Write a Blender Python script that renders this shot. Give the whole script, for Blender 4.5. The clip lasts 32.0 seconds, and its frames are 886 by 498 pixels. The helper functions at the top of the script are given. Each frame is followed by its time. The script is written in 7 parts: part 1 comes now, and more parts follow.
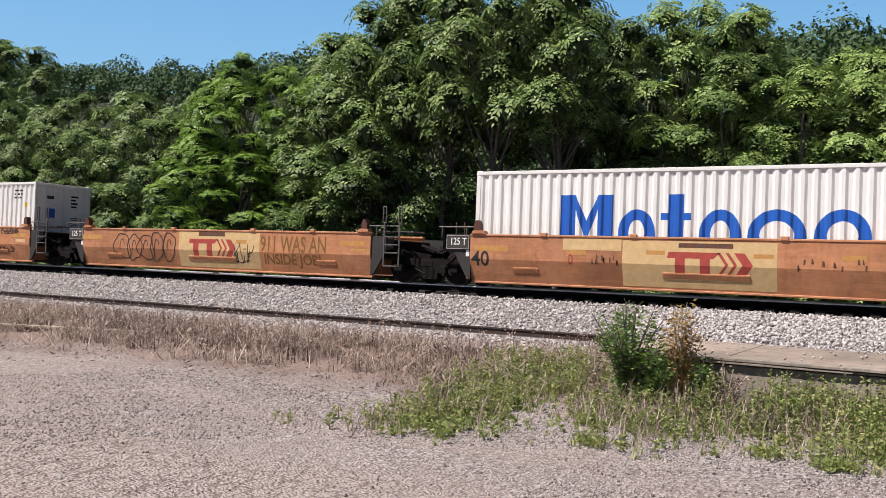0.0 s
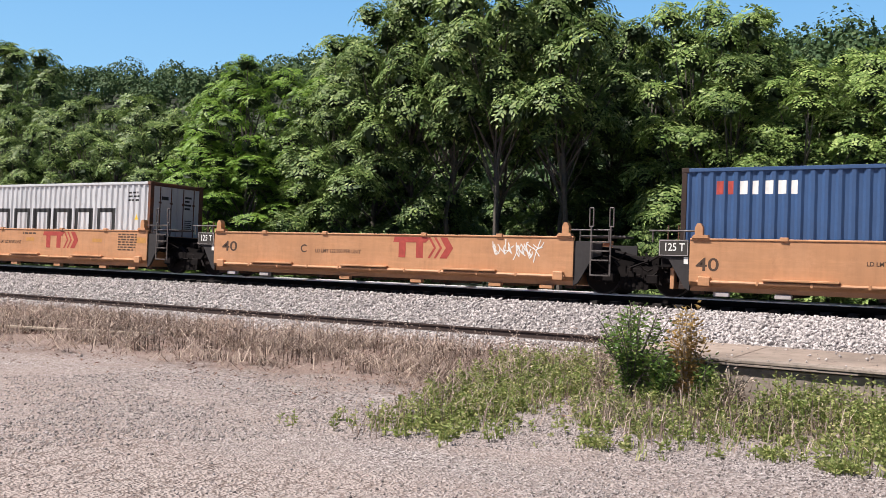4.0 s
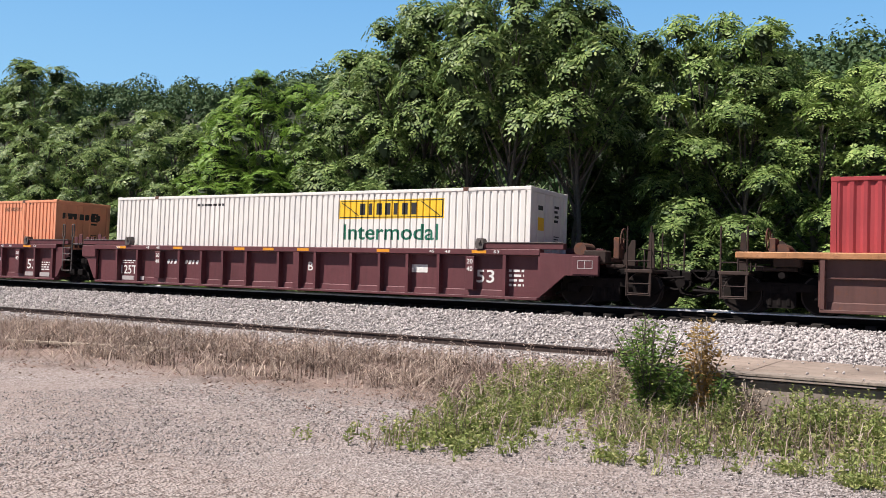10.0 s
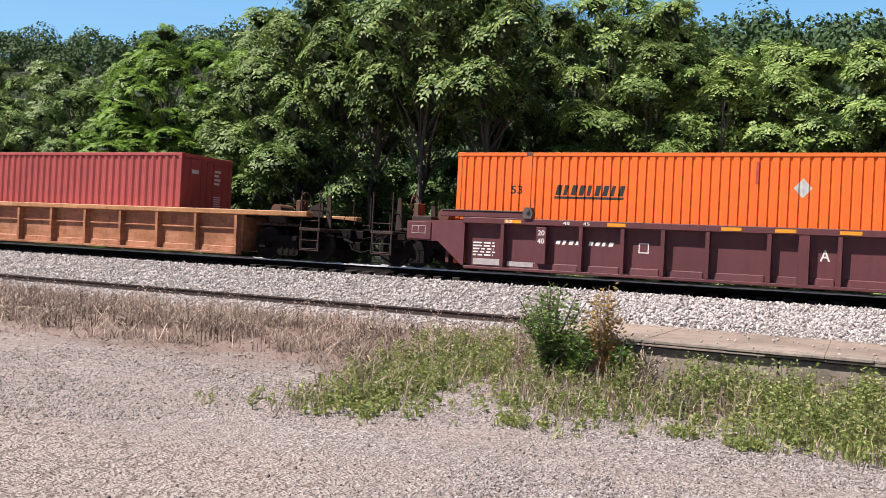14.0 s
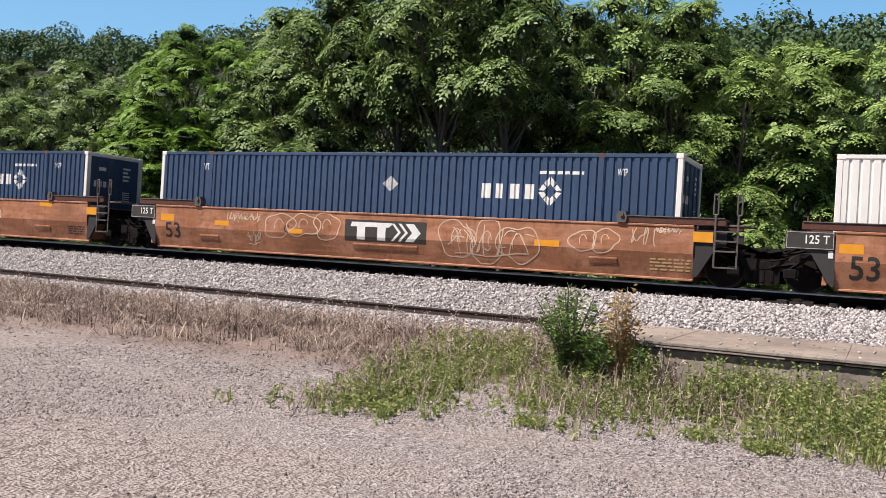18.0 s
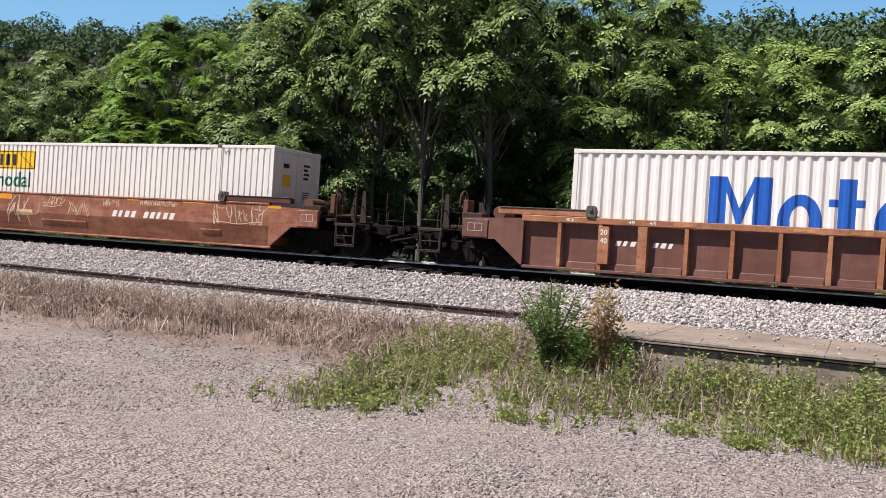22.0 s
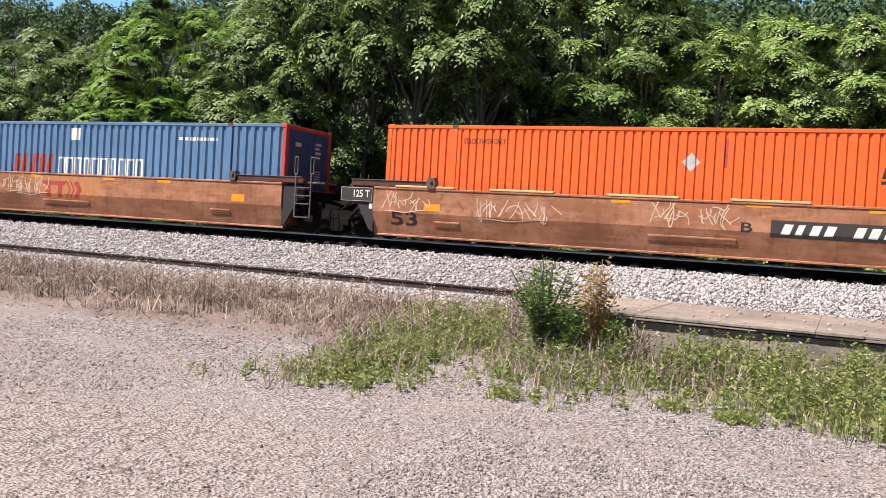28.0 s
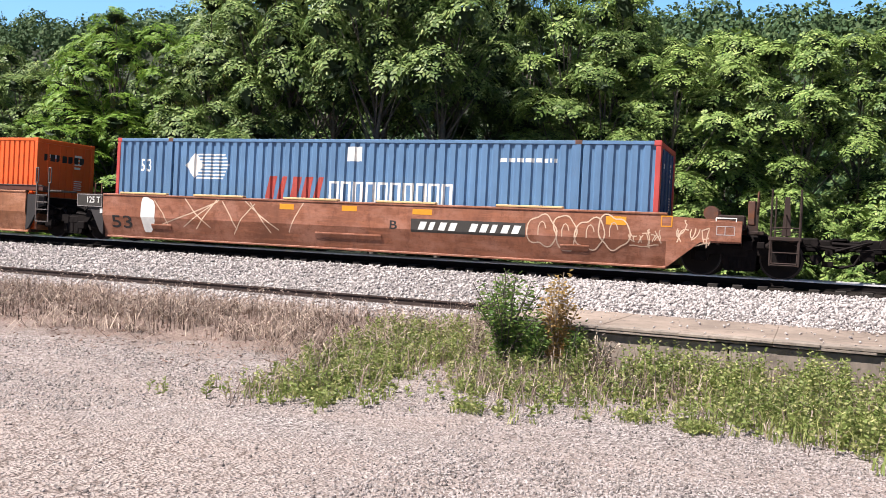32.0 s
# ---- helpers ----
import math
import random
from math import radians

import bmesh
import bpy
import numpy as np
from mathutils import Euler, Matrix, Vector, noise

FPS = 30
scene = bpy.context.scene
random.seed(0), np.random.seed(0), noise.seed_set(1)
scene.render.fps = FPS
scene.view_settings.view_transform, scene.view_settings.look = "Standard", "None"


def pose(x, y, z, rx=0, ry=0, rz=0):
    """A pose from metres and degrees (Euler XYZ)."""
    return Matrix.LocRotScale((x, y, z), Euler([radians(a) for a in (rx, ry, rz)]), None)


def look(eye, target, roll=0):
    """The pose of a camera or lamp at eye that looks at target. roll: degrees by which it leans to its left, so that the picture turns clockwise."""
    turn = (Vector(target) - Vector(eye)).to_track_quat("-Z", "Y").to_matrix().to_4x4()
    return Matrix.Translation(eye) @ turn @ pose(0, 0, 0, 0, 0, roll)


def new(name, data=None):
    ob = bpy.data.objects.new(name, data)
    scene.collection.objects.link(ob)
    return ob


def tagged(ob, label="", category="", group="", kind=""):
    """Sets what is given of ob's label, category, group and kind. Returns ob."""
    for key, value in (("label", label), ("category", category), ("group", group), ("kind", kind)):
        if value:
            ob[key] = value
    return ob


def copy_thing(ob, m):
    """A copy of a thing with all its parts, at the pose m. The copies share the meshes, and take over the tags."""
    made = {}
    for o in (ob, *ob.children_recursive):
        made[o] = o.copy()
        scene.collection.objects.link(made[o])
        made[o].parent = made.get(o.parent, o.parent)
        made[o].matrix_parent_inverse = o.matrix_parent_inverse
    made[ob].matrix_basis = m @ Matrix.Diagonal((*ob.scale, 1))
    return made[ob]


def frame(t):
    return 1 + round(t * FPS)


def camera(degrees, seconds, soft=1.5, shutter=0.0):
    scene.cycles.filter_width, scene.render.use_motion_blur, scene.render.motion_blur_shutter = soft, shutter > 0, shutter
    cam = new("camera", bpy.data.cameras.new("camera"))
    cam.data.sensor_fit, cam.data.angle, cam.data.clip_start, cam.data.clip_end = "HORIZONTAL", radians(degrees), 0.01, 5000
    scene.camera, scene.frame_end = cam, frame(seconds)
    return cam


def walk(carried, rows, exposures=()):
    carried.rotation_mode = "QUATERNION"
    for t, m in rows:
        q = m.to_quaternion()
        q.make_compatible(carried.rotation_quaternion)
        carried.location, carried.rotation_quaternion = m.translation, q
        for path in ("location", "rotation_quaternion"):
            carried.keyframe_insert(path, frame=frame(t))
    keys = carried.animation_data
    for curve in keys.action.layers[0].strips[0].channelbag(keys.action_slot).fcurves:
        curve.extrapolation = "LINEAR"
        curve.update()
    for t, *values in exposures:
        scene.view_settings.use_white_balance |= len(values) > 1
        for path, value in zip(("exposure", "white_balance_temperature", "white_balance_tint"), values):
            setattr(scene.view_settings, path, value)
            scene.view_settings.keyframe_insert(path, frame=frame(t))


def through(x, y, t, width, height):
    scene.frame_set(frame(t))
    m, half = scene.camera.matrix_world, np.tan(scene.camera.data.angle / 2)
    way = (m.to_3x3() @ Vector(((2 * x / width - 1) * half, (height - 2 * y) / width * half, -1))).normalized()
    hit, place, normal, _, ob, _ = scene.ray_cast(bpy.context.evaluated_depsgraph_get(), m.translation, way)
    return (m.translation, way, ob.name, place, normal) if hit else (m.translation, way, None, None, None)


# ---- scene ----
from math import cos, pi, sin, sqrt

EYE = (0.0, 0.0, 1.6)      # the lot lies at z = 0, the track runs along x
RAIL = 1.11                # top of the main rails
TRACK = 22.55              # centre line of the main track
SPEED = 13.9               # metres a second, towards +x
END = 32.0

# seconds, yaw, pitch, roll of the hand-held camera
TURNS = [
    (0, 29.60, 1.15, -2.14), (0.5, 29.61, 1.28, -2.07), (1, 29.65, 1.33, -2.11), (1.5, 29.71, 1.34, -2.10),
    (2, 29.75, 1.28, -2.17), (2.5, 29.75, 1.27, -2.18), (3, 29.81, 1.25, -2.12), (3.5, 29.86, 1.23, -2.11),
    (5.5, 30.00, 1.58, -1.93), (6, 30.10, 1.80, -1.88), (6.5, 30.15, 1.88, -1.84), (7, 30.20, 1.89, -1.84),
    (7.5, 30.33, 1.80, -1.87), (8, 30.42, 1.73, -2.04), (8.5, 30.50, 1.76, -2.03), (9, 30.59, 1.87, -1.96),
    (9.5, 30.66, 2.02, -1.95), (10, 30.75, 2.09, -1.89), (10.5, 30.83, 2.02, -1.95), (11, 30.70, 1.89, -1.92),
    (11.5, 30.51, 1.67, -2.00), (12, 28.74, 1.47, -2.01), (12.5, 26.44, 1.02, -2.29), (13, 25.65, 0.68, -2.59),
    (13.5, 25.18, 0.34, -2.87), (15.5, 24.68, -0.02, -2.96), (16, 25.43, -0.01, -3.03), (16.5, 25.80, -0.11, -3.13),
    (17, 25.97, -0.23, -3.18), (17.5, 26.03, -0.13, -3.34), (18, 26.08, 0.09, -3.32), (18.5, 25.93, 0.19, -3.28),
    (19, 25.67, 0.25, -3.27), (19.5, 25.44, 0.22, -3.26), (20, 25.27, 0.08, -3.28), (20.5, 25.09, -0.04, -3.42),
    (21, 25.00, -0.12, -3.54), (21.5, 25.00, -0.16, -3.61), (22, 25.02, -0.19, -3.64), (22.5, 24.99, -0.24, -3.77),
    (23, 24.94, -0.37, -3.76), (23.5, 24.85, -0.51, -3.79), (24, 24.93, -0.75, -3.64), (24.5, 25.02, -1.02, -3.64),
    (25, 24.95, -1.25, -3.42), (25.5, 24.78, -1.37, -3.34), (27.5, 24.63, -1.55, -3.42), (28, 24.53, -1.57, -3.42),
    (28.5, 24.35, -1.38, -3.34), (29, 24.23, -1.15, -3.23), (29.5, 24.16, -0.96, -3.25), (30, 23.84, -0.81, -3.09),
    (30.5, 23.25, -0.65, -3.01), (31, 22.68, -0.58, -2.94), (31.5, 22.27, -0.53, -2.92), (32, 22.09, -0.53, -2.91)]
cam = camera(52.65, END, soft=0.68)
EXPOSURES = [(0.0, 0.47), (1.0, 0.66), (4.0, 0.66), (6.0, 0.79), (9.0, 0.82), (10.0, 0.60), (11.0, 0.46), (12.0, 0.56), (13.0, 0.69), (16.0, 0.57), (17.0, 0.38), (18.0, 0.54), (19.0, 0.92), (20.0, 0.87), (21.0, 0.84), (22.0, 0.49), (23.0, 0.39), (24.0, 0.54), (25.0, 0.90), (28.0, 0.82), (30.0, 0.90), (31.0, 0.94), (END, 0.97)]
walk(cam, [(t, pose(*EYE, 90 + p, r, y)) for t, y, p, r in TURNS], [(t, s, 6500, 13.5) for t, s in EXPOSURES])

# ---- sky and sun ----
SUN_EL, SUN_AZ = 56.0, 223.0   # azimuth clockwise from +y
world = bpy.data.worlds.new("sky")
scene.world = world
world.use_nodes = True
wn = world.node_tree
sky = wn.nodes.new("ShaderNodeTexSky")
sky.sky_type, sky.sun_disc = "NISHITA", False
sky.sun_elevation, sky.sun_rotation = radians(SUN_EL), radians(SUN_AZ)
sky.altitude, sky.air_density, sky.dust_density, sky.ozone_density = 2500.0, 0.55, 0.0, 3.0
wn.links.new(sky.outputs[0], wn.nodes["Background"].inputs[0])
wn.nodes["Background"].inputs[1].default_value = 0.05
sun = new("sun", bpy.data.lights.new("sun", "SUN"))
sun.data.energy, sun.data.angle, sun.data.color = 5.0, radians(0.53), (1.0, 0.955, 0.895)
sun_way = Vector((sin(radians(SUN_AZ)) * cos(radians(SUN_EL)), cos(radians(SUN_AZ)) * cos(radians(SUN_EL)), sin(radians(SUN_EL))))
sun.matrix_world = look(sun_way * 80, (0, 0, 0))

# ---- materials ----
def tree_of(name):
    m = bpy.data.materials.new(name)
    m.use_nodes = True
    nt = m.node_tree
    return m, nt, nt.nodes["Principled BSDF"]


def node(nt, kind, **inputs):
    n = nt.nodes.new("ShaderNode" + kind)
    for key, value in inputs.items():
        n.inputs[key.replace("_", " ")].default_value = value
    return n


def coords(nt, scale=(1, 1, 1), space="Object"):
    tc, mp = nt.nodes.new("ShaderNodeTexCoord"), nt.nodes.new("ShaderNodeMapping")
    mp.inputs["Scale"].default_value = scale
    nt.links.new(tc.outputs[space], mp.inputs[0])
    return mp.outputs[0]


def noise_tex(nt, vec, scale, detail=4.0, rough=0.6):
    n = node(nt, "TexNoise", Scale=scale, Detail=detail, Roughness=rough)
    nt.links.new(vec, n.inputs["Vector"])
    return n.outputs["Fac"]


def ramp(nt, fac, stops):
    r = nt.nodes.new("ShaderNodeValToRGB")
    el = r.color_ramp.elements
    while len(el) < len(stops):
        el.new(0.5)
    for e, (at, c) in zip(el, stops):
        e.position = at
        e.color = (*c, 1) if isinstance(c, tuple) else (c, c, c, 1)
    nt.links.new(fac, r.inputs[0])
    return r.outputs[0]


def mixed(nt, fac, a, b, blend="MIX"):
    n = nt.nodes.new("ShaderNodeMix")
    n.data_type, n.blend_type = "RGBA", blend
    for sock, value in ((n.inputs[0], fac), (n.inputs[6], a), (n.inputs[7], b)):
        if isinstance(value, tuple):
            sock.default_value = (*value, 1)
        elif isinstance(value, float):
            sock.default_value = value
        else:
            nt.links.new(value, sock)
    return n.outputs[2]


def bump(nt, bsdf, height, strength, distance):
    b = node(nt, "Bump", Strength=strength, Distance=distance)
    nt.links.new(height, b.inputs["Height"])
    nt.links.new(b.outputs[0], bsdf.inputs["Normal"])


def scaled(c, k):
    return tuple(min(1.0, v * k) for v in c)


def paint(name, colour, rust=0.25, rough=0.5, fade=0.25, dirt=0.35, rust_colour=(0.16, 0.055, 0.022), metal=0.0, scuff=0.0, gloss=0.5):
    """Weathered paint on steel: chalky fading in patches, dirt streaks that run down, rust in spots."""
    m, nt, p = tree_of(name)
    flat = coords(nt)
    streaks = coords(nt, (2.6, 2.6, 0.22))
    patches = noise_tex(nt, flat, 0.55, 3.0)
    base = ramp(nt, patches, [(0.3, scaled(colour, 1 - fade * 0.55)), (0.7, scaled(colour, 1 + fade * 0.35))])
    runs = ramp(nt, noise_tex(nt, streaks, 3.0, 5.0, 0.65), [(0.42, 0.0), (0.78, dirt)])
    base = mixed(nt, runs, base, scaled(colour, 0.42))
    if scuff:
        along = ramp(nt, noise_tex(nt, coords(nt, (0.4, 0.4, 4.0)), 2.2, 6.0, 0.7), [(0.5, 0.0), (0.68, scuff)])
        base = mixed(nt, along, base, scaled(colour, 1.75))
        rubbed = ramp(nt, noise_tex(nt, coords(nt, (0.7, 0.7, 3.0)), 3.1, 6.0, 0.7), [(0.55, 0.0), (0.7, scuff)])
        base = mixed(nt, rubbed, base, scaled(colour, 0.5))
        chalk = ramp(nt, noise_tex(nt, coords(nt, (0.5, 0.5, 1.0)), 2.4, 9.0, 0.72), [(0.47, 0.0), (0.66, scuff * 1.3)])
        base = mixed(nt, chalk, base, tuple(0.07 + 1.35 * v for v in colour))
        blot = ramp(nt, noise_tex(nt, coords(nt, (0.8, 0.8, 0.5)), 3.3, 8.0, 0.7), [(0.55, 0.0), (0.68, scuff * 1.1)])
        base = mixed(nt, blot, base, (0.13, 0.045, 0.026))
    spots = ramp(nt, noise_tex(nt, flat, 5.5, 8.0, 0.72), [(0.62 - rust * 0.22, 0.0), (0.7 - rust * 0.12, min(1.0, rust * 1.6))])
    base = mixed(nt, spots, base, rust_colour)
    nt.links.new(base, p.inputs["Base Color"])
    nt.links.new(ramp(nt, noise_tex(nt, flat, 9.0, 4.0), [(0.3, rough - 0.1), (0.7, min(1.0, rough + 0.18))]), p.inputs["Roughness"])
    p.inputs["Metallic"].default_value, p.inputs["Specular IOR Level"].default_value = metal, gloss
    bump(nt, p, noise_tex(nt, flat, 14.0, 5.0), 0.12, 0.01)
    return m


def plain(name, colour, rough=0.6, metal=0.0, vary=0.2, scale=6.0, gloss=0.5):
    m, nt, p = tree_of(name)
    n = noise_tex(nt, coords(nt), scale, 5.0)
    nt.links.new(ramp(nt, n, [(0.25, scaled(colour, 1 - vary)), (0.75, scaled(colour, 1 + vary))]), p.inputs["Base Color"])
    p.inputs["Roughness"].default_value, p.inputs["Metallic"].default_value = rough, metal
    p.inputs["Specular IOR Level"].default_value = gloss
    return m


def foliage(name, dark, light, yellow=(0.2, 0.24, 0.04), rough=0.5, through=0.35):
    m, nt, p = tree_of(name)
    geo = nt.nodes.new("ShaderNodeNewGeometry")
    patch = noise_tex(nt, coords(nt), 0.45, 3.0)
    c = mixed(nt, ramp(nt, patch, [(0.3, 0.0), (0.7, 1.0)]), dark, light)
    c = mixed(nt, ramp(nt, geo.outputs["Random Per Island"], [(0.0, 0.0), (0.6, 0.2), (1.0, 0.9)]), c, yellow)
    nt.links.new(c, p.inputs["Base Color"])
    p.inputs["Roughness"].default_value = rough
    p.inputs["Specular IOR Level"].default_value = 0.22
    tr = nt.nodes.new("ShaderNodeBsdfTranslucent")
    nt.links.new(c, tr.inputs[0])
    mix = nt.nodes.new("ShaderNodeMixShader")
    mix.inputs[0].default_value = through
    nt.links.new(p.outputs[0], mix.inputs[1])
    nt.links.new(tr.outputs[0], mix.inputs[2])
    nt.links.new(mix.outputs[0], nt.nodes["Material Output"].inputs[0])
    return m


def stones(name, dark, light, rough=0.9):
    m, nt, p = tree_of(name)
    geo = nt.nodes.new("ShaderNodeNewGeometry")
    c = ramp(nt, geo.outputs["Random Per Island"], [(0.0, dark), (0.55, light), (1.0, scaled(light, 1.3))])
    c = mixed(nt, ramp(nt, noise_tex(nt, coords(nt), 25.0, 4.0), [(0.3, 0.0), (0.75, 0.4)]), c, scaled(dark, 0.9))
    nt.links.new(c, p.inputs["Base Color"])
    p.inputs["Roughness"].default_value = rough
    return m


def lot_material():
    """Ground of the lot: pale crushed stone, worn tracks with fine brown dirt, darker and coarser away from them."""
    m, nt, p = tree_of("lot_gravel")
    v = coords(nt)
    vor = node(nt, "TexVoronoi", Scale=36.0, Randomness=1.0)
    nt.links.new(v, vor.inputs["Vector"])
    chips = ramp(nt, vor.outputs["Color"], [(0.2, (0.11, 0.09, 0.086)), (0.5, (0.4, 0.35, 0.335)), (0.82, (0.62, 0.555, 0.535))])
    fine = ramp(nt, noise_tex(nt, v, 60.0, 6.0, 0.7), [(0.3, (0.34, 0.278, 0.252)), (0.7, (0.49, 0.418, 0.385))])
    tracks = noise_tex(nt, coords(nt, (0.16, 0.55, 1)), 1.0, 4.0)
    c = mixed(nt, ramp(nt, tracks, [(0.4, 0.0), (0.64, 0.55)]), chips, fine)
    c = mixed(nt, ramp(nt, noise_tex(nt, v, 0.9, 6.0, 0.7), [(0.35, 0.0), (0.75, 0.45)]), c, (0.27, 0.215, 0.18))
    crumbs = noise_tex(nt, coords(nt, (1.0, 1.9, 1.0)), 13.0, 5.0, 0.7)
    c = mixed(nt, ramp(nt, crumbs, [(0.36, 0.75), (0.47, 0.0)]), c, (0.12, 0.085, 0.07))
    # drying cracks in the dirt of the worn part
    wob = node(nt, "VectorMath")
    nt.links.new(coords(nt, (1.0, 0.62, 1.0)), wob.inputs[0])
    jit = node(nt, "TexNoise", Scale=5.0, Detail=4.0)
    nt.links.new(v, jit.inputs["Vector"])
    small = node(nt, "VectorMath")
    small.operation = "SCALE"
    small.inputs["Scale"].default_value = 0.18
    nt.links.new(jit.outputs["Color"], small.inputs[0])
    nt.links.new(small.outputs[0], wob.inputs[1])
    cell = node(nt, "TexVoronoi", Scale=8.0)
    cell.feature = "DISTANCE_TO_EDGE"
    nt.links.new(wob.outputs[0], cell.inputs["Vector"])
    place = nt.nodes.new("ShaderNodeSeparateXYZ")
    nt.links.new(v, place.inputs[0])
    rough_edge = node(nt, "Math")
    rough_edge.operation = "MULTIPLY_ADD"
    rough_edge.inputs[1].default_value = 5.0
    nt.links.new(noise_tex(nt, v, 0.5, 5.0, 0.65), rough_edge.inputs[0])
    nt.links.new(place.outputs[1], rough_edge.inputs[2])
    near = node(nt, "MapRange")
    near.inputs["From Min"].default_value, near.inputs["From Max"].default_value = 9.4, 7.6
    nt.links.new(rough_edge.outputs[0], near.inputs[0])
    aside = node(nt, "MapRange")
    aside.inputs["From Min"].default_value, aside.inputs["From Max"].default_value = -1.2, -3.6
    nt.links.new(place.outputs[0], aside.inputs[0])
    where = mixed(nt, 1.0, near.outputs[0], aside.outputs[0], "MULTIPLY")
    c = mixed(nt, mixed(nt, 1.0, where, (0.85, 0.85, 0.85), "MULTIPLY"), c, fine)
    line = ramp(nt, cell.outputs["Distance"], [(0.02, 0.75), (0.085, 0.0)])
    c = mixed(nt, mixed(nt, 1.0, line, where, "MULTIPLY"), c, (0.13, 0.092, 0.075))
    pink = noise_tex(nt, coords(nt, (0.12, 0.35, 1)), 1.0, 3.0)
    c = mixed(nt, ramp(nt, pink, [(0.4, 0.0), (0.62, 0.3)]), c, scaled((1.0, 0.74, 0.63), 0.43))
    # brown leaf litter and soil where the weeds grow along the siding
    sep = nt.nodes.new("ShaderNodeSeparateXYZ")
    nt.links.new(v, sep.inputs[0])
    edge = node(nt, "Math")
    edge.operation = "MULTIPLY_ADD"
    edge.inputs[1].default_value, edge.inputs[2].default_value = 7.0, 0.0
    nt.links.new(noise_tex(nt, v, 1.1, 6.0, 0.7), edge.inputs[0])
    far = node(nt, "Math")
    far.operation = "ADD"
    nt.links.new(sep.outputs[1], far.inputs[0])
    nt.links.new(edge.outputs[0], far.inputs[1])
    grow = node(nt, "MapRange")
    grow.inputs["From Min"].default_value, grow.inputs["From Max"].default_value = 12.6, 14.4
    nt.links.new(far.outputs[0], grow.inputs[0])
    litter = ramp(nt, noise_tex(nt, v, 18.0, 6.0, 0.75), [(0.3, (0.16, 0.105, 0.08)), (0.6, (0.36, 0.265, 0.225)), (0.8, (0.52, 0.42, 0.36))])
    c = mixed(nt, grow.outputs[0], c, litter)
    nt.links.new(c, p.inputs["Base Color"])
    p.inputs["Roughness"].default_value = 0.95
    h = mixed(nt, 0.5, vor.outputs["Distance"], noise_tex(nt, v, 22.0, 6.0, 0.7))
    bump(nt, p, h, 1.0, 0.06)
    return m


def sky_backdrop():
    """The clear blue of the far sky, paler towards the horizon."""
    m, nt, p = tree_of("far_sky")
    tc = nt.nodes.new("ShaderNodeTexCoord")
    sep = nt.nodes.new("ShaderNodeSeparateXYZ")
    nt.links.new(tc.outputs["Object"], sep.inputs[0])
    up = node(nt, "MapRange")
    up.inputs["From Min"].default_value, up.inputs["From Max"].default_value = 200.0, 1100.0
    nt.links.new(sep.outputs[2], up.inputs[0])
    e = nt.nodes.new("ShaderNodeEmission")
    nt.links.new(ramp(nt, up.outputs[0], [(0.0, (0.24, 0.455, 0.635)), (1.0, (0.09, 0.265, 0.53))]), e.inputs[0])
    nt.links.new(e.outputs[0], nt.nodes["Material Output"].inputs[0])
    return m


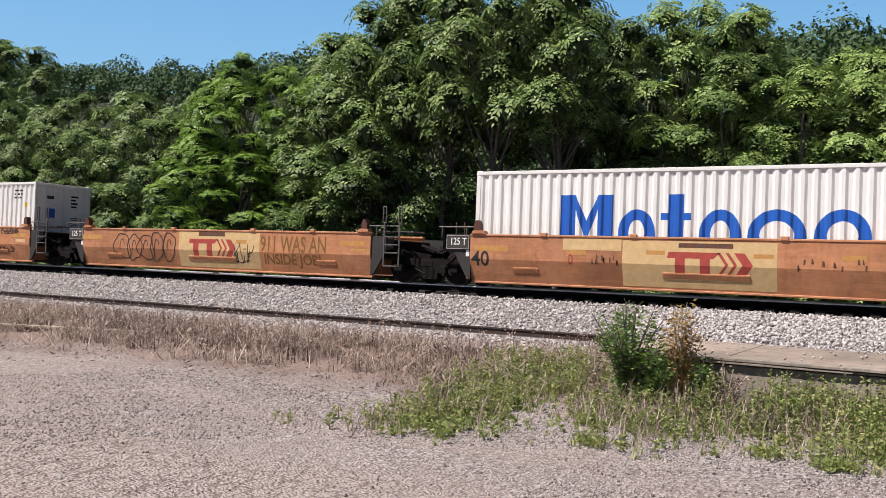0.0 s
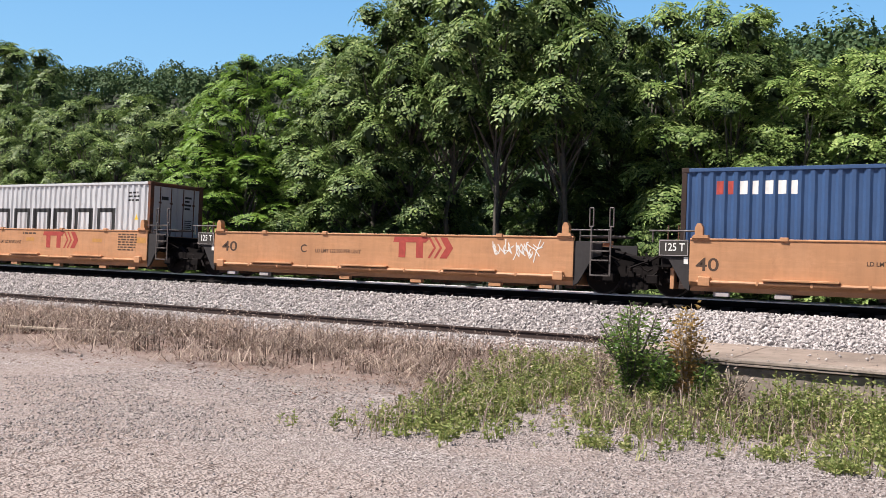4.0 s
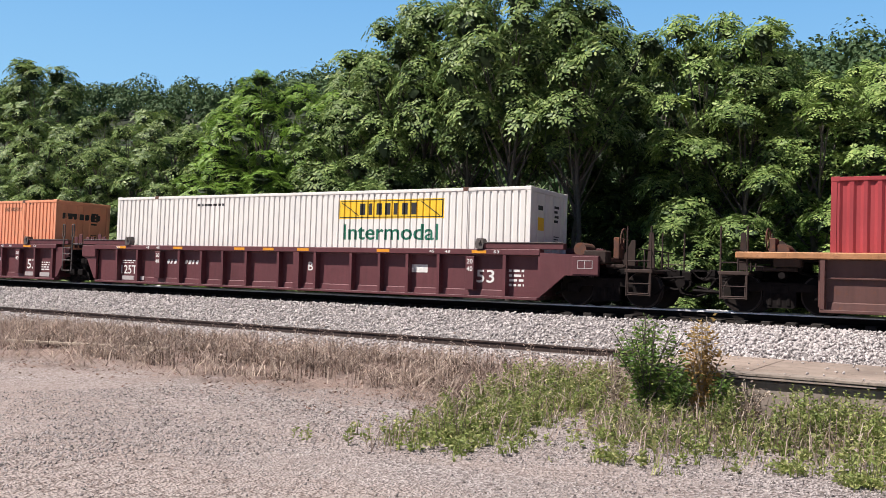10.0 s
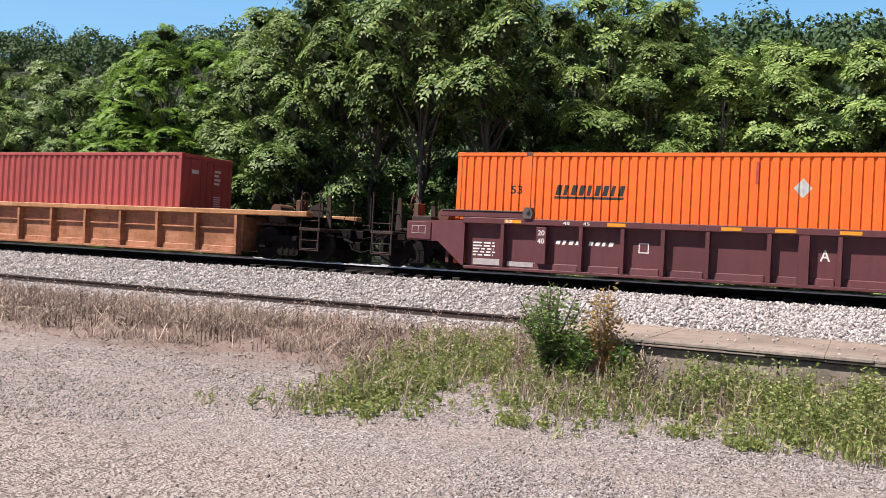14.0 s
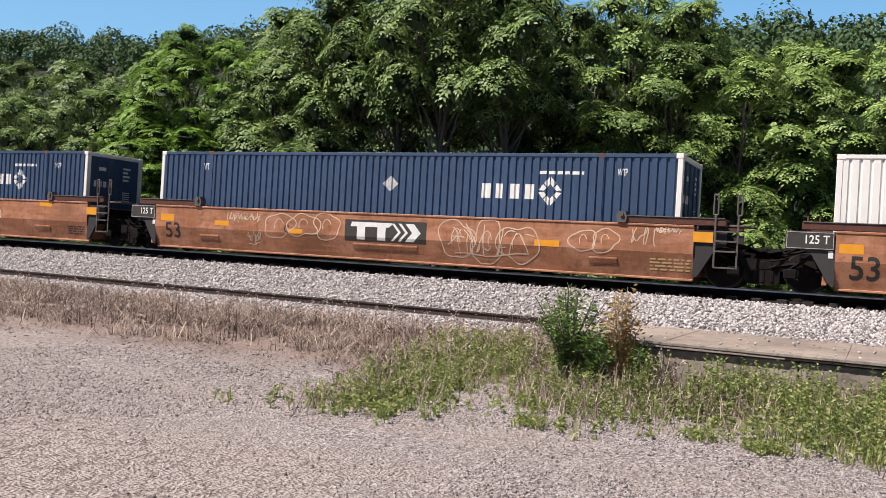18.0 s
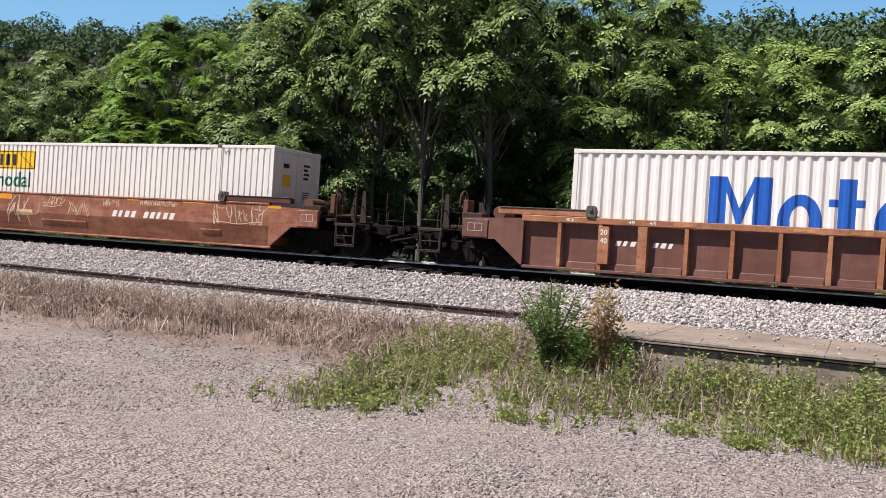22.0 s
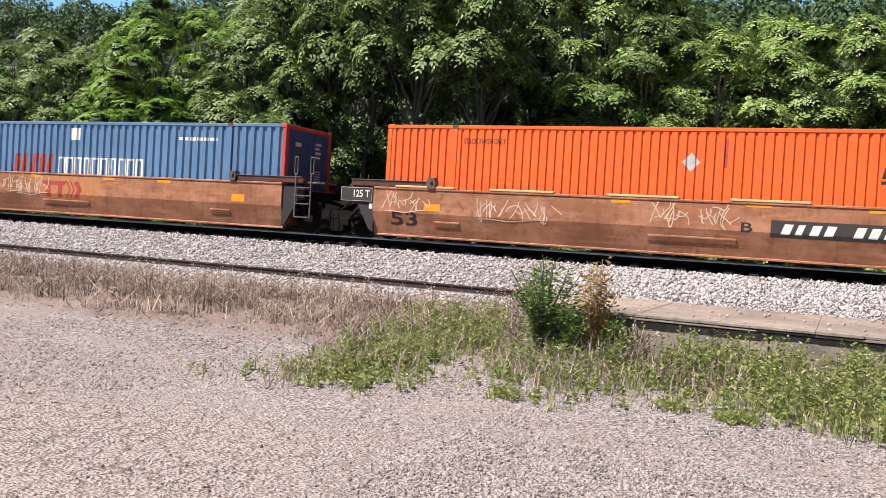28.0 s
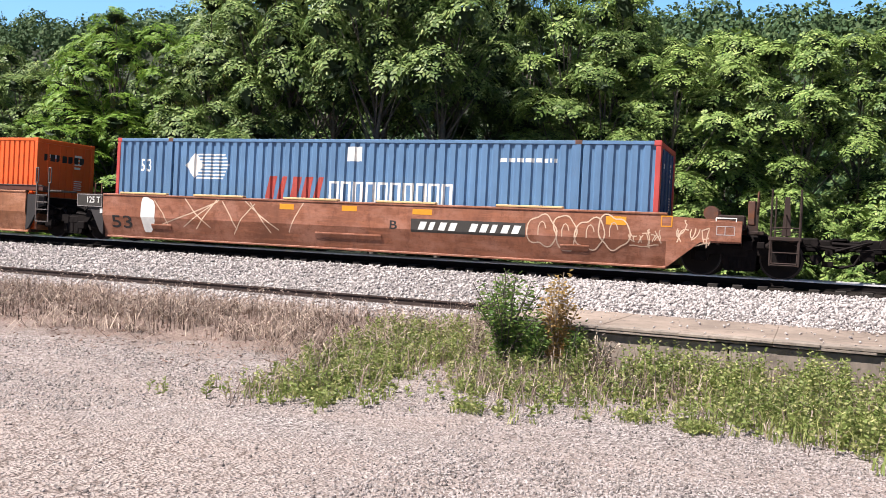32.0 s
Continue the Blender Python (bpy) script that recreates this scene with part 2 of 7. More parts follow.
M = {
    "lot": lot_material(),
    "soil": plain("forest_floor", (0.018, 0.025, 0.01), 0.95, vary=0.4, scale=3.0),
    "ballast": stones("ballast_stone", (0.21, 0.187, 0.18), (0.52, 0.475, 0.457)),
    "ballast_bed": plain("ballast_bed", (0.2, 0.182, 0.176), 0.95, vary=0.6, scale=30.0),
    # near-black bed between the ballast crest and the far shoulder
    "dark_bed": plain("near_black_ballast", (0.022, 0.018, 0.016), 0.95, vary=0.6, scale=25.0, gloss=0.1),
    "pebble": stones("pebble", (0.1, 0.085, 0.08), (0.4, 0.355, 0.34)),
    "concrete": paint("dock_concrete", (0.29, 0.24, 0.2), rust=0.45, rough=0.9, fade=0.7, dirt=0.7, rust_colour=(0.1, 0.08, 0.065)),
    "dock_top": paint("dirt_on_concrete", (0.31, 0.245, 0.2), rust=0.45, rough=0.95, fade=0.7, dirt=0.4, rust_colour=(0.15, 0.11, 0.085)),
    "rusty": paint("rusty_steel", (0.115, 0.055, 0.038), rust=0.6, rough=0.8),
    "rail_side": plain("near_black_rail_side", (0.012, 0.0095, 0.009), 0.85, 0.0, 0.3, gloss=0.1),
    "rail_top": plain("polished_rail", (0.8, 0.79, 0.78), 0.45, 0.35, 0.08),
    "tie": plain("weathered_tie", (0.03, 0.024, 0.02), 0.9, vary=0.4),
    "black": paint("grimy_black_steel", (0.011, 0.009, 0.009), rust=0.15, rough=0.85, rust_colour=(0.05, 0.026, 0.018), gloss=0.12),
    "plate_grey": paint("grimy_dark_grey_plate", (0.042, 0.038, 0.038), rust=0.2, rough=0.7, fade=0.5, rust_colour=(0.06, 0.035, 0.028), gloss=0.3),
    "worn_steel": paint("worn_grey_brown_steel", (0.1, 0.085, 0.078), rust=0.3, rough=0.6, rust_colour=(0.07, 0.04, 0.03)),
    "grime": plain("bogie_grime", (0.012, 0.0095, 0.009), 0.85, vary=0.5, gloss=0.12),
    "wheel": plain("wheel_steel", (0.018, 0.014, 0.012), 0.8, 0.0, gloss=0.15),
    "tread": plain("wheel_tread", (0.06, 0.045, 0.04), 0.5, 0.5),
    "orange": paint("faded_orange_paint", (0.45, 0.19, 0.085), rust=0.22, fade=0.6, dirt=0.4, scuff=0.3),
    "tan": paint("tan_orange_paint", (0.5, 0.25, 0.12), rust=0.08, fade=0.25, dirt=0.25, scuff=0.15),
    "brown": paint("oxide_orange_brown_paint", (0.34, 0.14, 0.066), rust=0.35, fade=0.55, dirt=0.45, scuff=0.55),
    "umber": paint("dirty_umber_paint", (0.27, 0.1, 0.052), rust=0.4, fade=0.6, dirt=0.5, scuff=0.55),
    "maroon": paint("maroon_paint", (0.12, 0.036, 0.04), rust=0.12, fade=0.35, dirt=0.35, rust_colour=(0.09, 0.04, 0.03)),
    "maroon_dark": paint("dark_maroon_paint", (0.12, 0.055, 0.046), rust=0.3, fade=0.4, dirt=0.45),
    "oxide": paint("oxide_brown_paint", (0.15, 0.064, 0.046), rust=0.35, fade=0.4, dirt=0.5, scuff=0.2),
    "beam": paint("orange_beam_paint", (0.44, 0.21, 0.09), rust=0.35, fade=0.5, dirt=0.5, scuff=0.4),
    "white": paint("white_container_paint", (0.78, 0.77, 0.74), rust=0.02, fade=0.1, dirt=0.16),
    "ivory": paint("ivory_container_paint", (0.8, 0.78, 0.73), rust=0.0, fade=0.08, dirt=0.12),
    "grey": paint("grey_container_paint", (0.6, 0.61, 0.62), rust=0.12, fade=0.2, dirt=0.3),
    "blue": paint("blue_container_paint", (0.035, 0.085, 0.2), rust=0.05, fade=0.3, dirt=0.2),
    "slate": paint("slate_blue_container_paint", (0.08, 0.12, 0.2), rust=0.05, fade=0.3, dirt=0.2),
    "red": paint("crimson_container_paint", (0.36, 0.045, 0.05), rust=0.03, fade=0.3, dirt=0.25),
    "brick": paint("rose_red_container_paint", (0.4, 0.075, 0.07), rust=0.05, fade=0.3, dirt=0.25),
    "peach": paint("faded_peach_orange_paint", (0.8, 0.33, 0.18), rust=0.0, fade=0.15, dirt=0.15),
    "bright": paint("bright_orange_paint", (0.8, 0.15, 0.018), rust=0.0, fade=0.12, dirt=0.12),
    "vermilion": paint("vermilion_orange_paint", (0.78, 0.13, 0.02), rust=0.0, fade=0.12, dirt=0.12),
    "navy": paint("navy_container_paint", (0.034, 0.07, 0.142), rust=0.02, fade=0.35, dirt=0.2),
    "charcoal": paint("charcoal_container_paint", (0.025, 0.03, 0.036), rust=0.02, fade=0.35, dirt=0.2),
    "sky": paint("sky_blue_container_paint", (0.11, 0.22, 0.38), rust=0.06, fade=0.3, dirt=0.3),
    "post_red": paint("red_post_paint", (0.5, 0.07, 0.06), rust=0.03),
    "guide": paint("dark_maroon_guide_paint", (0.1, 0.036, 0.024), rust=0.3, fade=0.4, dirt=0.5),
    "end_steel": paint("dark_brown_end_steel", (0.05, 0.034, 0.029), rust=0.35, rough=0.8, fade=0.5, rust_colour=(0.075, 0.036, 0.024), gloss=0.25),
    "steel_floor": paint("floor_steel", (0.06, 0.04, 0.03), rust=0.4, rough=0.8),
    "letter_white": plain("white_lettering", (0.75, 0.74, 0.7), 0.6, vary=0.12),
    "letter_black": plain("black_lettering", (0.02, 0.02, 0.02), 0.6),
    "letter_brown": plain("dark_brown_lettering", (0.075, 0.043, 0.026), 0.6),
    "letter_blue": plain("blue_lettering", (0.01, 0.1, 0.45), 0.5, vary=0.08),
    "letter_red": plain("red_lettering", (0.38, 0.055, 0.04), 0.6, vary=0.25),
    "letter_green": plain("green_lettering", (0.01, 0.15, 0.09), 0.5),
    "letter_yellow": plain("yellow_panel", (0.85, 0.55, 0.03), 0.5, vary=0.08),
    "cyan": plain("cyan_panel", (0.1, 0.55, 0.66), 0.5),
    "pale_panel": plain("faded_pale_panel", (0.62, 0.42, 0.2), 0.7, vary=0.15),
    "dark_panel": plain("dark_panel", (0.04, 0.035, 0.03), 0.7),
    "sky_back": sky_backdrop(),
    "silver": plain("silver_spray_paint", (0.55, 0.55, 0.53), 0.5, 0.3),
    "cream_spray": plain("cream_spray_paint", (0.6, 0.44, 0.32), 0.6, vary=0.3, scale=3.0),
    "pale_grey": plain("worn_pale_grey_panel", (0.42, 0.38, 0.37), 0.7, vary=0.2),
    "pink": plain("pink_spray_paint", (0.5, 0.2, 0.17), 0.6),
    "blue_spray": plain("dark_blue_spray_paint", (0.035, 0.035, 0.07), 0.6, vary=0.4),
    "pale_orange": plain("pale_orange_panel", (0.6, 0.32, 0.11), 0.7, vary=0.25),
    "faded_orange": plain("faded_orange_panel", (0.46, 0.19, 0.07), 0.7, vary=0.2),
    "graffiti_brown": plain("brown_marker_paint", (0.2, 0.1, 0.02), 0.7),
    "faded_tape": plain("faded_amber_tape", (0.5, 0.25, 0.07), 0.5, vary=0.2),
    "reflector": plain("amber_reflector_tape", (0.72, 0.3, 0.02), 0.4, vary=0.1),
    "leaf": foliage("compound_leaves", (0.05, 0.1, 0.025), (0.125, 0.2, 0.053), (0.31, 0.39, 0.13), rough=0.5, through=0.15),
    "leaf_shade": foliage("shade_coloured_compound_leaves", (0.035, 0.075, 0.02), (0.085, 0.14, 0.04), (0.21, 0.28, 0.095), rough=0.5, through=0.12),
    "leaf_inner_shade": plain("shade_coloured_inner_leaves", (0.03, 0.055, 0.02), 0.8, vary=0.4, scale=4.0),
    "leaf_sunlit": foliage("sunlit_green_compound_leaves", (0.08, 0.158, 0.034), (0.185, 0.28, 0.07), (0.4, 0.49, 0.16), rough=0.5, through=0.16),
    "stalk": foliage("dead_stalks", (0.045, 0.03, 0.025), (0.11, 0.075, 0.06), (0.2, 0.14, 0.11), through=0.05),
    "litter": foliage("dead_leaves", (0.12, 0.06, 0.045), (0.26, 0.15, 0.115), (0.4, 0.27, 0.2), through=0.05),
    "rail_rust": plain("dark_rail_rust", (0.05, 0.032, 0.027), 0.85, vary=0.35),
    "leaf_bright": foliage("bright_leaves", (0.09, 0.19, 0.026), (0.16, 0.285, 0.04), (0.29, 0.41, 0.08), through=0.2),
    "leaf_far": foliage("hill_leaves", (0.035, 0.08, 0.033), (0.07, 0.125, 0.048), (0.11, 0.155, 0.06), through=0.1, rough=0.7),
    "bark": plain("grey_bark", (0.11, 0.095, 0.08), 0.9, vary=0.35, scale=12.0),
    "bush": foliage("weed_leaves", (0.07, 0.15, 0.035), (0.13, 0.23, 0.055), (0.27, 0.33, 0.09)),
    "weed": foliage("meadow_weeds", (0.105, 0.165, 0.036), (0.25, 0.315, 0.088), (0.55, 0.52, 0.24)),
    "yellowed": foliage("yellowed_leaves", (0.26, 0.13, 0.055), (0.56, 0.42, 0.15), (0.42, 0.3, 0.12)),
    "dry": foliage("dry_stems", (0.075, 0.05, 0.043), (0.34, 0.25, 0.205), (0.66, 0.54, 0.44), through=0.15),
    "wood": plain("weathered_plank", (0.4, 0.33, 0.26), 0.9, vary=0.3, scale=9.0),
}


# ---- mesh building ----
class Geo:
    """Vertices and faces of one part."""

    def __init__(self):
        self.v, self.f, self.m = [], [], []
        self.slot = 0

    def add(self, verts, faces):
        n = len(self.v)
        self.v.extend(tuple(p) for p in verts)
        self.f.extend(tuple(i + n for i in q) for q in faces)
        self.m.extend([self.slot] * len(faces))
        return self

    def box(self, x0, x1, y0, y1, z0, z1, c=0.0):
        """A box, its edges chamfered by c."""
        if c <= 0:
            v = [(x, y, z) for x in (x0, x1) for y in (y0, y1) for z in (z0, z1)]
            return self.add(v, [(0, 1, 3, 2), (4, 6, 7, 5), (0, 4, 5, 1), (2, 3, 7, 6), (0, 2, 6, 4), (1, 5, 7, 3)])
        v, at = [], {}
        for i, (x, sx) in enumerate(((x0, 1), (x1, -1))):
            for j, (y, sy) in enumerate(((y0, 1), (y1, -1))):
                for k, (z, sz) in enumerate(((z0, 1), (z1, -1))):
                    for a in range(3):
                        at[i, j, k, a] = len(v)
                        v.append((x + (0 if a == 0 else c * sx), y + (0 if a == 1 else c * sy), z + (0 if a == 2 else c * sz)))
        f = []
        for i in (0, 1):
            q = [at[i, 0, 0, 0], at[i, 0, 1, 0], at[i, 1, 1, 0], at[i, 1, 0, 0]]
            f.append(q if i == 0 else q[::-1])
            q = [at[0, i, 0, 1], at[1, i, 0, 1], at[1, i, 1, 1], at[0, i, 1, 1]]
            f.append(q if i == 0 else q[::-1])
            q = [at[0, 0, i, 2], at[0, 1, i, 2], at[1, 1, i, 2], at[1, 0, i, 2]]
            f.append(q if i == 0 else q[::-1])
        for i in (0, 1):
            for j in (0, 1):
                f.append([at[i, j, 0, 0], at[i, j, 1, 0], at[i, j, 1, 1], at[i, j, 0, 1]])
                f.append([at[i, 0, j, 0], at[i, 1, j, 0], at[i, 1, j, 2], at[i, 0, j, 2]])
                f.append([at[0, i, j, 1], at[1, i, j, 1], at[1, i, j, 2], at[0, i, j, 2]])
                for k in (0, 1):
                    f.append([at[i, j, k, 0], at[i, j, k, 1], at[i, j, k, 2]])
        return self.add(v, f)

    def prism(self, outline, y0, y1):
        """An outline of (x, z), drawn out from y0 to y1."""
        n = len(outline)
        v = [(x, y0, z) for x, z in outline] + [(x, y1, z) for x, z in outline]
        f = [tuple(range(n)), tuple(range(2 * n - 1, n - 1, -1))]
        f += [(i, i + n, (i + 1) % n + n, (i + 1) % n) for i in range(n)]
        return self.add(v, f)

    def profile(self, outline, x0, x1):
        """An outline of (y, z), drawn out from x0 to x1."""
        n = len(outline)
        v = [(x0, y, z) for y, z in outline] + [(x1, y, z) for y, z in outline]
        f = [tuple(range(n)), tuple(range(2 * n - 1, n - 1, -1))]
        f += [(i, i + n, (i + 1) % n + n, (i + 1) % n) for i in range(n)]
        return self.add(v, f)

    def tube(self, a, b, r, sides=8, r2=None):
        a, b = Vector(a), Vector(b)
        r2 = r if r2 is None else r2
        q = (b - a).to_track_quat("Z", "Y")
        v = []
        for p, k in ((a, r), (b, r2)):
            v += [p + q @ Vector((k * cos(2 * pi * i / sides), k * sin(2 * pi * i / sides), 0)) for i in range(sides)]
        f = [tuple(range(sides))[::-1], tuple(range(sides, 2 * sides))]
        f += [(i, (i + 1) % sides, (i + 1) % sides + sides, i + sides) for i in range(sides)]
        return self.add(v, f)

    def bar(self, a, b, w):
        """A square rod."""
        return self.tube(a, b, w * 0.7, 4)

    def pipe(self, pts, r, sides=6):
        for a, b in zip(pts, pts[1:]):
            self.tube(a, b, r, sides)
        return self

    def mesh(self, name, materials, smooth=False):
        me = bpy.data.meshes.new(name)
        me.from_pydata(self.v, [], self.f)
        for m in materials if isinstance(materials, (list, tuple)) else [materials]:
            me.materials.append(m)
        if any(self.m):
            me.polygons.foreach_set("material_index", self.m)
        if smooth:
            me.polygons.foreach_set("use_smooth", [True] * len(self.f))
        me.update()
        return me


def part(name, geo, material, parent, label="", smooth=False):
    ob = new(name, geo.mesh(name, material, smooth) if isinstance(geo, Geo) else geo)
    ob.parent = parent
    return tagged(ob, label)


def raw(name, verts, faces, materials, index=None, smooth=False):
    """A mesh out of numpy arrays of vertices and of faces with equal numbers of corners."""
    me = bpy.data.meshes.new(name)
    n, k = faces.shape
    me.vertices.add(len(verts))
    me.vertices.foreach_set("co", np.ascontiguousarray(verts, dtype=np.float32).ravel())
    me.loops.add(n * k)
    me.loops.foreach_set("vertex_index", np.ascontiguousarray(faces, dtype=np.int32).ravel())
    me.polygons.add(n)
    me.polygons.foreach_set("loop_start", np.arange(0, n * k, k, dtype=np.int32))
    if index is not None:
        me.polygons.foreach_set("material_index", np.ascontiguousarray(index, dtype=np.int32))
    if smooth:
        me.polygons.foreach_set("use_smooth", np.ones(n, dtype=bool))
    for m in materials if isinstance(materials, (list, tuple)) else [materials]:
        me.materials.append(m)
    me.update(calc_edges=True)
    return me


# ---- ground: lot, embankment and hill in one sheet ----
def smooth(a, b, t):
    t = min(1.0, max(0.0, (t - a) / (b - a)))
    return t * t * (3 - 2 * t)


def ridge(x):
    return 46.0 + 0.053 * -x + 4 * noise.noise((x * 0.012, 3.1, 0)) + 2 * noise.noise((x * 0.04, 7.7, 0))


def ground_z(x, y):
    bumpy = 0.03 * noise.noise((x * 0.5, y * 0.5, 0)) + 0.01 * noise.noise((x * 2.1, y * 2.1, 4))
    dock = smooth(-6.0, -4.6, x)
    z = 0.1 * smooth(9.5, 16.5, y) + bumpy * (1 - smooth(16, 17.5, y))
    toe = 17.3 - 2.6 * dock
    foot = 0.13 + 0.32 * dock
    if y > toe:
        z = foot + (0.84 - foot) * min(1.0, (y - toe) / (20.35 - toe)) - 0.08 * smooth(20.4, 20.9, y)
    elif y > toe - 0.8:
        z += (foot - z) * smooth(toe - 0.8, toe, y) * (0.15 + 0.85 * (1 - dock))
    if 20.9 < y <= 24.4:
        z += 0.15 * smooth(21.45, 21.65, y)
    if y > 24.4:
        z = 0.78 - 0.6 * smooth(24.4, 26.8, y)
    if y > 45:
        z += ridge(x) * smooth(55, 225, y) * (1 - 0.5 * smooth(260, 900, y))
    return z


def build_ground():
    xs = [-3000, -1500, -800, -500] + list(np.arange(-400, -60, 20.0)) + list(np.arange(-60, -20, 1.0)) + list(np.arange(-20, 4, 0.3))
    xs += list(np.arange(4, 30, 2.0)) + list(np.arange(40, 400, 30.0)) + [500, 900, 1600, 3000]
    ys = [-3000, -1500, -600, -200, -80, -30, -12] + list(np.arange(-6, 4, 1.0)) + list(np.arange(4, 28, 0.3)) + list(np.arange(28, 50, 2.0))
    ys += list(np.arange(50, 300, 8.0)) + [320, 380, 460, 600, 800, 1200, 2000, 3000]
    v = np.array([(x, y, ground_z(x, y)) for y in ys for x in xs])
    nx, ny = len(xs), len(ys)
    i = (np.arange(ny - 1)[:, None] * nx + np.arange(nx - 1)[None, :]).ravel()
    f = np.stack([i, i + 1, i + 1 + nx, i + nx], 1)
    cx, cy = v[f, 0].mean(1), v[f, 1].mean(1)
    # past y 24.2 the dark soil colour stands in for the train's shadow
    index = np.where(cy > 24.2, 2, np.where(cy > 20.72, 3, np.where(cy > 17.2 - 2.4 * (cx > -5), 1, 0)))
    ob = new("ground", raw("ground", v, f, [M["lot"], M["ballast_bed"], M["soil"], M["dark_bed"]], index, True))
    tagged(ob, "pale crushed gravel lot rising to a railway embankment and wooded hill", "ground", kind="structure")


def build_stones(name, count, place, size, material, label, seed):
    """Many broken stones, each a lopsided block."""
    rng = np.random.default_rng(seed)
    base = 1.3 * np.array([(1, 0, 0), (-1, 0, 0), (0, 1, 0), (0, -1, 0), (0, 0, 1), (0, 0, -1)], float)
    tris = np.array([(0, 2, 4), (2, 1, 4), (1, 3, 4), (3, 0, 4), (2, 0, 5), (1, 2, 5), (3, 1, 5), (0, 3, 5)])
    at = place(rng, count)
    n = len(at)
    r = size * rng.uniform(0.55, 1.25, (n, 1, 1)) * rng.uniform(0.55, 1.15, (n, 1, 3))
    v = (base[None] * rng.uniform(0.6, 1.15, (n, 6, 1)) + rng.normal(size=(n, 6, 3)) * 0.22) * r
    q = rng.normal(size=(n, 4))
    q /= np.linalg.norm(q, axis=1, keepdims=True)
    w, x, y, z = q.T
    R = np.stack([1 - 2 * (y * y + z * z), 2 * (x * y - z * w), 2 * (x * z + y * w),
                  2 * (x * y + z * w), 1 - 2 * (x * x + z * z), 2 * (y * z - x * w),
                  2 * (x * z - y * w), 2 * (y * z + x * w), 1 - 2 * (x * x + y * y)], 1).reshape(n, 3, 3)
    v = np.einsum("nij,nkj->nki", R, v) + at[:, None, :]
    f = (tris[None] + 6 * np.arange(n)[:, None, None]).reshape(-1, 3)
    ob = new(name, raw(name, v.reshape(-1, 3), f, material))
    tagged(ob, label, "stones", kind="stuff")


def on_ballast(rng, n):
    out = []
    while len(out) < n:
        x, y = rng.uniform(-46, 5), rng.uniform(14.5, 20.8)
        toe = 17.15 if x < -5.2 else 14.6
        if y < toe and rng.random() > (0.35 if x < -5.2 else 0.12) + 0.5 * (y > toe - 0.6):
            continue
        if x < -5 and (y < 14.8 or 17.4 < y < 17.66):
            continue
        out.append((x, y, ground_z(x, y) + rng.uniform(-0.015, 0.04)))
    return np.array(out)


def on_lot(rng, n):
    out = []
    while len(out) < n:
        d = rng.uniform(3.4, 13.0)
        a = rng.uniform(-8, 62)
        x, y = -d * sin(radians(a)), d * cos(radians(a))
        if x < -2.6 and d < 8.2 + 0.8 * noise.noise((x * 0.6, y * 0.6, 3)) and rng.random() < 0.85:
            continue
        if rng.random() > 0.35 + 0.65 * (noise.noise((x * 0.35, y * 0.8, 2)) > -0.05):
            continue
        out.append((x, y, ground_z(x, y) + 0.002))
    return np.array(out)


RAIL_SHAPE = [(-0.075, 0), (0.075, 0), (0.075, 0.012), (0.012, 0.03), (0.012, 0.13), (0.036, 0.14), (0.036, 0.17), (-0.036, 0.17), (-0.036, 0.14), (-0.012, 0.13), (-0.012, 0.03), (-0.075, 0.012)]


def build_tracks():
    track = tagged(new("main_track"), "railway track with polished rail tops on grey ballast", "track", kind="structure")
    for y in (TRACK - 0.755, TRACK + 0.755):
        part("rail", Geo().profile([(y + a, RAIL - 0.175 + b) for a, b in RAIL_SHAPE], -520, 520), M["rail_side"], track)
        part("rail_head", Geo().box(-520, 520, y - 0.0385, y + 0.0385, RAIL - 0.034, RAIL + 0.001, 0.003), M["rail_top"], track, "polished running surface of the rail")
    tie = Geo().box(-0.11, 0.11, -1.2, 1.2, -0.17, 0, 0.012).mesh("tie", M["tie"])
    for i in range(96):
        ob = part("tie", tie, None, track)
        ob.location = (-43 + 0.54 * i, TRACK, RAIL - 0.176)
        ob.rotation_euler.z = random.uniform(-0.012, 0.012)
    side = tagged(new("siding_track"), "disused siding with one rusty rail half buried in ballast", "track", kind="structure")
    g = Geo().profile([(17.56 + a, 0.16 + b) for a, b in RAIL_SHAPE], -90, -4.4)
    part("rail", g, M["rail_rust"], side, "dark rusty siding rail")


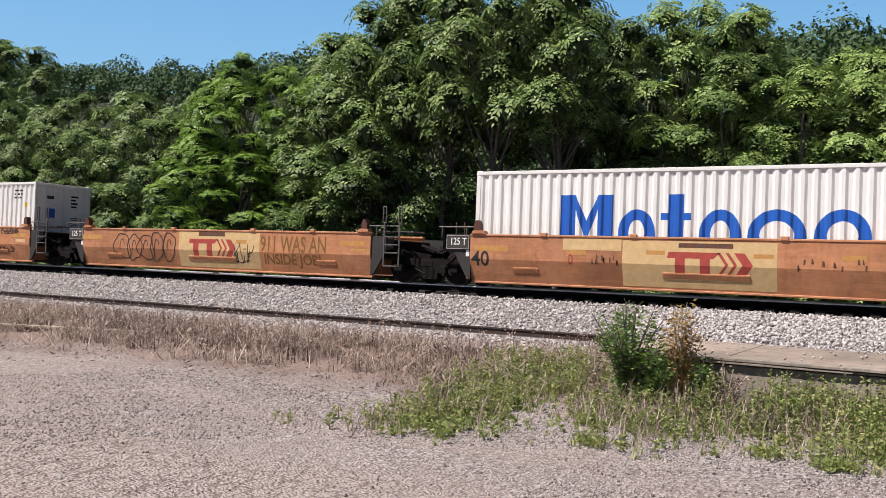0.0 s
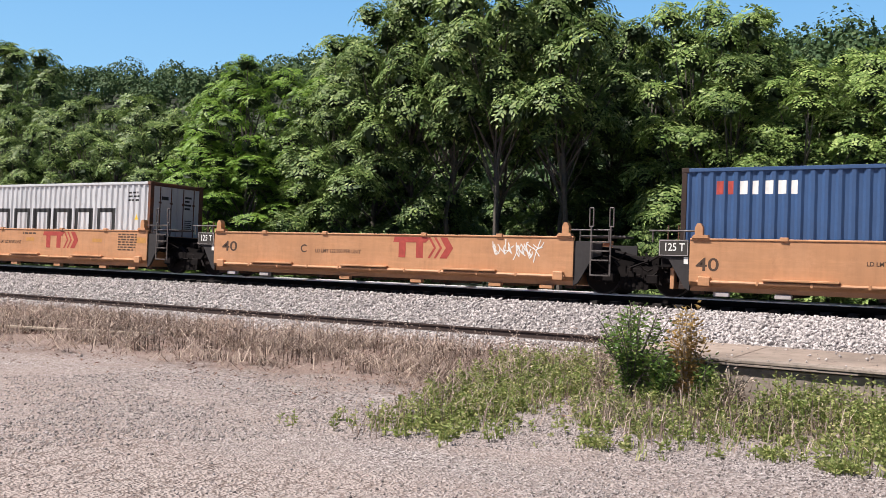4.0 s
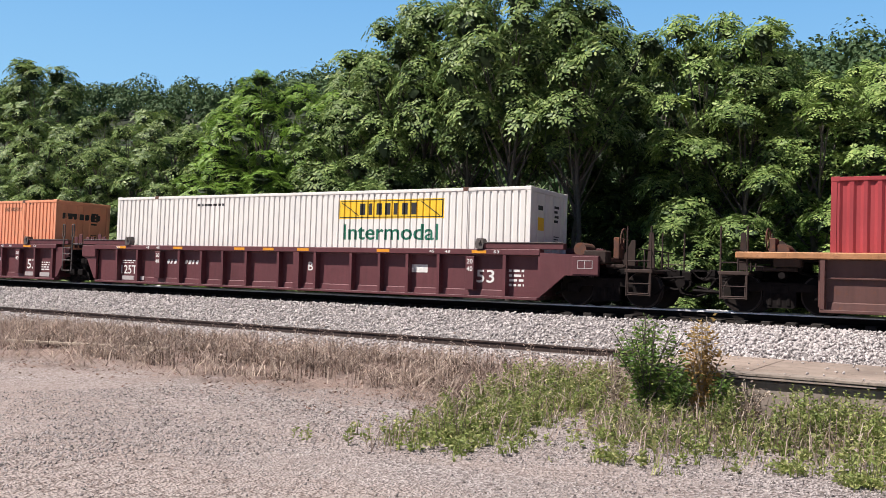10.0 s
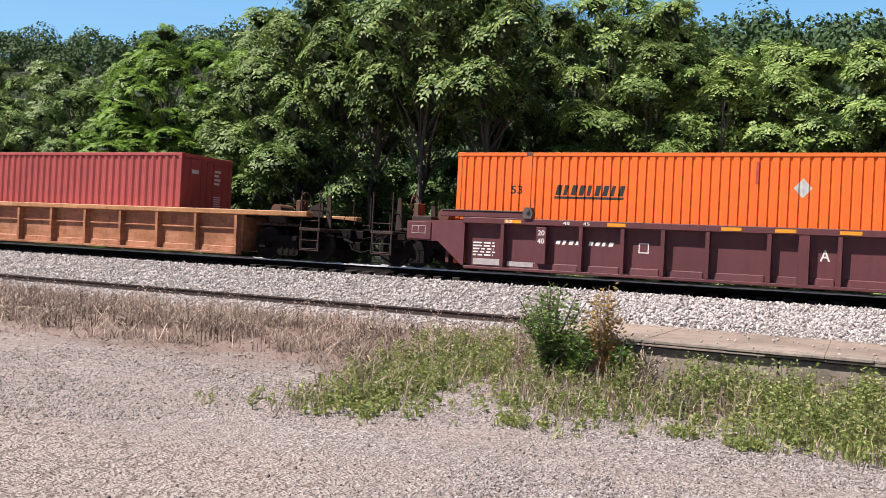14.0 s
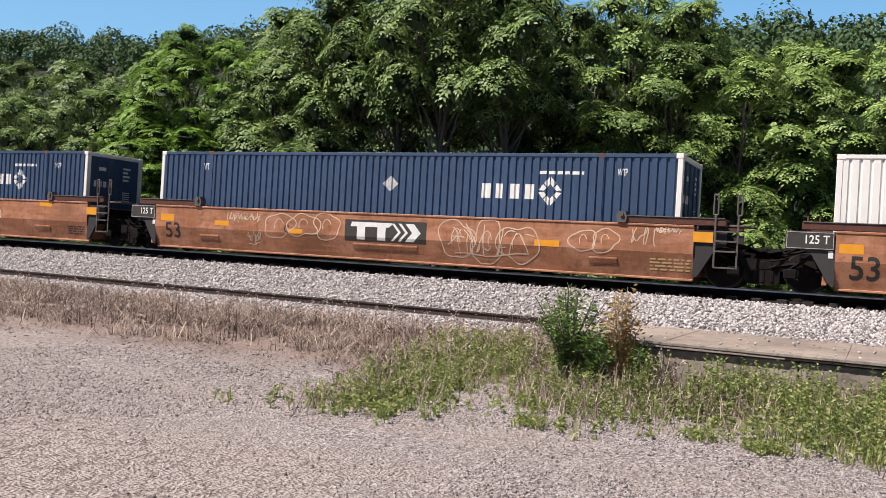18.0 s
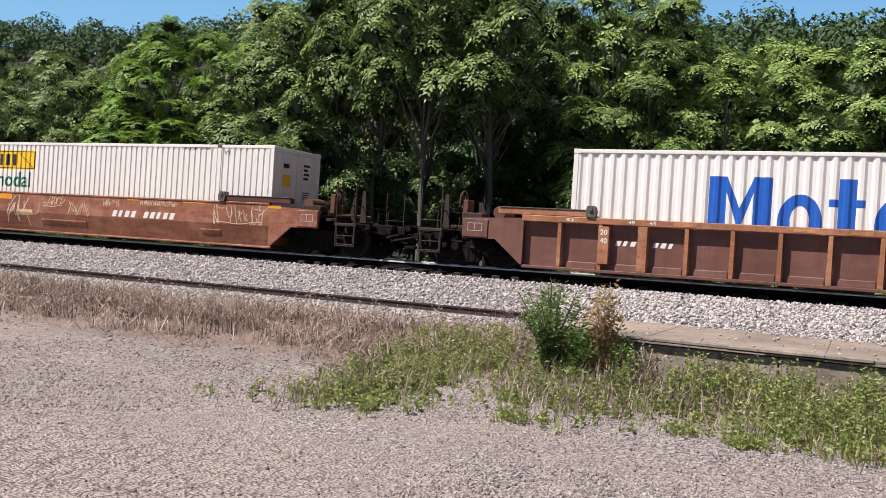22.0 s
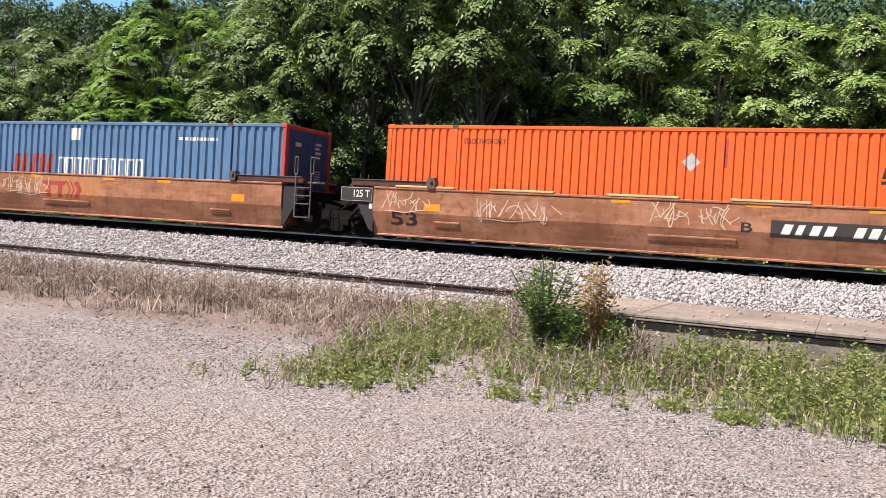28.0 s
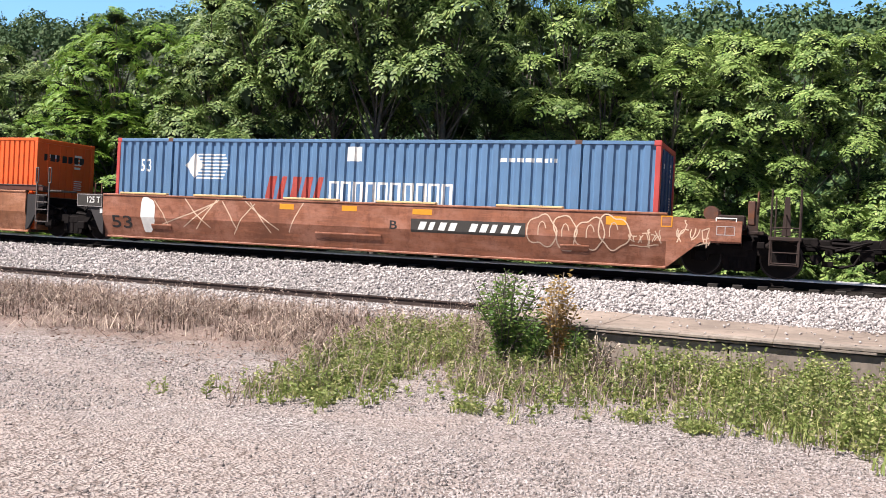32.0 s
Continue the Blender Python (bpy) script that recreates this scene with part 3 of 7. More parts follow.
def build_dock():
    dock = tagged(new("loading_dock"), "low stained concrete loading dock with a cracked, crumbling lip", "dock", kind="structure")
    dock.location = (-3.85, 11.45, 0)
    rng = random.Random(17)
    # the face, cast in lengths, with uneven tops
    x = 0.0
    while x < 12:
        n = min(rng.uniform(2.2, 3.8), 12.01 - x)
        part("wall", Geo().box(x, x + n - 0.012, 0.04 + rng.uniform(0, 0.012), 2.75, -0.3, 0.512, 0.012), M["concrete"], dock, "stained concrete dock wall")
        x += n
    x = -0.06
    while x < 12:
        n = rng.uniform(1.4, 3.4)
        g = Geo()
        # the lip of one slab: two worn ledges, chipped here and there
        for z0, z1, out in ((0.566, 0.606, 0.0), (0.53, 0.562, 0.012)):
            a = x
            while a < x + n - 0.01:
                b = min(x + n - 0.004, a + rng.uniform(0.12, 0.8))
                chip = 0.05 * rng.random() if rng.random() < 0.2 else 0.0
                g.box(a, b, out - 0.02 + chip + rng.uniform(-0.006, 0.014), 0.35, z0, z1 - chip * 0.3 - rng.uniform(0, 0.008), 0.004)
                a = b
        part("lip", g, M["concrete"], dock, "worn lip of one dock slab")
        part("slab", Geo().box(x, x + n - 0.004, 0.352, 2.85, 0.516, 0.6 - rng.uniform(0, 0.006), 0.004), M["dock_top"], dock, "dirt-covered top of the dock")
        x += n


def on_dock(rng, n):
    out = []
    while len(out) < n:
        x, y = rng.uniform(-3.8, 4.5), rng.uniform(11.5, 14.75)
        edge = 14.2 - 0.5 * smooth(-3.2, 1.5, x) + 0.3 * noise.noise((x * 1.3, 2, 8))
        if rng.random() < (1.0 if y > edge else 0.06 if y > 11.9 else 0.025):
            out.append((x, y, 0.604 + rng.uniform(0, 0.03) + 0.08 * max(0.0, y - edge) * (y > edge) / (14.8 - edge)))
    return np.array(out)


# ---- trees ----
def frond(length=0.6, pairs=4, leaf=0.2, droop=0.22):
    """A drooping compound leaf along +x: pointed leaflets on both sides of its stem and one at the tip."""
    v, f = [], []
    arch = lambda u: np.array((length * u, 0.0, 0.16 * length * sin(pi * u) - droop * length * u * u))
    for i in range(pairs + 1):
        u = 0.22 + 0.78 * i / pairs
        root = arch(u)
        for side in (-1, 1) if i < pairs else (0,):
            d = np.array((0.7, 0.75 * side, -0.1)) if side else np.array((1.0, 0.0, -0.25))
            d /= np.linalg.norm(d)
            n = leaf * (0.75 + 0.35 * sin(pi * u))
            w = np.cross(d, (0, 0, 1.0))
            w *= 0.25 * n / np.linalg.norm(w)
            m = root + d * n * 0.45
            f.append([len(v) + k for k in range(4)])
            v += [root, m + w, root + d * n - (0, 0, 0.12 * n), m - w]
    return np.array(v), np.array(f)


def rosette(rng, fronds=7, size=1.0, **kw):
    """A whorl of fronds at the end of a twig, drooping like an umbrella."""
    vs, fs, n = [], [], 0
    for i in range(fronds):
        v, f = frond(**kw)
        a, up = 2 * pi * (i + rng.uniform(-0.3, 0.3)) / fronds, rng.uniform(-0.15, 0.35)
        k = size * rng.uniform(0.75, 1.2)
        ca, sa, cu, su = cos(a), sin(a), cos(up), sin(up)
        turn = np.array([[ca, -sa, 0], [sa, ca, 0], [0, 0, 1]]) @ np.array([[cu, 0, -su], [0, 1, 0], [su, 0, cu]])
        vs.append(k * v @ turn.T + rng.normal(size=3) * 0.05 * size)
        fs.append(f + n)
        n += len(v)
    return np.concatenate(vs), np.concatenate(fs)


def twist(d, spin):
    """A turn that takes +z to the way d, after a spin about it."""
    return np.array((Vector(d).to_track_quat("Z", "Y") @ Euler((0, 0, spin)).to_quaternion()).to_matrix())


def crown_mesh(name, seed, height, width, material, size=1.0, low=0.12, lobes=30, dense=1.0, **kw):
    """A crown of layered domes: each has whorls of fronds over its top and sides, and sparse inner leaves with shade
    put into their colour.
    """
    rng = np.random.default_rng(seed)
    kinds = [rosette(rng, int(rng.integers(6, 9)), size, **kw) for _ in range(8)]
    blobs = []
    for i in range(lobes):
        h = (i + rng.uniform(0.1, 0.9)) / lobes
        spread = width * 0.5 * (0.5 + 0.5 * sin(pi * (0.2 + 0.6 * h))) * (1.0 - 0.55 * max(0.0, h - 0.7) / 0.3)
        a, r = i * 2.4 + rng.uniform(-0.5, 0.5), spread * sqrt(rng.uniform(0.15, 1.0))
        s = width * rng.uniform(0.13, 0.23) * (1.0 - 0.25 * h)
        z = height * (low + (1.0 - low) * h) - s * 0.75
        blobs.append((np.array((r * cos(a), r * sin(a), z)), s * np.array((1.0, 1.0, rng.uniform(0.5, 0.75)))))
    vs, fs, n, inner = [], [], 0, 0
    # inner leaves of the domes, their shade put into a darker colour
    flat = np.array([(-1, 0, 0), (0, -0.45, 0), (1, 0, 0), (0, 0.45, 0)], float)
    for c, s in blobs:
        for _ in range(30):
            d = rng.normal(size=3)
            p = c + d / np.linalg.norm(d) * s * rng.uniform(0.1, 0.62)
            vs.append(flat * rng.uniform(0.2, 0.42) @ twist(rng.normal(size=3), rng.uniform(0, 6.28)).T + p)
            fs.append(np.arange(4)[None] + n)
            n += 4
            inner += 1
    for c, s in blobs:
        count = int((4 + 9.0 * s[0] * s[0]) * dense / size)
        for i in range(count):
            z = 1.0 - 1.3 * (i + rng.uniform(0, 1)) / count
            a = i * 2.4 + rng.uniform(-0.4, 0.4)
            q = sqrt(max(0.0, 1 - z * z))
            d = np.array((q * cos(a), q * sin(a), z))
            p = c + d * s * rng.uniform(0.82, 1.12)
            if p[2] < 0.9:
                continue
            way = d * np.array((0.9, 0.9, 0.4)) + np.array((0, 0, 0.65)) + rng.normal(size=3) * 0.16
            v, f = kinds[int(rng.integers(8))]
            vs.append(v * rng.uniform(0.75, 1.2) @ twist(way, rng.uniform(0, 6.28)).T + p)
            fs.append(f + n)
            n += len(v)
    faces, verts = np.concatenate(fs), np.concatenate(vs)
    verts[:, 2] *= height / verts[:, 2].max()
    return raw(name, verts, faces, [material, M["leaf_inner_shade"]], (np.arange(len(faces)) < inner).astype(int)), blobs


def trunk_geo(rng, height, blobs, girth):
    g = Geo()
    pts = [Vector((0.35 * girth * rng.normal() * i, 0.35 * girth * rng.normal() * i, height * 0.82 * i / 6)) for i in range(7)]
    for i, (a, b) in enumerate(zip(pts, pts[1:])):
        g.tube(a, b, girth * (1 - i / 7.5), 7, girth * (1 - (i + 1) / 7.5))
    for c, s in blobs:
        k = max(0.12, min(0.8, (c[2] / height) * 0.75))
        a = pts[0].lerp(pts[-1], k)
        b = Vector(c)
        m = a.lerp(b, 0.55) + Vector((0, 0, -0.15))
        g.tube(a, m, girth * 0.34, 5, girth * 0.22)
        g.tube(m, b, girth * 0.22, 5, girth * 0.1)
    return g


def tree_kind(seed, height, width, material, label, girth=0.14, **kw):
    root = new("tree")
    rng = np.random.default_rng(seed)
    crown, blobs = crown_mesh("crown", seed, height, width, material, **kw)
    part("trunk", trunk_geo(rng, height, blobs, girth), M["bark"], root)
    part("crown", crown, None, root)
    return tagged(root, label, "tree", "trees behind the track")


def build_woods():
    sumac = "leafy green tree of compound leaves in the wood behind the track"
    front = [tree_kind(11 + i, 12.0, 5.0 + 0.5 * (i % 2), M["leaf"], sumac, size=0.82, pairs=3, leaf=0.22, dense=1.05) for i in range(4)]
    back = [tree_kind(21 + i, 12.0, 6.4, M["leaf"], sumac, lobes=24, dense=0.6, size=1.15) for i in range(2)]
    tall = [tree_kind(51 + i, 12.0, 5.2, M["leaf"], "tall leafy tree with a shaded hollow beneath its crown", girth=0.13, low=0.58, lobes=22, size=0.82, pairs=3, leaf=0.22, dense=1.05) for i in range(3)]
    bright = [tree_kind(31 + i, 11.0, 4.4, M["leaf_bright"], "bright green young tree with fine leaves beside darker trees", size=0.72, lobes=30, dense=0.8) for i in range(2)]
    # sunlight is put into these leaves as a brighter, yellower copy of the colour
    warm = [tree_kind(15 + i, 12.0, 4.8, M["leaf_sunlit"], "tree of compound leaves, full sun put into their yellow-green", size=0.82, pairs=3, leaf=0.22, dense=1.15) for i in range(3)]
    low_warm = tree_kind(45, 6.0, 4.6, M["leaf_sunlit"], "low shrub of compound leaves, sunlight put into their yellow-green", girth=0.07, low=0.26, lobes=16)
    shrub = [tree_kind(41 + i, 6.0, 4.6, M["leaf"], "low leafy green shrub at the foot of the trees", girth=0.07, low=0.26, lobes=16) for i in range(2)]
    airy = tree_kind(61, 12.0, 4.6, M["leaf"], "tall slender tree with an open, airy crown", girth=0.12, low=0.42, lobes=26, size=0.8, dense=1.0)
    # these trees take darker leaves: the gap's shade is put into the colour
    shade = [tree_kind(71 + i, 12.0, 5.6, M["leaf_shade"], "tree in the wood's gap, shade put into its dark green leaves", dense=0.75) for i in range(2)]
    # x, y, height, kind
    rows = [(-63.8, 41.5, 15.4, airy), (-59.8, 41, 17.0, airy), (-54.6, 36.5, 10.9, front[2]), (-50.2, 35, 10.9, front[3]), (-46.9, 34.6, 10.4, front[0]),
            (-43.7, 34, 10.7, front[2]), (-40.4, 34, 10.8, front[3]), (-37.2, 33.6, 10.2, front[1]), (-34.2, 34, 9.9, front[0]),
            (-30.3, 31.4, 10.3, bright[0]), (-28.6, 31.2, 11.0, bright[1]), (-25.9, 31.6, 10.5, bright[0]), (-29.6, 30.0, 7.4, bright[1]), (-27.2, 29.8, 6.4, bright[0]),
            (-24.9, 33.6, 12.4, front[1]), (-23.2, 30.8, 9.6, front[2]), (-21.4, 31.2, 12.8, front[3]), (-19.9, 31.8, 13.6, front[0]),
            # tall trees at y 34.6 and 35.2: unseen, added to shade the gap
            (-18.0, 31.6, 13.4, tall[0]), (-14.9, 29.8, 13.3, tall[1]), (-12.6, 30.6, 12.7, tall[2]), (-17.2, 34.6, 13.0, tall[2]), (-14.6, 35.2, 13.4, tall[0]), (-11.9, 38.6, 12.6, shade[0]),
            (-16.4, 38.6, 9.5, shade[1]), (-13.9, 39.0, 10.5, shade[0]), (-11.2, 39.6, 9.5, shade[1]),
            (-8.8, 33.4, 11.9, warm[0]), (-7.1, 32.4, 9.6, front[3]), (-6.9, 33.9, 11.8, warm[1]), (-5.6, 34.4, 9.8, warm[2]), (-4.6, 32.4, 8.8, warm[0]), (-3.5, 35, 10.2, warm[1]),
            (-2.1, 33.8, 9.6, warm[2]), (-0.4, 33.2, 9.3, warm[0]), (1.5, 33.6, 9.6, warm[1]), (4.0, 34, 9.9, front[1]),
            (-49, 41, 10.3, back[0]), (-41, 40, 10.3, back[1]), (-33.5, 40, 9.8, back[1]), (-28, 39, 10.4, back[0]), (-22.5, 39, 12.0, back[1]),
            (-8.6, 40, 10.6, back[0]), (-3.5, 41, 9.4, back[1]), (3.6, 40, 9.8, back[0])]
    for x, y, h, kind in rows:
        s = h / (11.0 if kind in bright else 12.0)
        w = 1.0 if kind in tall or kind in bright else max(0.92, s * 0.97)
        copy_thing(kind, Matrix.Translation((x, y, ground_z(x, y) - 0.1)) @ Matrix.Rotation(random.uniform(0, 6.28), 4, "Z") @ Matrix.Diagonal((w, w, s, 1)))
    for x, y in ((-21, 41.5), (-18.6, 42.5), (-16.2, 41.8), (-13.8, 42.6), (-11.6, 41.6), (-9.4, 42.4)):
        copy_thing(shrub[int(random.random() * 2)], Matrix.Translation((x, y, ground_z(x, y) - 0.1)) @ Matrix.Rotation(random.uniform(0, 6.28), 4, "Z"))
    x = -56.0
    while x < 12:
        y, s = random.uniform(30.6, 32.4), random.uniform(0.45, 0.8)
        if not -18.5 < x < -9.6:
            copy_thing(low_warm if x > -9.6 and random.random() < 0.7 else shrub[int(random.random() * 2)], Matrix.Translation((x, y, ground_z(x, y) - 0.1)) @ Matrix.Rotation(random.uniform(0, 6.28), 4, "Z") @ Matrix.Diagonal((s, s, s, 1)))
        x += random.uniform(1.7, 2.8)
    for ob in front + back + tall + bright + shrub + warm + shade + [airy, low_warm]:
        for o in (*ob.children_recursive, ob):
            bpy.data.objects.remove(o)


def build_hill_woods():
    rng = np.random.default_rng(77)
    vs, n = [], 0
    for i in range(640):
        y = rng.uniform(165, 233) if i < 480 else rng.uniform(52, 138)
        x = -y * math.tan(radians(rng.uniform(-8, 62)))
        r = rng.uniform(3.0, 6.6)
        c = np.array((x, y, ground_z(x, y) + r * 0.6 + rng.uniform(-2.0, 2.0)))
        k = 330 if i < 480 else 190
        d = rng.normal(size=(k, 3))
        d[:, 2] = np.abs(d[:, 2]) * 0.9 - 0.15
        d /= np.linalg.norm(d, axis=1, keepdims=True)
        lump = 1 + 0.14 * np.sin(d @ rng.normal(size=3) * 5 + rng.uniform(0, 6)) - 0.1 * rng.random(k)
        p = c + d * (r * lump)[:, None] * np.array((1, 1, 1.15))
        u = rng.normal(size=(k, 3))
        w = np.cross(d, u)
        w /= np.linalg.norm(w, axis=1, keepdims=True)
        u = np.cross(w, d * 0.7 + rng.normal(size=(k, 3)) * 0.35)
        u /= np.linalg.norm(u, axis=1, keepdims=True)
        s = rng.uniform(0.3, 0.55, (k, 1))
        vs.append(np.stack([p - u * s, p + w * s * 0.8, p + u * s, p - w * s * 0.8], 1).reshape(-1, 3))
    v = np.concatenate(vs)
    f = np.arange(len(v)).reshape(-1, 4)
    ob = new("hillside_woods", raw("hillside_woods", v, f, M["leaf_far"]))
    tagged(ob, "dense dark green woods covering the distant hillside", "woods", kind="stuff")


# ---- weeds ----
def inside(poly, x, y):
    hit = False
    for (ax, ay), (bx, by) in zip(poly, poly[1:] + poly[:1]):
        if (ay > y) != (by > y) and x < (bx - ax) * (y - ay) / (by - ay) + ax:
            hit = not hit
    return hit


class Plants:
    """Blades, stems and leaves gathered into one mesh of quads."""

    def __init__(self, seed):
        self.rng = np.random.default_rng(seed)
        self.v = []

    def blade(self, p, height, lean, width):
        r = self.rng
        a = r.uniform(0, 2 * pi)
        d = np.array((cos(a), sin(a), 0))
        s = np.array((-sin(a), cos(a), 0)) * width
        p = np.array(p)
        m = p + d * lean * height * 0.35 + (0, 0, height * 0.6)
        t = p + d * lean * height + (0, 0, height * (1 - 0.35 * abs(lean)))
        self.v += [p - s, p + s, m + s * 0.8, m - s * 0.8, m - s * 0.8, m + s * 0.8, t + s * 0.12, t - s * 0.12]

    def leaf(self, p, d, length, width):
        d = np.array(d) / np.linalg.norm(d)
        s = np.cross(d, self.rng.normal(size=3))
        s = s / np.linalg.norm(s) * width
        p = np.array(p)
        self.v += [p, p + d * length * 0.5 + s, p + d * length, p + d * length * 0.5 - s]

    def plant(self, p, height, leaves, size):
        """An upright stem with leaves all along it."""
        r = self.rng
        lean = r.normal(size=2) * 0.13 * height
        tip = np.array(p) + (lean[0], lean[1], height)
        s = np.array((0.004, 0.003, 0))
        q = np.array(p)
        self.v += [q - s, q + s, tip + s * 0.4, tip - s * 0.4]
        for i in range(leaves):
            t = 0.15 + 0.85 * (i + r.uniform(0, 1)) / leaves
            a = r.uniform(0, 2 * pi)
            self.leaf(q + (tip - q) * t, (cos(a), sin(a), r.uniform(-0.2, 0.9)), size * r.uniform(0.6, 1.2) * (1.15 - 0.5 * t), size * 0.17)

    def mesh(self, name, material):
        v = np.array(self.v)
        return raw(name, v, np.arange(len(v)).reshape(-1, 4), material)


PATCH_A = [(-4.9, 7.1), (-4.0, 7.4), (-4.2, 8.5), (-4.4, 10.5), (-4.2, 11.8), (-5.2, 14.5), (-6.3, 13.4), (-5.6, 10.0), (-5.1, 8.1)]
PATCH_B = [(-3.7, 9.0), (-2.7, 7.9), (-2.2, 8.1), (-1.9, 9.3), (-1.2, 8.8), (-1.0, 9.7), (-0.2, 9.4), (2.5, 9.6), (2.5, 11.4), (-2.5, 11.4), (-3.9, 11.5)]
PATCH_C = [(-0.75, 8.6), (-0.2, 8.6), (0.3, 8.0), (2.2, 7.6), (2.2, 10.6), (-0.5, 10.7)]


def scatter(rng, poly, n):
    xs, ys = [p[0] for p in poly], [p[1] for p in poly]
    out = []
    while len(out) < n:
        x, y = rng.uniform(min(xs) - 0.3, max(xs) + 0.3), rng.uniform(min(ys) - 0.3, max(ys) + 0.3)
        if rng.random() > 0.3 + 1.4 * max(0.0, 0.35 + noise.noise((x * 1.5, y * 1.7, 3))):
            continue
        if inside(poly, x + 0.25 * rng.normal(), y + 0.3 * rng.normal()):
            out.append((x, y, ground_z(x, y) - 0.01))
    return out


def build_weeds():
    dry = Plants(91)
    r = dry.rng
    n = 0
    while n < 2700:
        x = r.uniform(-26, -4.6)
        y = r.uniform(8.8, 14.5 + 1.6 * smooth(-12, -19, x))
        front = 9.9 + 0.9 * noise.noise((x * 0.5, 0, 5)) + max(0.0, -12.5 - x) * 0.12
        clump = 0.5 + noise.noise((x * 0.75, y * 1.1, 1)) + 0.5 * noise.noise((x * 2.3, y * 2.9, 6))
        if y < front or r.random() > 0.03 + smooth(front, front + 1.6, y) * max(0.05, 1.9 * clump - 0.55):
            continue
        if inside(PATCH_A, x, y) and r.random() < 0.7:
            continue
        n += 1
        p = (x, y, ground_z(x, y) - 0.01)
        tall = (0.1 + 0.2 * smooth(front, 12.5, y)) * (1 - 0.4 * smooth(13.5, 15.5, y)) * (0.5 + 0.85 * min(1.2, max(0.0, clump)))
        for _ in range(4):
            q = (p[0] + r.normal() * 0.06, p[1] + r.normal() * 0.06, p[2])
            dry.blade(q, tall * r.uniform(0.4, 1.35), r.uniform(-0.3, 0.9) if r.random() < 0.35 else r.uniform(0.9, 2.6), 0.0065)
    for _ in range(5600):
        x, y = r.uniform(-24, -4.8), r.uniform(9.4, 15.0)
        if noise.noise((x * 0.75, y * 1.1, 1)) + 0.5 * noise.noise((x * 2.3, y * 2.9, 6)) < -0.02:
            continue
        dry.blade((x, y, ground_z(x, y) + r.uniform(0.02, 0.16)), r.uniform(0.1, 0.36), r.uniform(2.0, 3.4), 0.007)
    for _ in range(420):
        x, y = r.uniform(-22, -5), r.uniform(10.6, 15.2)
        h = r.uniform(0.25, 0.62)
        z = ground_z(x, y)
        for _ in range(3):
            dry.blade((x + r.normal() * 0.02, y, z), h * r.uniform(0.6, 1.0), r.uniform(0.05, 0.4), 0.004)
        for _ in range(7):
            a = r.uniform(0, 6.28)
            dry.leaf((x + r.normal() * 0.03, y + r.normal() * 0.03, z + h * r.uniform(0.45, 1.0)), (cos(a), sin(a), r.uniform(-0.2, 0.8)), 0.07, 0.01)
    dark = Plants(95)
    for _ in range(1100):
        x, y = r.uniform(-24, -5.2), r.uniform(10.6, 14.8)
        if noise.noise((x * 0.9, y * 1.2, 21)) < -0.02:
            continue
        z, h = ground_z(x, y), r.uniform(0.12, 0.4)
        for _ in range(5):
            dark.blade((x + r.normal() * 0.035, y + r.normal() * 0.03, z), h * r.uniform(0.5, 1.0), r.uniform(0.0, 0.7), 0.006)
    tagged(new("dead_stalks", dark.mesh("dead_stalks", M["stalk"])), "dark brown dead weed stalks standing in the straw", "weeds", kind="stuff")
    tagged(new("dry_weeds", dry.mesh("dry_weeds", M["dry"])), "dead brown stalks and straw of sprayed weeds beside the siding", "weeds", kind="stuff")
    chips = Plants(94)
    r = chips.rng
    for _ in range(9000):
        x, y = r.uniform(-22, -3.6), r.uniform(8.2, 14.5)
        if r.random() > 0.15 + 1.2 * max(0.0, 0.3 + noise.noise((x * 0.7, y * 1.3, 12))) * smooth(8.2, 10.2, y):
            continue
        a = r.uniform(0, 6.28)
        chips.leaf((x, y, ground_z(x, y) + 0.012), (cos(a), sin(a), r.uniform(-0.1, 0.5)), r.uniform(0.03, 0.1), r.uniform(0.004, 0.013))
    tagged(new("leaf_litter", chips.mesh("leaf_litter", M["litter"])), "reddish brown dead leaves and twigs on the gravel", "litter", kind="stuff")
    green = Plants(92)
    r = green.rng
    for poly, n, tall in ((PATCH_A, 1250, 0.16), (PATCH_B, 1000, 0.14), (PATCH_C, 1000, 0.28)):
        for x, y, z in scatter(r, poly, n):
            h = tall * r.uniform(0.5, 1.3) * (0.75 + 0.5 * smooth(8, 11.5, y))
            if r.random() < (0.75 if tall > 0.3 else 0.55):
                green.plant((x, y, z), h * 1.35, 18, 0.075)
            else:
                for _ in range(7):
                    green.blade((x + r.normal() * 0.03, y + r.normal() * 0.03, z), h * r.uniform(0.5, 1.2), r.uniform(0.2, 1.0), 0.007)
    for _ in range(620):
        x, y = r.uniform(-2.6, 3.0), r.uniform(10.2, 11.38)
        if noise.noise((x * 2.1, 1, 4)) > -0.12:
            green.plant((x, y, ground_z(x, y)), r.uniform(0.15, 0.55), 22, 0.075)
    for cx, cy, n in ((-5.7, 7.0, 5), (-0.8, 8.3, 70), (-1.4, 8.5, 40), (-2.9, 8.0, 40)):
        for _ in range(n):
            x, y = cx + r.normal() * 0.1, cy + r.normal() * 0.1
            green.plant((x, y, ground_z(x, y)), r.uniform(0.05, 0.14), 7, 0.06)
    tagged(new("green_weeds", green.mesh("green_weeds", M["weed"])), "ragged yellow-green weeds and grass growing through the gravel", "weeds", kind="stuff")
    straw = Plants(93)
    r = straw.rng
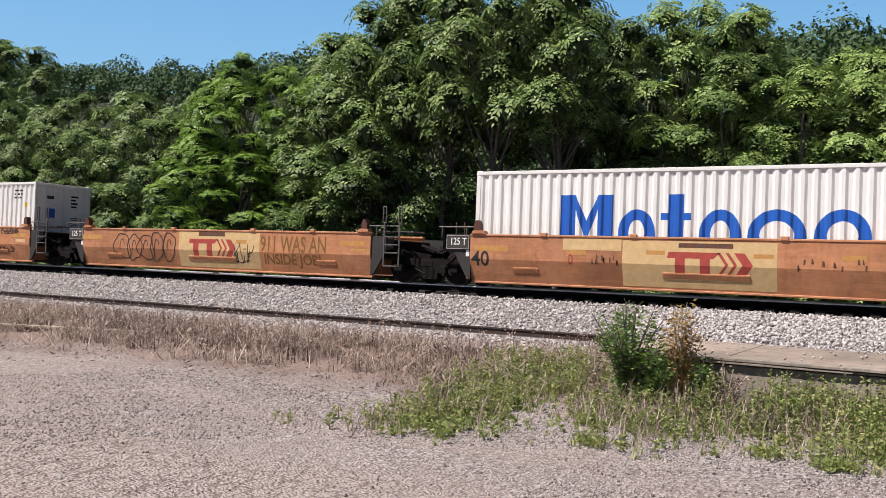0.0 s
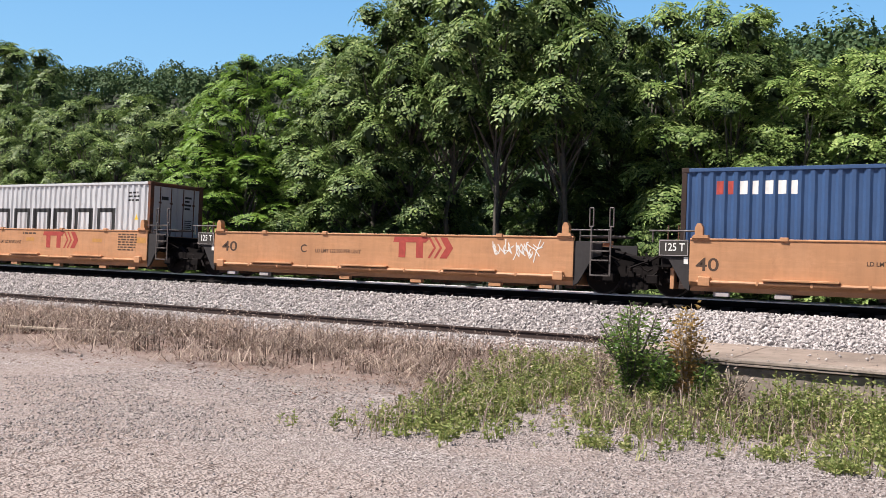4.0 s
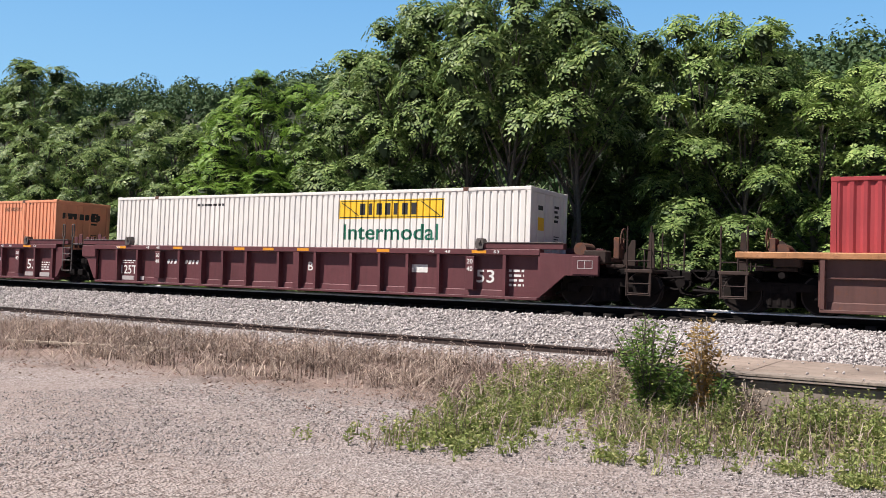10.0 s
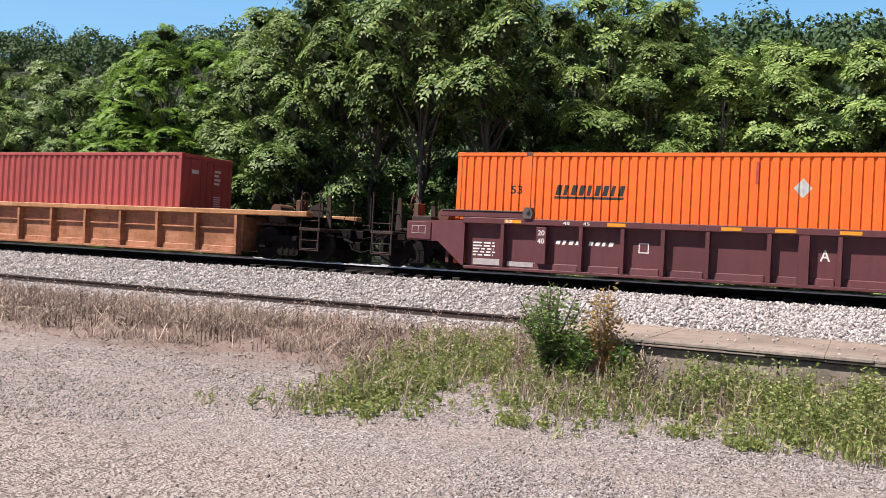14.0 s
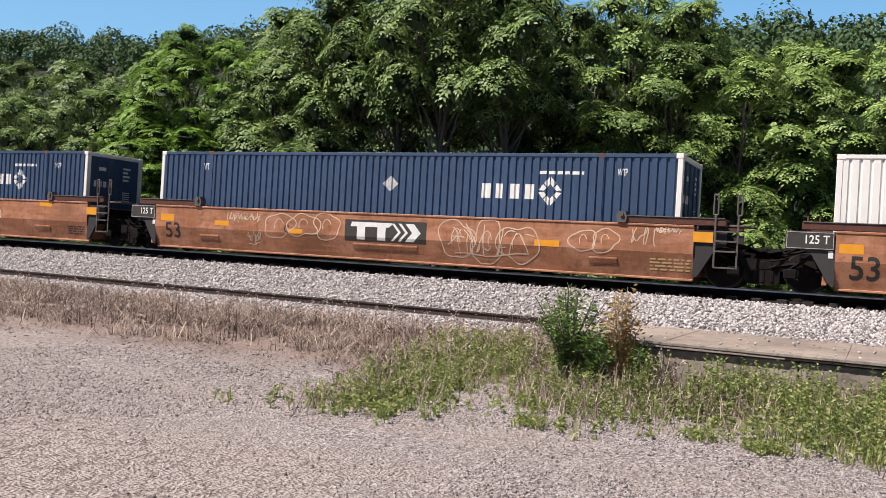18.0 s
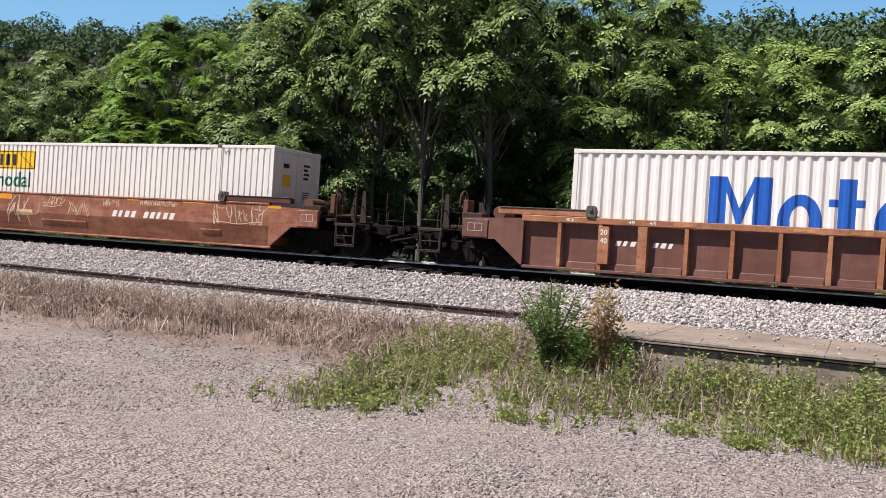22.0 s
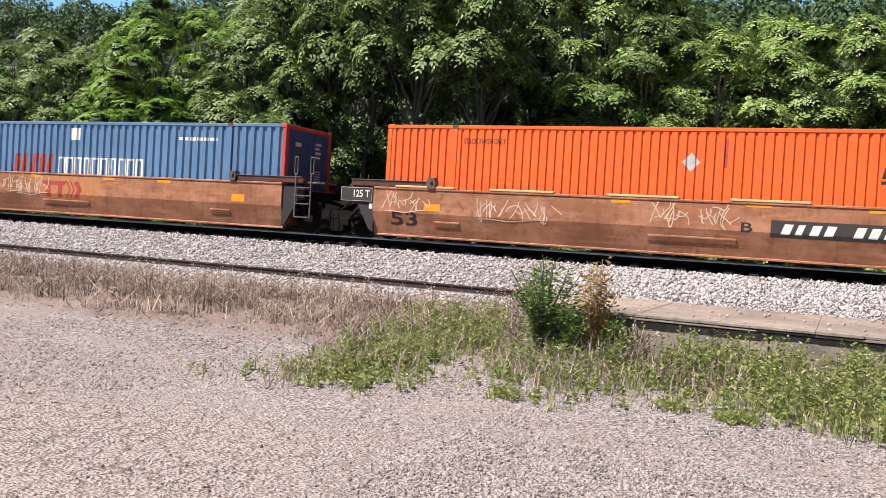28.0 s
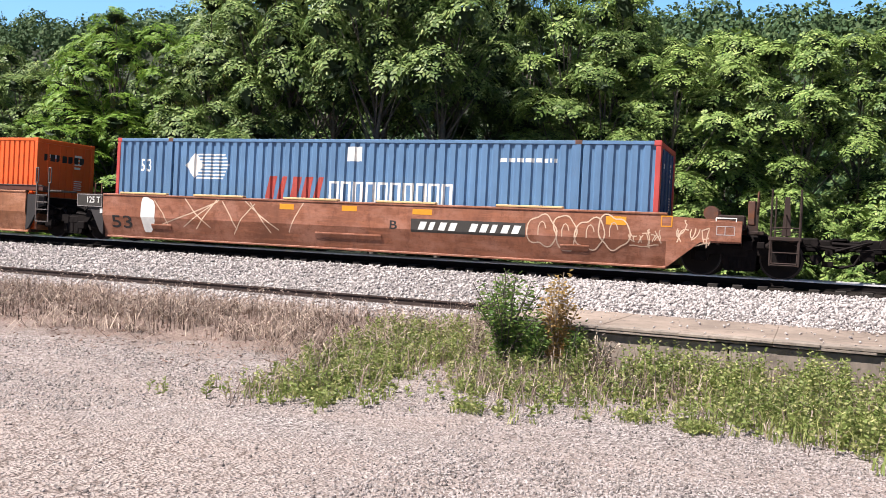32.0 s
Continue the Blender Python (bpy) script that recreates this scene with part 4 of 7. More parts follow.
    for x, y, z in scatter(r, PATCH_B, 520) + scatter(r, PATCH_A, 330) + scatter(r, PATCH_C, 160):
        for _ in range(3):
            straw.blade((x + r.normal() * 0.05, y + r.normal() * 0.05, z), r.uniform(0.15, 0.42), r.uniform(0.2, 1.3), 0.005)
    for _ in range(480):
        x, y = r.uniform(-2.9, 3.0), r.uniform(9.8, 11.4)
        straw.blade((x, y, ground_z(x, y)), r.uniform(0.2, 0.55), r.uniform(0.05, 0.9), 0.005)
    tagged(new("dry_grass", straw.mesh("dry_grass", M["dry"])), "dry straw-coloured grass among the green weeds", "grass", kind="stuff")


def bush(x, y, height, width, count, material, label, seed, size=0.075, per=64):
    root = tagged(new("bush"), label, "bush", "bushes by the dock")
    root.location = (x, y, ground_z(x, y) - 0.02)
    stems, leaves = Geo(), Plants(seed)
    r = leaves.rng
    for i in range(count):
        a, lean = r.uniform(0, 2 * pi), r.uniform(0.1, 1.0) * width * 0.5
        h = height * r.uniform(0.5, 1.0) * (1.15 - 0.5 * lean / width)
        base = Vector((r.normal() * 0.06, r.normal() * 0.06, 0))
        mid = Vector((lean * 0.35 * cos(a), lean * 0.35 * sin(a), h * 0.55))
        tip = Vector((lean * cos(a), lean * sin(a), h))
        stems.pipe([base, mid, tip], 0.006, 4)
        for k in range(per):
            t = 0.12 + 0.88 * (k + r.uniform(0, 1)) / per
            p = base.lerp(mid, t * 2) if t < 0.5 else mid.lerp(tip, t * 2 - 1)
            b = r.uniform(0, 2 * pi)
            out = np.array((cos(b), sin(b), r.uniform(-0.3, 0.7)))
            leaves.leaf(np.array(p) + out * r.uniform(0, 0.09), out, size * r.uniform(0.6, 1.25), size * 0.2)
    part("stalk", stems, M["wood"] if material in (M["yellowed"], M["dry"]) else M["bark"], root)
    part("foliage", leaves.mesh("foliage", material), None, root)


def build_bushes():
    bush(-3.55, 11.1, 1.2, 1.0, 34, M["bush"], "dense dark green bush growing at the end of the dock", 71)
    bush(-3.2, 11.0, 0.75, 0.65, 18, M["bush"], "smaller green bush beside the dock wall", 72)
    bush(-2.9, 11.15, 1.32, 0.62, 17, M["yellowed"], "yellowing bush with red and brown leaves at the dock", 73, 0.075, 70)
    bush(-2.72, 11.15, 0.62, 0.5, 9, M["bush"], "low dark green shoots against the dock wall", 74, 0.065)
    bush(-4.15, 11.5, 0.85, 0.9, 14, M["dry"], "bare dry shrub with dead brown twigs", 75, 0.05, 30)
    bush(-3.75, 11.35, 1.45, 0.5, 9, M["dry"], "thin dry stalks with grey seed heads rising from a bush", 77, 0.035, 40)
    bush(-2.3, 11.0, 0.55, 0.5, 10, M["dry"], "dead straw-coloured weed before the dock wall", 78, 0.05, 26)
    bush(-2.5, 11.25, 0.3, 0.25, 4, M["tie"], "withered dark plant against the dock wall", 76, 0.08, 30)
    plank = tagged(new("plank"), "weathered grey plank lying among the dry weeds", "plank")
    plank.location, plank.rotation_euler.z = (-15.0, 11.6, 0.11), radians(19)
    part("board", Geo().box(-1.75, 1.75, -0.06, 0.06, 0, 0.05, 0.008), M["wood"], plank)


def build_backdrop():
    g = Geo()
    n = 40
    for i in range(n + 1):
        a = radians(-14 + 86 * i / n)
        g.v += [(-2600 * sin(a), 2600 * cos(a), -20), (-2600 * sin(a), 2600 * cos(a), 1150)]
    g.f = [(2 * i, 2 * i + 2, 2 * i + 3, 2 * i + 1) for i in range(n)]
    g.m = [0] * n
    ob = new("backdrop", g.mesh("backdrop", M["sky_back"]))
    tagged(ob, "clear blue summer sky beyond the wooded hill", "sky", kind="structure")


build_backdrop()
build_ground()
build_tracks()
build_dock()
build_stones("ballast_stones", 64000, on_ballast, 0.035, M["ballast"], "loose pale grey crushed stone ballast", 5)
build_stones("lot_stones", 38000, on_lot, 0.0125, M["pebble"], "small pale gravel stones scattered on the lot", 6)
build_stones("spilled_ballast", 900, on_dock, 0.02, M["ballast"], "crushed stone spilled over the back of the dock", 8)
build_woods()
build_hill_woods()
build_weeds()
build_bushes()


# ---- the train: units of well cars, each keyed along the track ----
MOVING = []      # thing, its x at the clip's start, y, z
WHEELS = []      # wheelset, x of its car at the start, x on the car


def mover(name, x, z, label, category, group=""):
    ob = tagged(new(name), label, category, group)
    ob.location = (x, TRACK, z)
    MOVING.append((ob, x, TRACK, z))
    return ob


def wheelset_mesh():
    g = Geo()
    for s in (-1, 1):
        g.slot = 0
        g.tube((0, s * 0.73, 0), (0, s * 0.83, 0), 0.36, 24)
        g.tube((0, s * 0.832, 0), (0, s * 0.845, 0), 0.43, 28)
        g.slot = 1
        g.tube((0, s * 0.70, 0), (0, s * 0.832, 0), 0.455, 28)
        g.tube((0, s * 0.68, 0), (0, s * 0.70, 0), 0.485, 28)
        g.slot = 0
        g.tube((0, s * 0.836, 0), (0, s * 1.02, 0), 0.1, 12)
        for i in range(3):
            a = 2 * pi * i / 3
            g.tube((0.05 * cos(a), s * 1.02, 0.05 * sin(a)), (0.05 * cos(a), s * 1.04, 0.05 * sin(a)), 0.02, 6)
    g.tube((0, -0.7, 0), (0, 0.7, 0), 0.085, 12)
    return g.mesh("wheelset", [M["wheel"], M["tread"]])


def truck_mesh():
    """Side frames of cast steel with spring nests and a bolster."""
    g = Geo()
    for s in (-1, 1):
        y0, y1 = (0.93, 1.07) if s > 0 else (-1.07, -0.93)
        g.prism([(-1.08, 0.36), (-1.08, 0.56), (-0.82, 0.66), (-0.42, 0.72), (0.42, 0.72), (0.82, 0.66), (1.08, 0.56), (1.08, 0.36), (0.72, 0.36), (0.68, 0.5), (0.36, 0.52), (0.36, 0.2),
                 (0.3, 0.14), (-0.3, 0.14), (-0.36, 0.2), (-0.36, 0.52), (-0.68, 0.5), (-0.72, 0.36)], y0, y1)
        for x in (-0.2, 0, 0.2):
            g.tube((x, s * 1.02, 0.2), (x, s * 1.02, 0.46), 0.075, 10)
        for x in (-0.88, 0.88):
            g.box(x - 0.13, x + 0.13, s * 1.0 - 0.11, s * 1.0 + 0.11, 0.33, 0.58, 0.02)
    g.box(-0.22, 0.22, -1.08, 1.08, 0.46, 0.68, 0.03)
    return g.mesh("truck_frame", M["grime"])


WHEELSET, TRUCK = wheelset_mesh(), truck_mesh()


def truck(car, x, car_x):
    frame_ob = part("truck", TRUCK, None, car, "grimy cast steel bogie frame")
    frame_ob.location = (x, 0, 0)
    for dx in (-0.88, 0.88):
        w = part("wheelset", WHEELSET, None, frame_ob, "steel wheels and axle")
        w.location = (dx, 0, 0.455)
        WHEELS.append((w, car_x + x + dx, dx))


def ladder(car, x, y, z0, z1, material, width=0.5, label="worn steel ladder with flat treads"):
    g = Geo()
    for dx in (-width / 2, width / 2):
        g.box(x + dx - 0.022, x + dx + 0.022, y - 0.015, y + 0.015, z0, z1, 0.004)
    for z in (z0, z0 + 0.37, z0 + 0.6, z0 + 0.82):
        g.box(x - width / 2 + 0.022, x + width / 2 - 0.022, y - 0.05, y + 0.03, z, z + 0.035, 0.004)
    part("ladder", g, material, car, label)


def end_gear(car, lo, hi, seed):
    """Levers, pipes, cylinders and boxes hung below the end of a car."""
    r = random.Random(seed)
    g = Geo()
    n = int(9 + 9 * (hi - lo))
    for i in range(n):
        x, y, z = r.uniform(lo, hi), r.uniform(-1.25, 0.9), r.uniform(0.38, 0.95)
        k = r.random()
        if k < 0.35:
            g.box(x - r.uniform(0.05, 0.18), x + r.uniform(0.05, 0.18), y - 0.08, y + 0.08, z - r.uniform(0.04, 0.14), z + r.uniform(0.04, 0.12), 0.012)
        elif k < 0.7:
            g.bar((x - r.uniform(0.1, 0.4), y, z + r.uniform(-0.15, 0.15)), (x + r.uniform(0.1, 0.4), y + r.uniform(-0.2, 0.2), z + r.uniform(-0.15, 0.15)), r.uniform(0.03, 0.07))
        elif k < 0.85:
            g.tube((x, y - 0.2, z), (x, y + 0.2, z), r.uniform(0.06, 0.13), 10)
        else:
            a = [(x + 0.12 * j, y + 0.05 * sin(j), z - 0.2 * sin(j * 0.8)) for j in range(5)]
            g.pipe(a, 0.022, 6)
    tagged(part("brake_gear", g, M["grime"], car, "grimy brake levers, pipes and cylinders"), kind="stuff")


def plate_reach(style, car):
    """The length of the capacity plate: longer on the long brown cars."""
    return 1.02 if style == "bend" and "brown" in car["label"] else 0.74


def ends(car, k, x, truck_x, coup_x, paint_m, style, car_x, own_truck, room):
    """The end of a unit beyond its well. k: +1 right, -1 left; coup_x: the coupling, or None at a shared truck."""
    inner = x + k * room      # the well reaches this far between the end plates
    if coup_x is None:
        reach = truck_x
        for y0, y1 in ((-1.46, -1.38), (1.38, 1.46)):
            g = Geo().prism([(x, 1.3), (x + k * 0.72, 1.3), (x + k * 0.72, 0.96), (x + k * 0.5, 0.9), (x + k * 0.12, 0.25), (x, 0.18)][:: k], y0, y1)
            part("end_plate", g, paint_m if style == "ribbed" else M["plate_grey"], car, "end plate of the well")
        g = Geo().box(min(inner, reach), max(inner, reach), -0.3, 0.3, 0.62, 0.98, 0.03)
        g.box(min(inner, inner + k * 0.25), max(inner, inner + k * 0.25), -1.4, 1.4, 0.7, 1.22, 0.02)
        for y in (-0.9, 0.9):
            g.bar((x + k * 0.25, y, 1.1), (reach, y * 0.3, 0.85), 0.1)
        part("end_sill", g, M["black"], car, "grimy black articulation arm")
        g = Geo()
        for y in (-1.35, 1.35):
            g.bar((x + k * 0.3, y, 0.95), (x + k * 0.95, y * 0.8, 0.5), 0.06)
            g.bar((x + k * 0.95, y * 0.8, 0.5), (x + k * 0.75, y * 0.85, 0.25), 0.05)
            g.box(x + k * 0.9 - 0.14, x + k * 0.9 + 0.14, y - 0.08, y + 0.08, 0.3, 0.52, 0.02)
        g.pipe([(x + k * 0.4, -1.2, 1.15), (x + k * 0.75, -1.25, 1.0), (x + k * 1.05, -1.1, 0.85), (x + k * 1.2, -1.0, 1.05)], 0.025)
        tagged(part("brake_rigging", g, M["grime"], car, "brake cylinders, hoses and levers"), kind="stuff")
        if style == "ribbed":
            for dx, h in ((0.35, 0.42), (0.6, 0.5), (1.0, 0.4)):
                part("stop_plate", Geo().box(x + k * dx - 0.09, x + k * dx + 0.09, -0.9, -0.86, 1.3, 1.3 + h, 0.01), paint_m, car, "upright stop plate")
        if k > 0:
            ladder(car, x + 0.72, -1.52, 0.44, 1.66, M["worn_steel"])
            for dx in (0.42, 0.94):
                g = Geo().pipe([(x + dx, -1.52, 1.66), (x + dx, -1.52, 2.12), (x + dx + 0.1, -1.52, 2.12), (x + dx + 0.1, -1.52, 1.66), (x + dx, -1.52, 1.66)], 0.02)
                part("grab_iron", g, M["worn_steel"], car)
            part("tread_plate", Geo().box(x + 0.1, x + 1.3, -1.35, -0.7, 1.4, 1.45, 0.01), M["worn_steel"], car, "narrow checkered walkway plate")
        else:
            part("end_box", Geo().box(x - plate_reach(style, car), x - 0.02, -1.5, -1.47, 0.97, 1.37, 0.01), M["dark_panel"] if style != "ribbed" else paint_m, car, "dark capacity plate" if style != "ribbed" else "painted end plate")
            for dx in (0.35, 0.6):
                part("grab_iron", Geo().tube((x - dx, -1.2, 1.2), (x - dx, -1.2, 1.72), 0.02, 6), M["rusty"], car)
    else:
        body = x + k * 1.65
        if style == "deck":
            body = x + k * 0.4
        if style != "deck":
            for y0, y1 in ((-1.5, -1.42), (1.42, 1.5)):
                g = Geo().prism([(x, 1.32), (body, 1.26), (body, 0.75), (x + k * 0.75, 0.75), (x + k * 0.05, 0.16), (x, 0.16)][:: k], y0, y1)
                part("end_body", g, paint_m, car)
            part("end_deck", Geo().box(min(inner, body), max(inner, body), -1.42, 1.42, 1.14, 1.24, 0.015), paint_m, car)
            part("brake_box", Geo().box(min(body, body - k * 0.7), max(body, body - k * 0.7), -1.53, -1.503, 0.78, 1.24, 0.01), paint_m, car, "riveted box panel")
            c = body - k * 0.35
            f = Geo()
            for p, q, u, v in ((-0.2, 0.2, 1.12, 1.135), (-0.2, 0.2, 0.93, 0.945), (-0.2, -0.185, 0.945, 1.12), (0.185, 0.2, 0.945, 1.12), (-0.02, -0.005, 0.945, 1.12)):
                f.box(c + p, c + q, -1.536, -1.531, u, v)
            tagged(part("label_frame", f, M["pale_grey"], car, "stencilled frame on the box"), kind="stuff")
        tip = coup_x - k * 0.45
        g = Geo().box(min(inner, tip), max(inner, tip), -0.34, 0.34, 0.66, 0.98, 0.03)
        part("centre_sill", g, M["black"], car)
        plat = truck_x + k * 0.95
        g = Geo().box(min(plat - k * 0.35, plat + k * 0.35), max(plat - k * 0.35, plat + k * 0.35), -1.45, 1.45, 0.86, 0.95, 0.015)
        part("end_platform", g, M["end_steel"], car, "narrow steel end platform")
        g = Geo().box(min(tip, coup_x + k * 0.02), max(tip, coup_x + k * 0.02), -0.13, 0.13, 0.7, 0.95, 0.03)
        g.box(coup_x - 0.2, coup_x + 0.2, -0.2, 0.2, 0.66, 1.0, 0.05)
        for y in (-1.42, 1.42):
            st = Geo().pipe([(plat - 0.28, y, 0.86), (plat - 0.26, y, 0.36), (plat + 0.26, y, 0.36), (plat + 0.28, y, 0.86)], 0.02)
            part("step_stirrup", st, M["end_steel"], car)
        for y in (-1.0, -0.4, 0.4, 1.0):
            part("walkway_post", Geo().tube((plat, y, 0.95), (plat, y, 1.25 + 0.2 * abs(y)), 0.02, 6), M["end_steel"], car)
        rail = Geo().tube((plat, -1.42, 1.45), (plat, 1.42, 1.45), 0.018, 6)
        part("hand_rail", rail, M["end_steel"], car)
        part("coupler", g, M["grime"], car, "heavy knuckle coupler")
        for y in (-1.43, 1.43):
            g = Geo()
            for dx in (-0.3, 0.3):
                g.tube((plat + dx, y, 0.3), (plat + dx, y, 2.0), 0.022, 6)
            for z in (0.32, 0.6, 0.9, 1.15):
                g.tube((plat - 0.3, y, z), (plat + 0.3, y, z), 0.016, 6)
            part("ladder", g, M["end_steel"], car, "rusty corner ladder")
        g = Geo().prism([(body, 1.24), (plat - k * 0.75, 1.75), (plat - k * 0.65, 1.75), (plat - k * 0.65, 0.95), (body, 0.95)][:: k], 0.2, 0.26)
        part("brace_plate", g, M["end_steel"], car, "slanted brace of the hand brake stand")
        part("reservoir", Geo().tube((x + k * max(0.9, room + 0.25), -0.9, 1.45), (x + k * max(0.9, room + 0.25), -0.2, 1.45), 0.17, 16), M["rusty"], car, "rusty air reservoir")
        g = Geo()
        for i in range(14):
            a, b = 2 * pi * i / 14, 2 * pi * (i + 1) / 14
            g.tube((plat - k * 0.62, -0.75 + 0.26 * cos(a), 1.72 + 0.26 * sin(a)), (plat - k * 0.62, -0.75 + 0.26 * cos(b), 1.72 + 0.26 * sin(b)), 0.018, 6)
        for i in range(3):
            a = 2 * pi * i / 3
            g.tube((plat - k * 0.62, -0.75, 1.72), (plat - k * 0.62, -0.75 + 0.26 * cos(a), 1.72 + 0.26 * sin(a)), 0.014, 6)
        g.box(plat - k * 0.75 - 0.08, plat - k * 0.75 + 0.08, -0.95, -0.55, 1.2, 1.75, 0.02)
        part("hand_brake", g, M["rusty"], car, "hand brake wheel on its stand")
        g = Geo()
        g.pipe([(coup_x - k * 0.5, -0.45, 0.75), (coup_x - k * 0.3, -0.5, 0.4), (coup_x, -0.5, 0.32), (coup_x + k * 0.1, -0.48, 0.36)], 0.03)
        g.pipe([(plat, -1.3, 0.84), (coup_x - k * 0.35, -1.0, 0.72), (coup_x - k * 0.35, 0.3, 0.72)], 0.018)
        part("air_hose", g, M["grime"], car, "air hose and uncoupling lever")
        lo, hi = sorted((x + k * 0.3, coup_x - k * 0.1))
        end_gear(car, lo, hi, int(car_x * 7) + k)
        g = Geo()
        for y in (-1.2, -0.5, 0.5, 1.2):
            g.box(*sorted((body + k * 0.1, plat - k * 0.45)), y - 0.05, y + 0.05, 0.98, 1.06, 0.01)
        for j in range(4):
            c = body + k * (0.3 + 0.28 * j)
            if abs(c - body) < abs(plat - body) - 0.4:
                g.box(c - 0.04, c + 0.04, -1.3, 1.3, 1.0, 1.05, 0.006)
        tagged(part("walkway", g, M["end_steel"], car, "open steel walkway bars over the truck"), kind="stuff")
        part("valve_box", Geo().box(*sorted((truck_x - k * 0.5, truck_x + k * 0.1)), -1.38, -1.0, 1.07, 1.4, 0.03), M["end_steel"], car, "brown brake valve box")
        part("bell_crank", Geo().prism([(plat - 0.1, 1.0), (plat + 0.1, 1.0), (plat + 0.05, 1.9), (plat - 0.05, 1.9)], -0.5, -0.44), M["end_steel"], car, "upright brake crank plate")
    if style == "flat" or (style == "bend" and paint_m == M["orange"]):
        g = Geo().prism([(x - k * 0.3, 1.404), (x - k * 0.12, 1.404), (x - k * 0.12, 1.66), (x - k * 0.17, 1.76), (x - k * 0.25, 1.76), (x - k * 0.3, 1.66)][:: -k], -1.55, -1.38)
        part("corner_clamp", g, M["guide"] if style == "bend" else paint_m, car, "upright clamp that holds the container's corner")
        g = Geo().tube((x - k * 0.1, -1.44, 1.58), (x + k * 1.0, -1.44, 1.58), 0.022, 6)
        for dx in (0.15, 0.9):
            g.tube((x + k * dx, -1.44, 1.3), (x + k * dx, -1.44, 1.58), 0.018, 6)
        part("end_rail", g, M["worn_steel"], car, "low pipe rail along the end walkway")
    if coup_x is None:
        lo, hi = sorted((x + k * 0.15, truck_x))
        end_gear(car, lo, hi, int(car_x * 7) + k)
    if own_truck:
        truck(car, truck_x, car_x)


def rib_centre(n):
    """The middle rib of a long ribbed well of that length."""
    return 0.6 if n > 17 else 0.1 if n > 16.6 else -0.1


def well_sides(car, style, x0, x1, m, beam, room):
    """The sides of the well between its ends."""
    n = x1 - x0
    if style == "bend":
        for s in (-1, 1):
            g = Geo().profile([(s * 1.5, 1.34), (s * 1.5, 0.74), (s * 1.33, 0.16), (s * 1.25, 0.16), (s * 1.42, 0.76), (s * 1.42, 1.34)], x0, x1)
            part("side", g, m, car)
            part("top_chord", Geo().box(x0, x1, min(s * 1.52, s * 1.36), max(s * 1.52, s * 1.36), 1.342, 1.4, 0.012), m, car)
            part("side_sill", Geo().box(x0, x1, min(s * 1.36, s * 1.22), max(s * 1.36, s * 1.22), 0.1, 0.158, 0.012), m, car)
        for f, w in ((0.13, 0.35), (0.5, 1.0), (0.87, 0.35)):
            x = x0 + n * f
            g = Geo().profile([(-1.465, 0.52), (-1.465, 0.55), (-1.4, 0.58), (-1.36, 0.4), (-1.425, 0.42)], x - w, x + w)
            part("step_plate", g, m, car, "welded step plate on the lower side")
    elif style == "flat":
        for s in (-1, 1):
            g = Geo().profile([(s * 1.5, 1.36), (s * 1.5, 0.4), (s * 1.39, 0.29), (s * 1.37, 0.18), (s * 1.3, 0.18), (s * 1.32, 0.3), (s * 1.42, 0.44), (s * 1.42, 1.36)], x0, x1)
            part("side", g, m, car)
            part("top_chord", Geo().box(x0, x1, min(s * 1.52, s * 1.36), max(s * 1.52, s * 1.36), 1.362, 1.41, 0.012), m, car)
        g = Geo().tube((x0 + 0.2, -1.545, 0.4), (x1 - 0.2, -1.545, 0.4), 0.042, 8)
        for i in range(11):
            x = x0 + 0.4 + (n - 0.8) * i / 10
            g.box(x - 0.03, x + 0.03, -1.59, -1.5, 0.35, 0.45, 0.006)
        part("brake_pipe", g, m, car, "pipe clamped along the lower side")
        for i in range(3):
            x = x0 + n * (0.2 + 0.28 * i)
            part("step_plate", Geo().box(x - 0.8, x + 0.8, -1.62, -1.5, 0.46, 0.51, 0.008), m, car, "narrow step ledge")
        for f in (0.03, 0.97):
            x = x0 + n * f
            part("clamp_box", Geo().box(x - 0.14, x + 0.14, -1.6, -1.42, 0.3, 0.52, 0.015), m, car, "pipe clamp housing")
        for f in (0.06, 0.17, 0.42, 0.62, 0.82, 0.94):
            x = x0 + n * f
            part("floor_bracket", Geo().box(x - 0.18, x + 0.18, -1.47, -1.32, 0.07, 0.177, 0.012), M["pale_grey"] if f < 0.2 else m, car, "bracket under the side")
    else:
        deck = style == "deck"
        top0, top1 = (1.245, 1.4) if deck else (1.24, 1.4)
        for s in (-1, 1):
            part("side", Geo().box(x0, x1, min(s * 1.28, s * 1.33), max(s * 1.28, s * 1.33), 0.16, top0, 0.0), m, car)
            a, b = sorted((s * 1.52, s * 1.24))
            if not deck:
                part("top_chord", Geo().box(x0 - 0.05, x1 + 0.05, a, b, top0 + 0.004, top1, 0.015), beam, car)
            a, b = sorted((s * 1.5, s * 1.26))
            part("side_sill", Geo().box(x0, x1, a, b, 0.08, 0.157, 0.012), m, car)
        if deck:
            count = int(round(n / 1.55))
            at = [x0 + 0.06 + (n - 0.12) * i / count for i in range(count + 1)]
        else:
            at = [x for x in (-8.2 + 1.017 * i for i in range(17)) if x0 + 0.05 < x < x1 - 0.03]
            if m == M["maroon"]:
                at = [x for x in (rib_centre(n) + d for d in (-8.1, -7.06, -5.03, -4.01, -3.06, -2.05, -0.72, 0.0, 0.72, 2.05, 3.06, 4.01, 5.03, 7.06, 8.1)) if x0 + 0.05 < x < x1 - 0.03]
        for i, x in enumerate(at):
            w = 0.11 if not deck and (i % 6 == 2 if m != M["maroon"] else abs(x - rib_centre(n)) < 0.1) else 0.045
            g = Geo()
